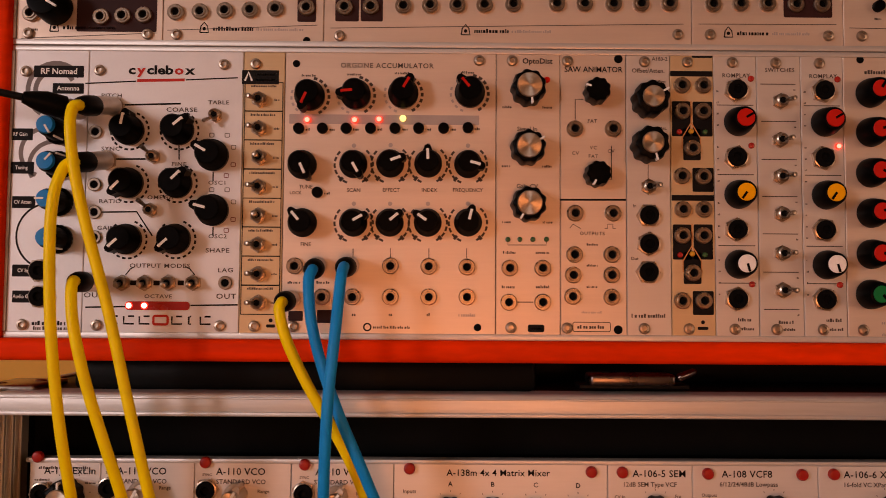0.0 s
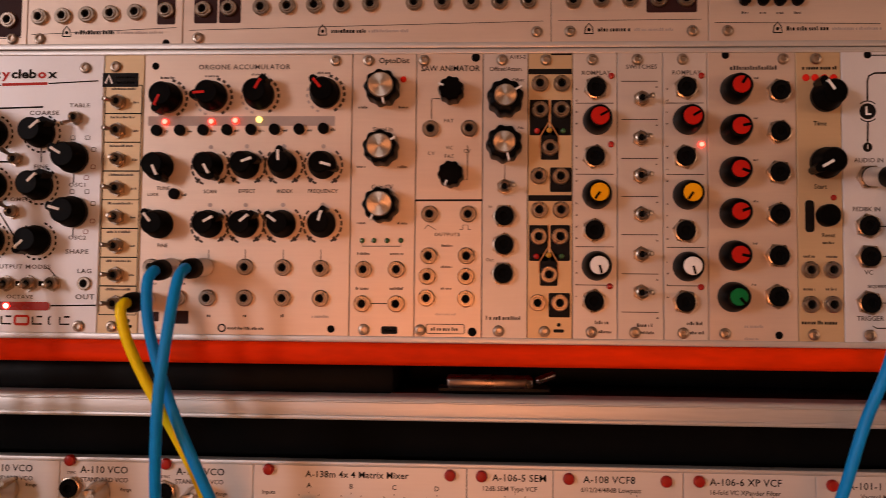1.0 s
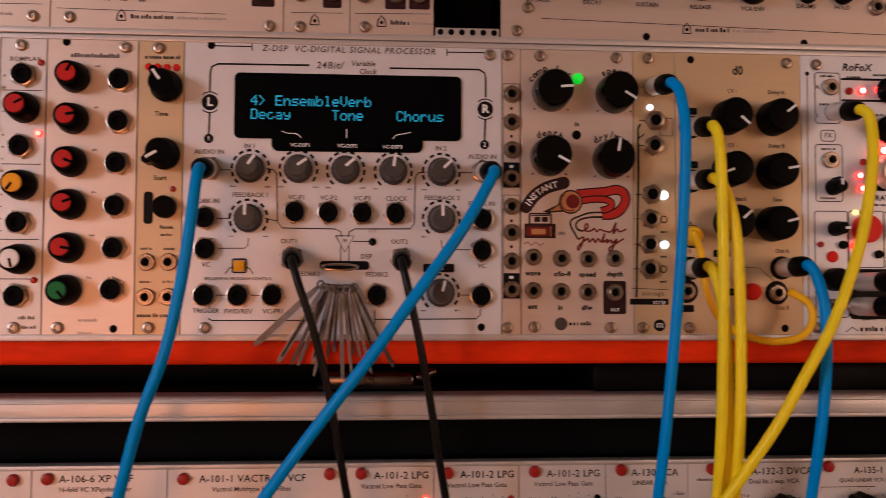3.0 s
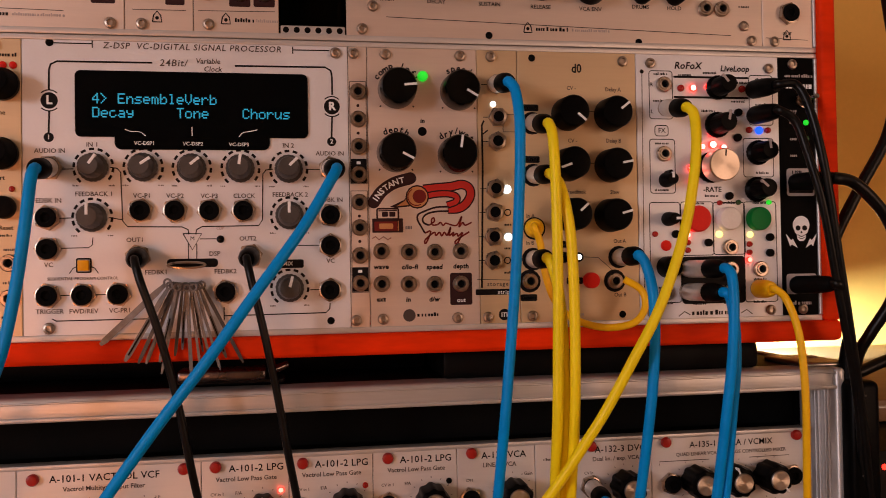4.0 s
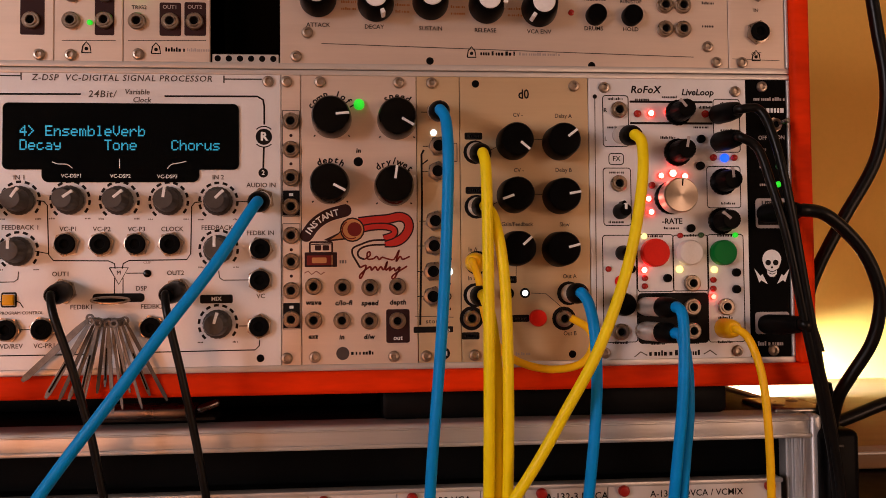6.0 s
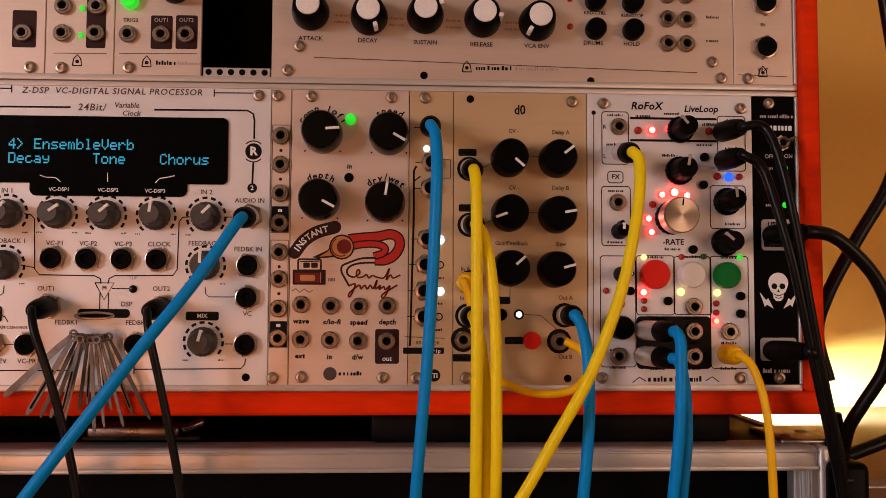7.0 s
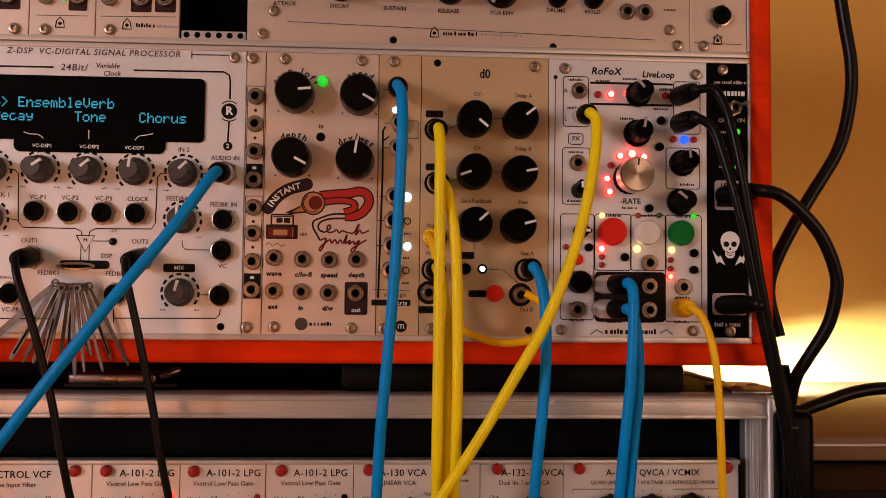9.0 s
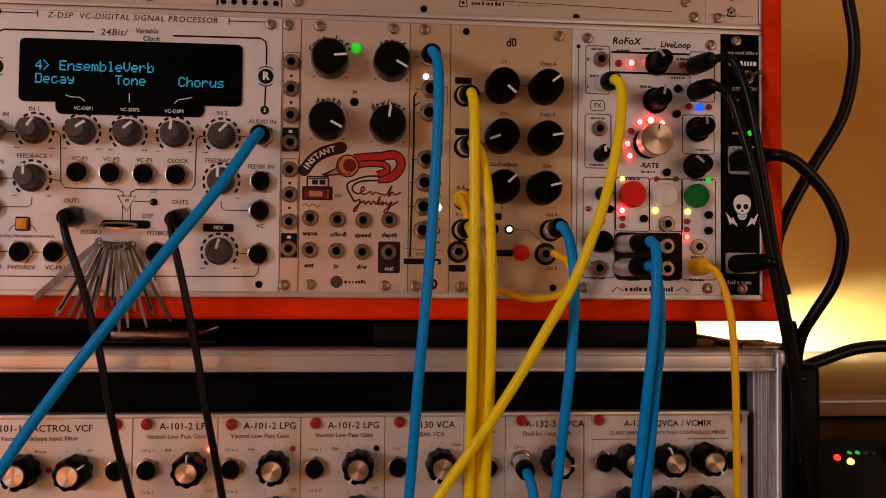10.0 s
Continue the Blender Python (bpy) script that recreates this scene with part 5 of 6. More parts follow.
def delay_module():
    m = Module("delay_module", "champagne delay module with six black knobs", 658.0, 717.0, "champagne")
    hole(m, 665.3, 125.2)
    screw(m, 710.3, 124.5)
    screw(m, 663.5, 3.1)
    hole(m, 708.0, 2.9)
    text(m, 687.2, 120.5, "d0", 4.2, "ink", heavy=0.12, squeeze=0.85)
    for (x, z), t in (((682.1, 98.5), 130), ((703.2, 98.4), 52), ((682.2, 74.5), 250), ((703.0, 74.0), 80), ((682.6, 50.6), 48), ((702.4, 50.2), 75)):
        knob(m, x, z, 8.0, 12.5, t, "smooth", "plastic")
    for a, b in (((691.0, 100.2), (697.8, 100.0)), ((691.1, 75.2), (697.9, 75.0)), ((668.6, 93.5), (676.1, 97.4)), ((668.8, 68.6), (676.2, 72.5))):
        m.line([a, b], 0.3, "faded")
    m.line([(682.9, 43.6), (682.7, 36.7)], 0.3, "faded")
    m.line([(689.4, 30.6), (696.3, 30.2), (705.5, 22.2)], 0.3, "faded")
    for p, w in (((684.5, 111.1), "CV -"), ((705.3, 110.8), "Delay A"), ((684.6, 86.0), "CV -"), ((705.1, 86.1), "Delay B"), ((683.5, 61.6), "Gain/Feedback"), ((705.2, 61.4), "Slew"), ((707.2, 37.9), "Out A"), ((707.0, 12.2), "Out B"), ((663.3, 50.3), "In A"), ((662.9, 37.5), "In B")):
        text(m, *p, w, 1.9, "faded", squeeze=0.9)
    for x, z in ((664.1, 101.5), (664.3, 77.0), (679.0, 36.7), (684.5, 19.3), (661.9, 11.8)):
        m.rect(x - 4.0, z - 1.6, x + 4.0, z + 1.6, "ink", 0.7)
        m.bar(x, z, 5.2, 1.1, "pale")
    for p in ((664.9, 94.2), (665.1, 69.6), (665.1, 44.4), (664.2, 29.9), (662.4, 19.6), (706.7, 30.3), (704.3, 19.0)):
        m.disc(*p, 5.4, "ink")
        jack(m, *p, "ring")
    button(m, 678.8, 30.5, 2.6, 3, "plastic")
    m.disc(686.7, 30.6, 2.3, "ink")
    led(m, 686.7, 30.6, "led_white", 1.3, 1.6)
    button(m, 692.2, 19.4, 3.8, 4.0, "red_button")
    m.bar(685.6, 3.5, 7, 1.5, "pale")
    return m.finish()


delay_module()


def looper_module():
    m = Module("looper_module", "silver looper module with red, white and green buttons", 717.0, 791.5, "white")
    screw(m, 724.4, 124.0, True)
    screw(m, 786.2, 122.6, True)
    screw(m, 722.9, 2.5)
    screw(m, 784.7, 2.5, True)
    x, z = 743.7, 123.1
    text(m, x, z, "RoFoX", 3.3, "ink", slant=0.2, heavy=0.12, gap=1.05)
    text(m, 768.3, 122.1, "LiveLoop", 2.9, "ink", slant=0.2, heavy=0.10)
    m.line([(720.1, 119.9), (719.2, 6.9)], 0.35, "faded")
    m.disc(720.1, 119.9, 1.0)
    for a, b in (((723.7, 97.0), (735.6, 120.4)), ((726.2, 88.7), (733.0, 93.8)), ((723.4, 60.9), (736.2, 87.1)), ((722.6, 7.9), (738.2, 56.4)), ((775.7, 94.5), (788.2, 119.1)), ((772.0, 68.8), (787.9, 87.9)), ((738.6, 30.6), (755.5, 56.6)), ((755.3, 30.8), (771.9, 56.3)), ((771.5, 7.3), (788.6, 56.5))):
        m.outline(*a, *b, 0.4, "ink", 1.4)
    m.rect(*(736.3, 117.2), *(775.4, 118.2), "ink", 0.4)
    m.rect(*(736.3, 107.3), *(775.4, 108.3), "ink", 0.4)
    for p in ((729.7, 119.0), (729.2, 105.9), (742.4, 118.8), (755.1, 120.0), (772.4, 115.3), (782.6, 117.2), (782.5, 104.8), (754.0, 101.2), (769.7, 106.1), (729.7, 85.2), (729.1, 62.5), (754.8, 59.6), (782.1, 70.9), (730.1, 15.3), (730.1, 7.7), (747.7, 7.1), (763.0, 18.5), (763.5, 7.2), (779.6, 18.4), (779.2, 7.3), (748.6, 29.0), (763.4, 29.1), (747.2, 56.0), (763.5, 56.2), (779.9, 56.1)):
        m.bar(*p, 7.0, 1.2, "ink")
    text(m, 755.3, 62.6, "-RATE", 2.5, "ink", heavy=0.08)
    text(m, 729.7, 91.3, "FX", 2.2, "ink")
    text(m, 724.9, 113.6, "R", 1.8, "ink")
    text(m, 724.9, 100.5, "L", 1.8, "ink")
    m.rect(*(738.5, 7.0), *(771.6, 30.0), "ink", 2.0)
    jack(m, 731.0, 113.7, "ring")
    jack(m, 731.7, 102.1, "ring")
    jack(m, 730.4, 80.0, "ring")
    jack(m, 730.3, 12.6, "ring")
    for p in ((763.9, 34.3), (763.8, 23.5), (763.7, 12.6), (779.6, 23.4), (741.0, 24.0), (740.6, 13.0), (777.8, 13.7)):
        jack(m, *p, "ring")
    for p, c, r in (((739.8, 112.1), "red_dim", 1.7), ((745.9, 112.2), "led_hot", 1.7), ((771.8, 112.2), "red_dim", 1.7), ((775.2, 92.0), "red_dim", 1.6), ((780.5, 91.8), "led_blue", 2.0), ((785.1, 91.9), "red_dim", 1.5), ((746.0, 79.2), "red_dim", 1.6), ((750.1, 83.5), "led_hot", 1.6), ((755.6, 84.6), "led_hot", 2.1), ((761.2, 83.2), "led_hot", 1.7), ((744.0, 72.9), "led_hot", 1.6), ((745.2, 66.9), "led_hot", 1.6), ((741.9, 55.9), "led_yellow", 1.2), ((758.8, 56.1), "red_dim", 1.3), ((768.6, 56.3), "green_dim", 1.3), ((784.8, 56.2), "led_green", 1.2), ((741.4, 40.5), "led_hot", 1.7), ((741.9, 36.8), "red_dim", 1.4), ((741.8, 33.1), "red_dim", 1.4), ((758.2, 40.7), "led_yellow", 1.6), ((774.5, 40.4), "led_yellow", 1.5), ((774.0, 35.7), "red_dim", 1.4), ((773.9, 31.7), "red_dim", 1.4), ((773.6, 28.0), "led_red", 1.5), ((730.6, 35.5), "red_button", 2.6), ((725.1, 41.1), "red_dim", 1.4), ((753.8, 113.1), "led_red", 1.2), ((755.7, 89.9), "led_red", 1.2)):
        led(m, *p, c, r, 1.8)
    for p in ((752.4, 36.7), (784.8, 39.0), (784.7, 31.3), (763.8, 59.4), (769.4, 100.5), (768.8, 88.1), (735.6, 41.0)):
        button(m, *p, 1.9, 2.0, "plastic")
    for (x, z), r, h, t in (((758.6, 112.5), 6.0, 13.5, -40), ((758.0, 94.2), 6.4, 13.5, 10), ((779.2, 80.7), 6.2, 13.5, -5), ((778.0, 62.6), 6.2, 13.5, -50)):
        knob(m, x, z, r, h, t, "skirt", "plastic", "pale")
    knob(m, 730.9, 67.2, 3.6, 10, 0, "pointer", "plastic")
    knob(m, 731.6, 48.3, 3.4, 10, 90, "pointer", "plastic")
    button(m, 730.8, 25.1, 5.2, 8, "plastic")
    x, z = 754.3, 73.3
    kn = knob(m, x, z, 7.6, 14, 5, "skirt", "plastic", None)
    put("cap", shared(("rate_cap",), lambda bm: lathe(bm, [(7.8, 7.0), (7.9, 15.0), (7.4, 15.7), (0, 15.7)], 48, flute=0.02, flutes=48), "cap"), kn)
    put("pointer_line", shared(("rate_line",), lambda bm: box(bm, -0.3, -15.9, 4.0, 0.3, -15.5, 7.0), "plastic"), kn)
    button(m, 746.4, 48.3, 6.4, 4.5, "red_button")
    button(m, 762.5, 48.2, 5.8, 4.5, "white_cap")
    button(m, 778.4, 48.1, 5.8, 4.5, "green_button")
    m.bar(755.4, 2.7, 24, 2.4, "ink")
    m.line([(736.5, 1.1), (739.5, 3.4), (742.5, 1.7)], 0.5, "faded")
    m.line([(768.9, 1.9), (771.9, 3.6), (774.9, 1.4)], 0.5, "faded")
    return m.finish()


looper_module()


def power_module():
    m = Module("power_module", "narrow black power module with white skull emblem", 791.5, 810.8, "black_panel")
    x, z = 802.6, 119.4
    m.bar(x, z, 15, 1.6, "pale")
    m.bar(803.0, 114.5, 15, 3.0, "paint_white")
    toggle(m, 803.9, 106.9, (1, 0.3), 0.95)
    text(m, 799.0, 101.2, "OFF", 1.9, "pale", squeeze=0.9)
    text(m, 807.7, 101.4, "ON", 1.9, "pale", squeeze=0.9)
    for (x, z), c in (((805.8, 96.0), "led_green"), ((806.0, 87.9), "green_dim"), ((805.9, 79.6), "led_green")):
        led(m, x, z, c, 1.4)
        m.bar(x - 7, z, 3.5, 1.5, "pale")
    a, b = (794.9, 59.3), (809.9, 73.1)
    m.rect(a[0], a[1], b[0], b[1], "pale", 1.6)
    text(m, 800.4, 70.7, "USB", 2.2, "ink", 0.25, heavy=0.1)
    m.rect(a[0] + 1, a[1] + 1.5, b[0] - 1, a[1] + 8.5, "ink", 0.6, 0.2)
    a, b = (793.6, 10.6), (809.8, 20.7)
    m.rect(a[0], a[1], b[0], b[1], "pale", 1.4)
    x, z = 802.1, 43.7
    skull = arc(x, z + 1.2, 4.5, -118, 118, 18) + [(x + 3.3, z - 2.6), (x + 2.4, z - 3.4), (x + 2.2, z - 5.6), (x + 1.0, z - 6.8), (x - 1.0, z - 6.8), (x - 2.2, z - 5.6), (x - 2.4, z - 3.4), (x - 3.3, z - 2.6)]
    plate(m.ink("paint_white"), m.shift(skull), 0.1)
    m.disc(x - 1.8, z - 0.3, 1.3, "ink", 0.2)
    m.disc(x + 1.8, z - 0.3, 1.3, "ink", 0.2)
    plate(m.ink("ink"), m.shift([(x - 0.6, z - 2.9), (x + 0.6, z - 2.9), (x, z - 1.6)]), 0.2)
    m.line(flow([(x - 2.2, z - 3.6), (x, z - 4.5), (x + 2.2, z - 3.6)]), 0.35, "ink", 0.2)
    m.line(flow([(x - 1.6, z - 5.0), (x, z - 5.6), (x + 1.6, z - 5.0)]), 0.3, "ink", 0.2)
    for s in (-1, 1):
        plate(m.ink("paint_white"), m.shift([(x + s * 8.4, z - 3.0), (x + s * 5.6, z - 6.4), (x + s * 4.6, z - 5.6), (x + s * 2.2, z - 10.2), (x + s * 5.2, z - 8.4), (x + s * 6.2, z - 9.4)]), 0.1)
    m.bar(800.6, 6.3, 12, 2.0, "pale")
    screw(m, 801.8, 2.1)
    screw(m, 799.0, 125.0)
    return m.finish()


power_module()


# ---- upper row of modules ----
UP = dict(z0=133.0)


def maker_mark(m, x, z, wide):
    """The maker's emblem and a line of lettering, as plain shapes."""
    z = max(z, 6.5)
    m.line([(x - 2.0, z - 2.2), (x - 1.5, z + 0.8), (x, z + 2.6), (x + 1.5, z + 0.8), (x + 2.0, z - 2.2), (x - 2.0, z - 2.2)], 0.55, "ink")
    m.disc(x, z - 0.4, 0.8, "ink")
    if wide:
        m.bar(x + 4 + wide * 0.22, z - 0.3, wide * 0.44, 1.9, "ink")
        m.bar(x + 4.6 + wide * 0.72, z - 0.4, wide * 0.52, 1.4, "pale")


def upper_row():
    m = Module("modulator_module", "silver module with a maroon jack field and black knob", 0, 67.0, "silver", **UP)
    knob(m, 18.1, 14.8, 8.0, 15, 120, "smooth", "plastic")
    jack(m, 6.8, 12.3, "ring")
    m.rect(*(27.5, 4.3), *(64.2, 24.7), "brown", 0.8)
    for p in ((38.9, 11.0), (48.7, 11.6), (58.3, 12.0)):
        jack(m, *p, "ring")
    screw(m, 5.8, -4.8)
    screw(m, 60.2, -1.7)
    m.line([(2.5, 0.9), (64.5, 3.9)], 0.3, "faded")
    m.bar(7.3, 5.2, 6, 1.3, "faded")
    maker_mark(m, *(17.4, -3.7), 24)
    m.finish()

    m = Module("filter_module", "silver module with a row of five sockets", 67.0, 140.8, "silver", **UP)
    for p in ((73.0, 13.4), (84.2, 13.8), (95.5, 14.4), (107.0, 14.8), (118.6, 15.4)):
        jack(m, *p, "ring")
    m.rect(*(128.6, 9.7), *(137.2, 25.4), "brown", 0.8)
    jack(m, 132.9, 16.1, "ring")
    screw(m, 73.4, -1.3)
    hole(m, 133.1, 1.0)
    m.line([(69.1, 5.2), (137.9, 8.2)], 0.3, "faded")
    maker_mark(m, *(86.0, 0.1), 42)
    m.finish()

    m = Module("sequencer_module", "wide silver module with twelve sockets", 140.8, 310.3, "silver", **UP)
    for a, b in (((146.0, 10.1), (156.9, 25.6)), ((157.7, 10.2), (167.9, 25.7))):
        m.rect(*a, *b, "brown", 0.8)
    for p in ((150.3, 16.5), (162.3, 16.9), (177.3, 17.3), (189.6, 17.7), (202.1, 18.0), (214.6, 18.1), (227.9, 18.5), (247.9, 19.0), (260.7, 19.1), (274.0, 19.2), (286.8, 19.3), (299.9, 19.5)):
        jack(m, *p, "ring")
    screw(m, 148.2, 1.4)
    screw(m, 303.7, 5.2)
    m.line([(143.9, 6.9), (306.6, 10.2)], 0.3, "faded")
    maker_mark(m, *(206.0, 3.8), 36)
    m.finish()

    m = Module("envelope_module", "silver module with a maroon output field", 310.3, 380.5, "silver", **UP)
    m.rect(*(352.9, 13.8), *(375.4, 27.6), "brown", 0.8)
    for p in ((320.0, 19.4), (332.6, 19.8), (345.2, 19.9), (358.3, 19.7), (370.3, 19.8)):
        jack(m, *p, "ring")
    screw(m, 318.6, 5.3)
    screw(m, 373.2, 5.2)
    m.line([(313.4, 10.3), (377.2, 10.6)], 0.3, "faded")
    maker_mark(m, *(327.2, 5.6), 34)
    m.finish()

    m = Module("delay_line_module", "silver module with four black push buttons", 380.5, 481.0, "silver", **UP)
    for p in ((396.5, 19.1), (404.5, 19.0), (411.9, 18.9), (419.6, 18.9)):
        button(m, *p, 2.6, 3, "plastic")
        m.bar(p[0], p[1] - 5.6, 3, 1.0, "faded")
    m.rect(*(466.9, 11.9), *(477.1, 28.2), "brown", 0.8)
    jack(m, 471.7, 18.0, "ring")
    screw(m, 388.7, 5.2)
    screw(m, 475.0, 3.1)
    m.line([(383.2, 9.1), (455.7, 8.1)], 0.3, "faded")
    maker_mark(m, *(410.8, 5.4), 42)
    m.finish()

    m = Module("utility_module", "narrow silver utility module with green lights", 481.0, 510.3, "silver", **UP)
    m.rect(*(498.3, 12.1), *(506.6, 41.5), "brown", 0.8)
    for p in ((488.5, 30.2), (488.4, 18.2), (502.8, 30.3), (502.5, 18.5)):
        jack(m, *p, "ring")
    led(m, 496.5, 29.4, "led_green", 1.2)
    led(m, 496.2, 17.6, "led_green", 1.2)
    screw(m, 488.3, 3.2)
    m.line([(484.4, 9.6), (507.2, 9.8)], 0.3, "faded")
    maker_mark(m, *(494.8, 4.0), 0)
    m.finish()

    m = Module("pulse_module", "narrow silver module with a lit green push button", 510.3, 547.8, "silver", **UP)
    button(m, 516.9, 32.9, 3.6, 4, "led_green")
    knob(m, 536.1, 38.7, 6.6, 14, 150, "smooth", "plastic")
    text(m, 517.2, 24.6, "TRIG2", 1.7, "faded")
    for a, b in (((525.9, 12.2), (535.2, 27.0)), ((536.6, 12.4), (546.0, 27.3))):
        m.rect(*a, *b, "brown", 0.8)
    text(m, 530.4, 24.9, "OUT1", 1.7, "pale", 0.25)
    text(m, 541.1, 25.1, "OUT2", 1.7, "pale", 0.25)
    for p in ((516.4, 18.3), (530.6, 18.4), (541.1, 18.6)):
        jack(m, *p, "ring")
    screw(m, 516.9, 3.8)
    m.line([(512.5, 9.9), (546.0, 10.4)], 0.3, "faded")
    maker_mark(m, *(524.4, 4.9), 19)
    m.finish()

    # open slot between modules with the bare threaded strip
    root = tagged(new("threaded_strip"), "bare threaded rail strip across an empty slot", "rail")
    a, b = (548.4, 0.7), (577.5, 4.8)
    root.location = (a[0] / 1000, 0.0, (a[1] + 133.0) / 1000)
    bm = bmesh.new()
    box(bm, 0, 1.0, 0, b[0] - a[0], 4, b[1] - a[1], 0.3, 1)
    part("strip", bm, "extrusion", root)
    for k in range(6):
        ob = put("threaded_hole", shared(("threaded_hole",), lambda bm: lathe(bm, [(1.4, -0.95), (1.4, -0.9), (0, -0.9)], 14), "hole"), root, (((k + 0.5) * (b[0] - a[0]) / 6) / 1000, 0, (b[1] - a[1]) / 2000))
    # near-black sheet painting the darkness of the open slot
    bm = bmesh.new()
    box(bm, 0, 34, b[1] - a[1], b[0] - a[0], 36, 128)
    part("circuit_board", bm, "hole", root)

    m = Module("voice_module", "wide silver synthesizer voice module with white-capped knobs", 578.0, 783.7, "silver", **UP)
    for (x, z), t in (((595.0, 29.5), -20), ((620.6, 27.8), 155), ((645.2, 28.9), 70), ((670.6, 27.7), 100), ((694.7, 26.5), 215)):
        kn = knob(m, x, z, 8.2, 13, t, "capped", "plastic", None)
        put("cap", shared(("voice_cap",), lambda bm: lathe(bm, [(5.0, 12.0), (5.0, 13.3), (4.7, 13.6), (0, 13.6)], 30), "white_cap"), kn)
        put("pointer_line", shared(("voice_line",), lambda bm: box(bm, -0.9, -12.4, 4.0, 0.9, -5.0, 8.3, 0.3, 1), "white_cap"), kn)
    for p, w in (((595.0, 18.0), "ATTACK"), ((619.9, 17.5), "DECAY"), ((645.3, 17.1), "SUSTAIN"), ((670.1, 16.6), "RELEASE"), ((694.8, 16.4), "VCA ENV"), ((720.9, 31.8), "KBD/CTRL"), ((737.7, 30.9), "RUN/STOP"), ((720.1, 18.2), "DRUMS"), ((737.4, 18.1), "HOLD")):
        text(m, *p, w, 1.9 if len(w) != 8 else 1.5, "ink", heavy=0.03)
    for p in ((720.9, 37.0), (737.7, 36.4), (720.9, 24.1), (737.7, 24.0)):
        button(m, *p, 4.6, 5, "plastic")
    for p in ((709.7, 38.0), (709.7, 25.4)):
        led(m, *p, "red_dim", 1.4)
    for x, z in ((608.5, 28.7), (632.7, 27.8), (657.7, 27.3), (683.7, 26.9)):
        m.bar(x, z, 6.5, 1.2, "paint_tan")
        m.bar(x, z - 3, 6.5, 1.2, "paint_tan")
    for p in ((753.6, 40.3), (762.1, 40.3), (753.5, 29.5), (762.0, 29.4), (753.5, 18.4), (761.9, 18.4)):
        jack(m, *p, "ring")
    for p in ((774.4, 41.6), (774.3, 31.0), (774.2, 20.2)):
        m.bar(*p, 6, 1.3, "faded")
    for p in ((590.2, 14.4), (773.6, 10.4), (585.2, 3.7), (777.6, -0.3)):
        screw(m, *p)
    hole(m, 644.8, 2.4)
    hole(m, 718.9, 1.1)
    m.line([(596.4, 9.7), (766.9, 5.6)], 0.35, "faded")
    maker_mark(m, *(663.7, 3.3), 37)
    m.finish()

    m = Module("output_module", "narrow silver output module with two black sockets", 783.7, 810.8, "silver", **UP)
    jack(m, 797.8, 37.5, "hex")
    jack(m, 797.8, 17.3, "hex")
    text(m, 797.2, 27.9, "IN", 1.6, "faded")
    text(m, 796.9, 7.3, "OUT", 1.6, "faded")
    screw(m, 789.9, -0.3)
    m.line([(785.4, 5.0), (808.0, 4.4)], 0.3, "faded")
    maker_mark(m, *(796.8, -0.4), 0)
    m.finish()


upper_row()


# ---- modules in the flight case ----
def peg(m, x, z):
    """A red plastic screw cap at a panel corner."""
    return put("screw_cap", shared(("screw_cap",), lambda bm: lathe(bm, [(2.6, 0), (2.7, 1.4), (2.2, 2.4), (1.1, 2.8), (0, 2.6)], 20), "red_peg"), m.ob, m.at(x, z))


def dial(m, x, z, t=0):
    """Fluted black knob with a spun silver cap and a white line on its skirt."""
    kn = knob(m, x, z, 7.8, 13.5, t, "fluted", "plastic", "paint_white", None)
    put("cap", shared(("dial_cap",), lambda bm: lathe(bm, [(4.9, 12.5), (4.9, 13.9), (4.5, 14.3), (0, 14.3)], 32), "cap"), kn)
    ticks(m, x, z, 9.4, 10.2, -140, 140, 11, 0.3, "faded")
    return kn


def lower(name, label, x0, x1, title=None, sub=None, mat="pale_grey"):
    m = Module(name, label, x0, x1, mat, -187.9, 0.015, group="modules in the flight case")
    if title:
        title = (title[0], min(title[1], 123.4), title[2])
        text(m, *title, 3.2 if len(title[2]) < 20 else 3.0, "ink", 0.16, gap=1.03)
    if sub:
        sub = (sub[0], min(sub[1], title[1] - 4.6), sub[2])
        text(m, *sub, 2.1 if len(sub[2]) < 32 else 1.75, "faded", 0.16)
    return m


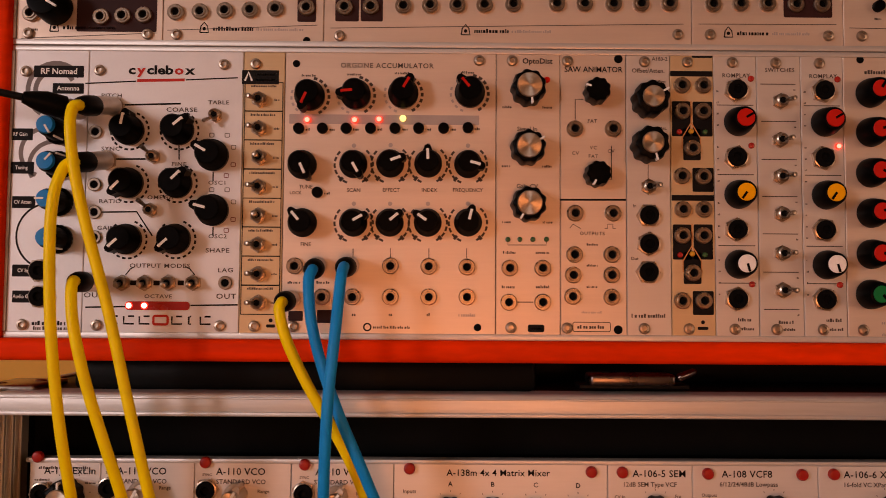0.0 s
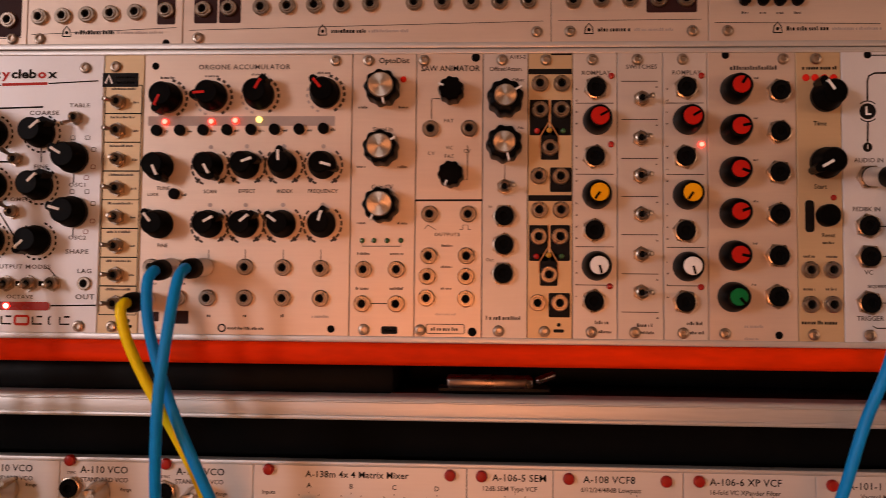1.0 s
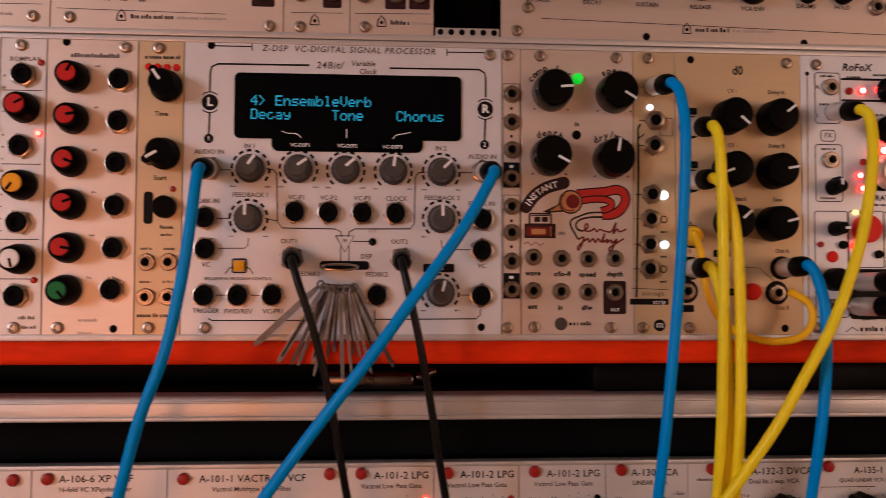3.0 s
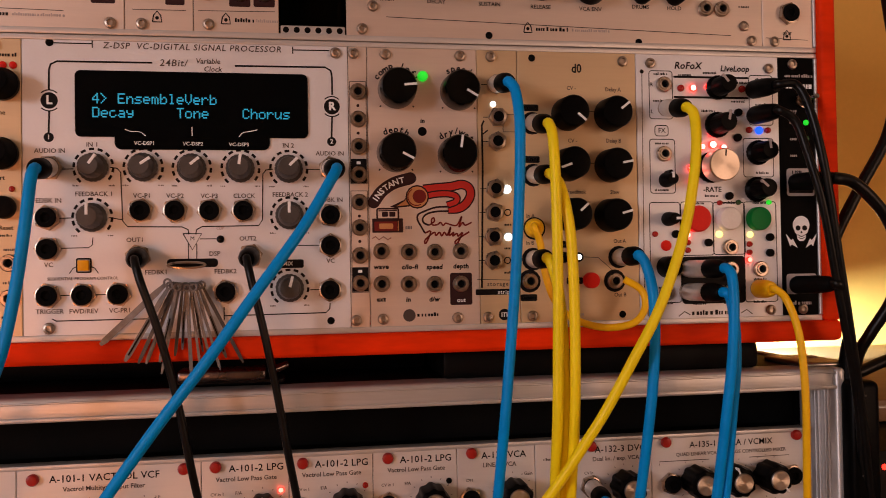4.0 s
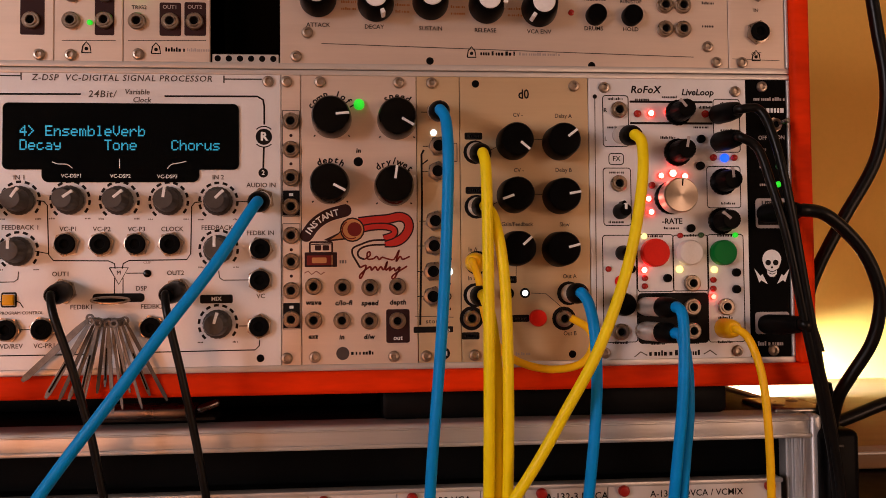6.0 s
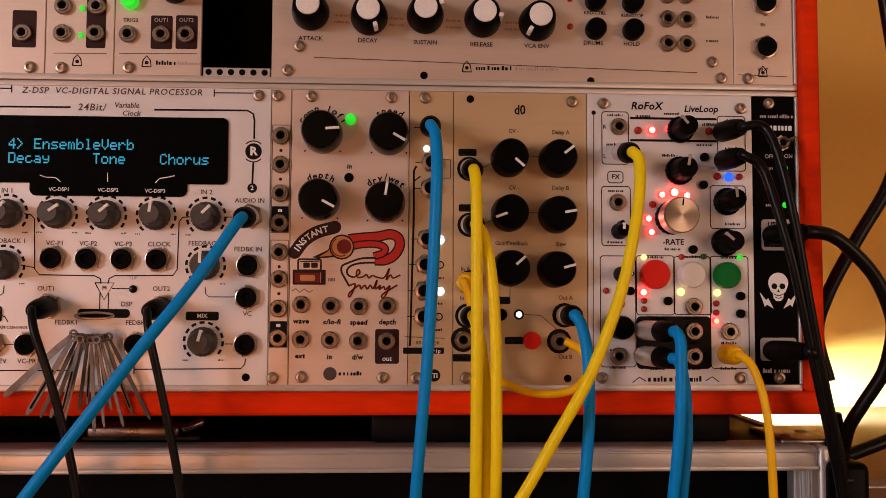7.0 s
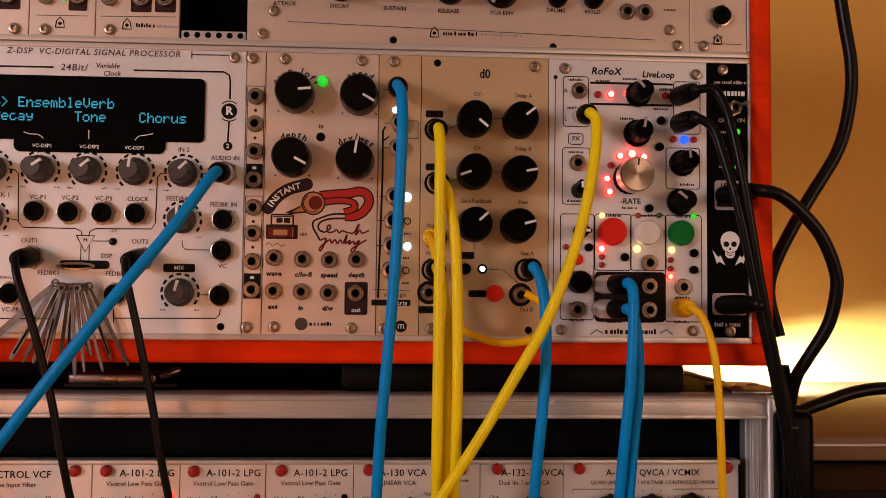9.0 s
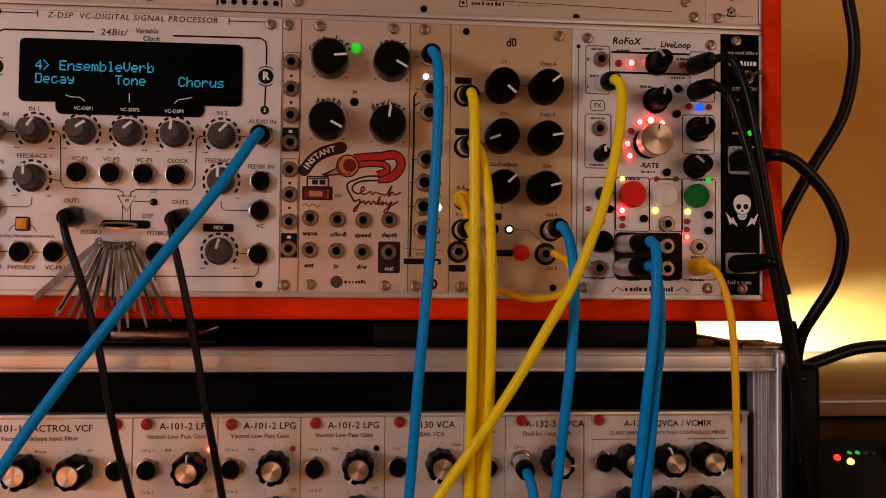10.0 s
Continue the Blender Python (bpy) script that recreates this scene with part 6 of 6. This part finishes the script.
def lower_row():
    m = lower("follower_module", "silver external input module with red screw caps", 6.1, 38.9, (*(24.8, 129.3), "A-119 Ext.In"))
    peg(m, 10.2, 130.0)
    m.bar(22.3, 124.9, 24, 1.3, "faded")
    jack(m, 12.3, 113.5, "hex")
    dial(m, *(24.5, 112.8))
    m.bar(12.1, 119.4, 7, 1.0, "faded")
    m.bar(34.3, 118.0, 5, 1.0, "faded")
    m.finish()

    for x0, x1, dot, title, sub, jk, kb, rg in (
        (38.9, 82.2, (43.1, 128.4), (57.9, 128.4), (58.0, 124.6), (43.4, 116.0), (56.7, 114.8), (68.7, 115.9)),
        (82.2, 126.8, (87.4, 127.8), (103.6, 127.1), (103.7, 123.5), (88.0, 115.2), (100.5, 114.0), (114.1, 114.5)),
        (126.8, 174.3, (133.2, 127.0), (149.4, 126.1), (148.9, 122.4), (132.9, 114.1), (147.0, 113.2), (159.5, 113.5)),
    ):
        m = lower("oscillator_module", "silver oscillator module with red screw cap and grey knob", x0, x1, (*title, "A-110 VCO"), (*sub, "STANDARD VCO"))
        peg(m, *dot)
        jack(m, *jk, "hex")
        text(m, jk[0], jk[1] + 6.8, "SYNC", 1.2, "faded")
        knob(m, kb[0] + 1, kb[1] - 1, 5.4, 14, 30, "pointer", "cap", "paint_white")
        text(m, *rg, "Range", 1.6, "faded")
        m.finish()

    m = lower("matrix_mixer_module", "wide silver matrix mixer module with red screw caps", 174.3, 273.4, (*(222.7, 124.4), "A-138m 4x 4 Matrix Mixer"))
    peg(m, 181.6, 125.5)
    peg(m, 265.8, 124.3)
    for (x, z), w in (((200.5, 118.3), "A"), ((220.1, 118.2), "B"), ((240.1, 118.0), "C"), ((259.7, 117.8), "D")):
        text(m, x, z, w, 2.2, "ink")
        dial(m, x, z - 13)
    text(m, 181.7, 114.9, "Inputs", 1.8, "faded")
    m.finish()

    m = lower("state_filter_module", "silver filter module with red screw cap", 273.4, 312.8, (*(297.5, 123.7), "A-106-5 SEM"), (*(293.0, 118.5), "12dB SEM Type VCF"))
    peg(m, 280.2, 124.2)
    text(m, 279.1, 112.8, "CV In", 1.5, "faded")
    text(m, 306.1, 113.2, "Frq", 1.5, "faded")
    dial(m, *(295.6, 106.4))
    m.finish()

    m = lower("slope_filter_module", "silver filter module with two red screw caps", 312.8, 371.5, (*(338.3, 123.7), "A-108 VCF8"), (*(339.0, 118.8), "6/12/24/48dB Lowpass"))
    peg(m, 319.9, 123.8)
    peg(m, 363.8, 123.5)
    text(m, 320.6, 113.8, "Outputs", 1.5, "faded")
    dial(m, *(350.7, 106.7))
    m.finish()

    m = lower("pole_filter_module", "silver sixteen-fold filter module with red screw cap", 371.5, 430.4, (*(399.4, 124.0), "A-106-6 XP VCF"), (*(398.9, 118.9), "16-fold VC XPander Filter"))
    peg(m, 378.5, 123.8)
    dial(m, *(406.8, 108.5))
    m.finish()

    m = lower("vactrol_filter_module", "silver vactrol filter module with two red screw caps", 430.4, 509.9, (*(468.0, 122.8), "A-101-1 VACTROL VCF"), (*(467.6, 118.5), "Vactrol Multitype Input Filter"))
    peg(m, 437.5, 123.2)
    peg(m, 502.3, 124.7)
    dial(m, *(461.3, 103.8), 200)
    dial(m, *(484.8, 103.5), 55)
    led(m, 472.2, 103.6, "red_dim", 1.4)
    jack(m, 503.0, 103.3, "hex")
    text(m, 468.2, 112.1, "Frequ", 1.5, "faded")
    text(m, 490.7, 112.4, "LP", 1.5, "faded")
    m.finish()

    for x0, x1, dot, tt, sb, jk, kb, ld, lit, t in (
        (509.9, 549.4, (516.4, 124.7), (534.7, 124.3), (530.1, 118.7), (517.0, 103.4), (537.4, 104.3), (545.7, 112.7), "led_red", 0),
        (549.4, 588.5, (555.8, 124.4), (573.9, 124.0), (569.2, 118.7), (555.9, 103.5), (576.3, 104.6), (584.8, 112.6), "red_dim", 205),
        (588.5, 628.9, (595.6, 124.7), (613.8, 124.3), (609.2, 118.9), (595.4, 103.4), (616.2, 104.8), (624.8, 112.5), "hole", 215),
    ):
        m = lower("gate_module", "silver low pass gate module with silver-capped knob", x0, x1, (*tt, "A-101-2 LPG"), (*sb, "Vactrol Low Pass Gate"))
        peg(m, *dot)
        jack(m, *jk, "hex")
        dial(m, *kb, t)
        led(m, *ld, lit, 1.4)
        text(m, jk[0], jk[1] + 8.6, "CV in 1", 1.4, "faded")
        text(m, jk[0] + 9.5, jk[1] + 8.8, "F/A", 1.5, "faded")
        text(m, jk[0], jk[1] - 11.0, "CV in 2", 1.4, "faded")
        text(m, jk[0] + 29, jk[1] - 10.5, "CV2", 1.4, "faded")
        jack(m, jk[0], jk[1] - 20, "hex")
        dial(m, kb[0], kb[1] - 22, 30)
        m.finish()

    m = lower("amplifier_module", "silver amplifier module with silver-capped knob", 628.9, 667.5, (*(651.9, 124.6), "A-130 VCA"), (*(649.7, 119.7), "LINEAR VCA"))
    peg(m, 635.9, 125.0)
    jack(m, 635.3, 103.5, "hex")
    dial(m, *(656.2, 104.9), 210)
    text(m, 663.9, 113.8, "Gain", 1.6, "faded")
    text(m, 634.9, 111.9, "CV1", 1.4, "faded")
    m.finish()

    m = lower("multiple_module", "narrow silver module with a red screw cap", 667.5, 687.9)
    peg(m, 678.8, 125.0)
    m.bar(677.2, 120.0, 11, 1.3, "faded")
    jack(m, 679.0, 103.0, "hex")
    m.finish()

    m = lower("dual_amplifier_module", "silver dual amplifier module with a blue cord plugged in", 687.9, 727.2, (*(712.6, 124.8), "A-132-3 DVCA"), (*(708.7, 119.8), "Dual lin. / exp. VCA"))
    peg(m, 695.9, 125.4)
    jack(m, 695.5, 105.8, "hex")
    dial(m, *(712.7, 105.7), 90)
    text(m, 694.6, 112.2, "CV In", 1.4, "faded")
    m.finish()

    m = lower("quad_mixer_module", "wide silver amplifier mixer module with silver-capped knobs", 727.2, 811.5, (*(770.0, 124.7), "A-135-1 QVCA / VCMIX"), (*(770.0, 119.7), "QUAD LINEAR VCA / VOLTAGE CONTROLLED MIXER"))
    peg(m, 734.8, 125.5)
    peg(m, 805.4, 125.9)
    jack(m, 737.2, 104.9, "hex")
    jack(m, 802.7, 105.6, "hex")
    for (x, z), t in (((749.8, 106.1), 60), ((769.4, 106.2), -20), ((788.7, 106.6), 140)):
        dial(m, x, z, t)
        dial(m, x, z - 21, t + 30)
    m.line([(731.4, 113.8), (731.4, 115.8), (757.9, 115.8)], 0.35, "faded")
    m.line([(779.6, 115.7), (801.6, 115.8)], 0.35, "faded")
    m.finish()


lower_row()


# ---- patch cables ----
def cables():
    Y, B = "yellow", "blue"
    cable("yellow patch cord hanging from the silver oscillator", (46.3, 102.6), [(43.6, 32, 95.9), (42.1, 36, 93.8), (42.6, 39, 85.4), (44.4, 38, 68.0), (49.2, 36, 45.0), (58.2, 34, 11.4), (67.2, 33, -26.7), (75.5, 30, -63.8), (79.8, 25, -85.7)], Y)
    cable("yellow patch cord hanging from the silver oscillator", (43.4, 77.6), [(42.3, 32, 71.8), (39.6, 37, 68.6), (37.3, 40, 57.2), (36.3, 40, 37.6), (37.1, 38, 1.0), (40.4, 35, -35.7), (44.4, 32, -63.5), (46.3, 26, -85.6)], Y)
    cable("yellow patch cord hanging from the silver oscillator", (40.0, 22.4), [(43.0, 30, 22.1), (44.0, 36, 17.1), (46.2, 38, 3.3), (51.5, 37, -19.5), (58.9, 34, -44.9), (64.3, 31, -63.7), (68.1, 25, -85.7)], Y)
    cable("yellow patch cord crossing behind two blue cords", (128.1, 15.4), [(128.3, 24, 14.1), (127.9, 29, 10.2), (131.4, 29, -2.3), (140.4, 28, -21.0), (151.4, 27, -39.7), (160.9, 25, -58.7), (169.8, 20, -84.3)], Y)
    cable("blue patch cord hanging from the aluminium oscillator", (139.6, 30.5), [(141.1, 26, 27.8), (140.5, 33, 22.4), (142.2, 35, 6.2), (146.8, 34, -12.3), (154.4, 34, -32.9), (163.3, 32, -53.8), (174.8, 25, -82.9)], B)
    cable("blue patch cord hanging from the aluminium oscillator", (154.4, 30.6), [(154.4, 26, 28.9), (154.1, 36, 22.9), (152.8, 42, 1.9), (150.7, 44, -22.7), (149.4, 42, -45.3), (148.5, 38, -66.2), (147.3, 30, -84.0)], B)
    cable("blue patch cord hanging from the display module", (449.5, 72.5), [(451.1, 26, 69.2), (451.1, 33, 63.9), (449.6, 36, 44.5), (446.6, 37, 22.2), (441.0, 37, -4.2), (431.2, 35, -30.7), (423.2, 32, -59.6), (416.3, 26, -80.9)], B)
    cable("blue patch cord slanting from the display module", (570.1, 72.5), [(571.4, 26, 69.5), (569.0, 34, 64.2), (556.7, 42, 43.3), (538.6, 48, 18.2), (521.1, 50, -6.0), (500.7, 48, -32.5), (480.8, 44, -59.8), (467.5, 38, -79.4)], B)
    cable("black thin cord hanging from the display module", (485.9, 33.5), [(488.0, 20, 31.9), (491.1, 26, 22.9), (498.0, 25, 1.7), (504.3, 22, -25.1), (508.2, 20, -47.4), (512.0, 17, -69.0), (516.1, 14, -87.3)], "cord", 1.7, "plastic", False)
    cable("black thin cord hanging from the display module", (533.9, 33.3), [(533.7, 20, 31.7), (535.6, 26, 22.6), (540.8, 25, -0.6), (546.1, 22, -28.9), (549.5, 20, -50.2), (552.9, 17, -69.6), (555.9, 14, -88.0)], "cord", 1.7, "plastic", False)
    cable("blue patch cord hanging from the narrow champagne module", (647.5, 112.2), [(647.1, 26, 107.9), (648.9, 33, 101.9), (649.2, 38, 84.4), (648.0, 38, 50.9), (646.0, 36, 15.5), (643.4, 34, -17.6), (641.7, 32, -39.8), (640.4, 26, -65.5)], B)
    cable("yellow patch cord hanging from the champagne delay module", (664.9, 94.2), [(664.7, 26, 89.7), (665.2, 33, 81.9), (665.2, 36, 57.9), (665.3, 36, 20.1), (665.3, 34, -15.3), (665.2, 32, -39.8), (665.4, 26, -67.7)], Y)
    cable("yellow patch cord hanging from the champagne delay module", (665.1, 69.6), [(665.7, 24, 67.6), (668.7, 31, 61.6), (671.5, 34, 44.6), (673.0, 34, 20.1), (673.4, 33, -13.2), (673.3, 31, -40.0), (673.0, 26, -67.7)], Y)
    cable("yellow patch cord hanging from the champagne delay module", (664.2, 29.9), [(664.9, 20, 29.9), (667.3, 26, 21.9), (669.1, 28, 6.2), (670.0, 28, -18.5), (670.0, 27, -40.9), (670.0, 22, -68.9)], Y)
    cable("amber thin cord looping between two sockets of the delay module", (665.1, 44.4), [(662.2, 11, 44.4), (664.3, 13, 36.6), (666.8, 13, 21.2), (671.1, 14, 9.6), (679.4, 15, 2.0), (693.4, 16, -2.0), (707.1, 16, -0.3), (713.2, 15, 6.5), (712.6, 13, 14.5), (704.9, 11, 19.8)], "orange_yellow", 1.7, "orange_yellow", False, hang=False)
    cable("blue patch cord hanging from the delay module", (706.7, 30.3), [(706.1, 25, 30.6), (708.6, 29, 25.8), (710.1, 32, 13.5), (710.6, 32, -6.5), (709.6, 31, -26.7), (708.2, 29, -44.8), (706.9, 24, -68.3)], B)
    cable("yellow patch cord slanting from the looper module", (731.7, 102.1), [(730.5, 25, 98.0), (732.0, 31, 92.4), (729.7, 36, 73.4), (722.1, 40, 41.7), (709.2, 42, 8.8), (695.2, 42, -16.1), (683.6, 40, -36.9), (670.1, 34, -59.9)], Y)
    cable("blue patch cord hanging from the looper module", (741.0, 24.0), [(746.0, 27, 24.2), (747.4, 33, 20.0), (746.9, 35, 5.2), (746.0, 34, -17.1), (744.5, 31, -39.8), (743.1, 26, -67.7)], B)
    cable("blue patch cord hanging from the looper module", (740.6, 13.0), [(746.2, 25, 13.2), (749.0, 28, 10.1), (750.9, 28, -2.3), (751.0, 28, -20.3), (749.3, 27, -40.7), (747.8, 24, -68.3)], B)
    cable("amber thin cord hanging from the looper module", (777.8, 13.7), [(778.6, 12, 13.8), (783.3, 16, 9.4), (786.3, 20, -3.0), (787.7, 22, -18.9), (788.8, 22, -39.5), (791.0, 18, -70.2)], "orange_yellow", 1.8, "orange_yellow", False)
    cable("blue patch cord plugged into the dual amplifier", (695.5, -82.1), [(694.5, 8, -83.3), (696.0, 14, -90.2), (697.9, 14, -105.6), (700.2, 10, -124.8)], B, depth=-15)
    cable("black thin lead from the looper over the case side", (776.9, 111.8), [(778.5, 20, 110.2), (786.8, 24, 109.4), (791.4, 28, 95.0), (796.7, 30, 66.9), (805.4, 26, 25.4), (814.8, 20, -12.1), (822.9, 14, -43.5), (827.9, 10, -70.3)], "cord", 2.0, "rubber", False)
    cable("black thin lead from the looper over the case side", (777.3, 99.1), [(778.4, 20, 97.9), (785.4, 24, 92.7), (789.6, 26, 78.8), (796.0, 28, 53.1), (805.2, 24, 16.0), (815.1, 18, -19.4), (822.5, 12, -43.9), (826.9, 8, -70.8)], "cord", 2.0, "rubber", False)
    cable("black power lead from the power module", (797.8, 65.9), [(804.5, 22, 65.7), (815.9, 21, 64.5), (825.8, 20, 57.6), (836.3, 18, 46.8), (843.2, 16, 33.6), (845.4, 14, 22.9), (843.3, 10, 6.7), (836.5, 4, -8.8), (832.5, 0, -18.9), (832.1, -6, -32.8)], "cord", 2.9, "rubber", False, hang=False)
    cable("black power plug lead from the power module", (797.2, 15.1), [(803.8, 22, 15.9), (808.9, 22, 10.8), (815.8, 16, -8.0), (824.2, 8, -30.6), (828.9, 4, -48.1), (832.9, 0, -73.2)], "cord", 2.4, "rubber", False)


cables()


def loose_lead(label, pts, r):
    root = tagged(new("mains_lead"), label, "cable")
    P = [Vector((x, -out, z)) / 1000 for x, out, z in pts]
    root.location = P[0]
    bm = bmesh.new()
    tube(bm, [p - P[0] for p in P], r)
    part("cord", bm, "cord", root)
    return root


loose_lead("thick black lead hanging in front of the ochre wall", [(864.0, -18, 180.8), (867.6, -18, 155.6), (870.8, -18, 134.9), (870.0, -18, 115.6), (863.7, -18, 91.7), (847.3, -18, 64.9), (833.9, -20, 39.1), (829.9, -22, 21.2), (833.0, -18, 0.0)], 3.1)
loose_lead("black lead running off along the wall", [(863.0, -60, -41.7), (875.8, -60, -37.1), (896.2, -62, -31.1), (919.4, -64, -29.7), (944.2, -66, -34.6)], 3.4)


def antenna_plug():
    """The black coaxial lead plugged into the radio module."""
    root = tagged(new("antenna_lead"), "black antenna lead plugged into the radio module", "cable")
    pts = [(31.6, 4, 99.8), (33.3, 20, 97.3), (18.5, 30, 99.7), (2.8, 32, 102.5), (-29.3, 30, 107.1)]
    P = [Vector((x, -o, z)) / 1000 for x, o, z in pts]
    root.location = P[0]
    P = [p - P[0] for p in P]
    bm = bmesh.new()
    spindle(bm, P[1], P[2], [(0, 3.0), (0.06, 4.9), (0.5, 5.0), (0.8, 3.6), (1, 2.4)])
    part("plug_grip", bm, "rubber", root)
    bm = bmesh.new()
    spindle(bm, P[0], P[1], [(0, 4.2), (0.8, 4.4), (1, 4.0)])
    part("plug_barrel", bm, "steel", root)
    bm = bmesh.new()
    tube(bm, P[2:], 1.6)
    part("cord", bm, "cord", root)


antenna_plug()


# ---- fan of feeler blades hanging on the display module ----
def blade_fan():
    x, z = 507.0, 27.0
    root = tagged(new("blade_fan"), "fan of thin worn steel blades on a wire ring", "tool")
    root.location = (x / 1000, -0.006, z / 1000)
    bm = bmesh.new()
    tube(bm, [Vector((8 * math.sin(a), 1.0 * math.cos(a), 2.6 + 1.3 * math.cos(a))) / 1000 for a in [2 * math.pi * k / 12 for k in range(13)]], 0.5, 8, 2)
    part("wire_ring", bm, "chrome", root)
    rng = random.Random(5)
    for k in range(15):
        wide = k < 2
        a = (47, 31)[k] if wide else 24 - (k - 2) * 4.1 + rng.uniform(-2.0, 2.0)
        long = (44, 43)[k] if wide else 42 + rng.uniform(-9, 3)
        w = (1.35, 1.1)[k] if wide else rng.uniform(0.5, 0.85)
        y = 1.2 + (k * 5 % 7) * 0.9
        bm = bmesh.new()
        plate(bm, [(-w * 0.6, -7), (w * 0.6, -7), (w, -13), (w, -long + 2.5), (w * 0.5, -long), (-w * 0.5, -long), (-w, -long + 2.5), (-w, -13)], y + 0.3, y - 0.3)
        ob = part("blade", bm, ("blade", "blade", "graphite", "blade")[k % 4], root)
        bm = bmesh.new()
        lathe(bm, [(1.7, y - 0.5), (1.9, y), (1.7, y + 0.5), (1.0, y + 0.4), (1.0, y - 0.4)], 14, cz=-5.6)
        part("eye", bm, "blade", ob)
        if k % 3 == 1:
            bm = bmesh.new()
            plate(bm, [(-w * 0.35, -long * 0.5), (w * 0.35, -long * 0.5), (w * 0.35, -long + 3), (-w * 0.35, -long + 3)], y + 0.6, y + 0.2)
            part("grip_strip", bm, "plastic", ob)
        ob.location = (((k - 7) * 0.55) / 1000, 0, -0.001)
        ob.rotation_euler = (radians(2 + (k * 3 % 5)), radians(a), 0)
    return root


blade_fan()


# ---- power brick, wall shelf and the dark unit under it ----
def power_brick():
    root = tagged(new("power_brick"), "black power supply brick hanging beside the flight case", "power supply")
    root.location = (0.8218, 0.0, -0.0328)
    wide = 16.4
    bm = bmesh.new()
    box(bm, 0, -8, -86, wide, 22, 0, 3.5, 3)
    part("housing", bm, "plastic", root)
    for z in (-7, -38, -42, -46):
        bm = bmesh.new()
        box(bm, wide * 0.3, -8.4, z - 0.5, wide * 0.5, -7.6, z + 0.5, 0.2, 1)
        part("grip_ridge", bm, "graphite", root)
    bm = bmesh.new()
    spindle(bm, (wide / 2000, 0.006, -0.001), (wide / 2400, 0.004, 0.020), [(0, 5.5), (0.5, 4.4), (1, 2.6)])
    part("strain_relief", bm, "rubber", root)


power_brick()


def wall_shelf():
    root = tagged(new("wall_shelf"), "brown wooden shelf board against the ochre wall", "shelf")
    root.location = (0.836, 0.100, -0.0755)
    bm = bmesh.new()
    box(bm, 0, 0, 0, 504, 319, 14, 1.5, 2)
    part("board", bm, "board", root)
    bm = bmesh.new()
    box(bm, 0, -1.2, 8.6, 504, 0.4, 10.2, 0.4, 1)
    part("edge_strip", bm, "extrusion", root)


wall_shelf()


def side_unit():
    root = tagged(new("audio_unit"), "black audio unit with small lights under a wooden shelf", "audio device")
    root.location = (0.838, 0.030, -0.076)
    bm = bmesh.new()
    box(bm, 0, 2, -824, 420, 270, -0.5, 2, 2)
    part("housing", bm, "laminate", root)
    for px, pz, c, r in ((867.8, -85.7, "led_red", 1.7), (875.2, -87.9, "led_yellow", 1.9), (874.4, -83.2, "led_green", 0.9), (878.9, -83.2, "led_green", 1.0), (883.3, -83.2, "green_dim", 1.0), (887.8, -83.3, "green_dim", 0.9)):
        put("indicator_light", shared(("unit_light", c, r), lambda bm: lathe(bm, [(r, -2.5), (r * 0.8, 0), (0, 0.6)], 14), c), root, ((px - 838) / 1000, 0, (pz + 76) / 1000))
    put("knob", shared(("unit_knob",), lambda bm: lathe(bm, [(7, -2.5), (6.5, 10), (5.5, 11), (0, 11)], 24), "red_dim"), root, (0.0660, 0, -0.0053))


side_unit()
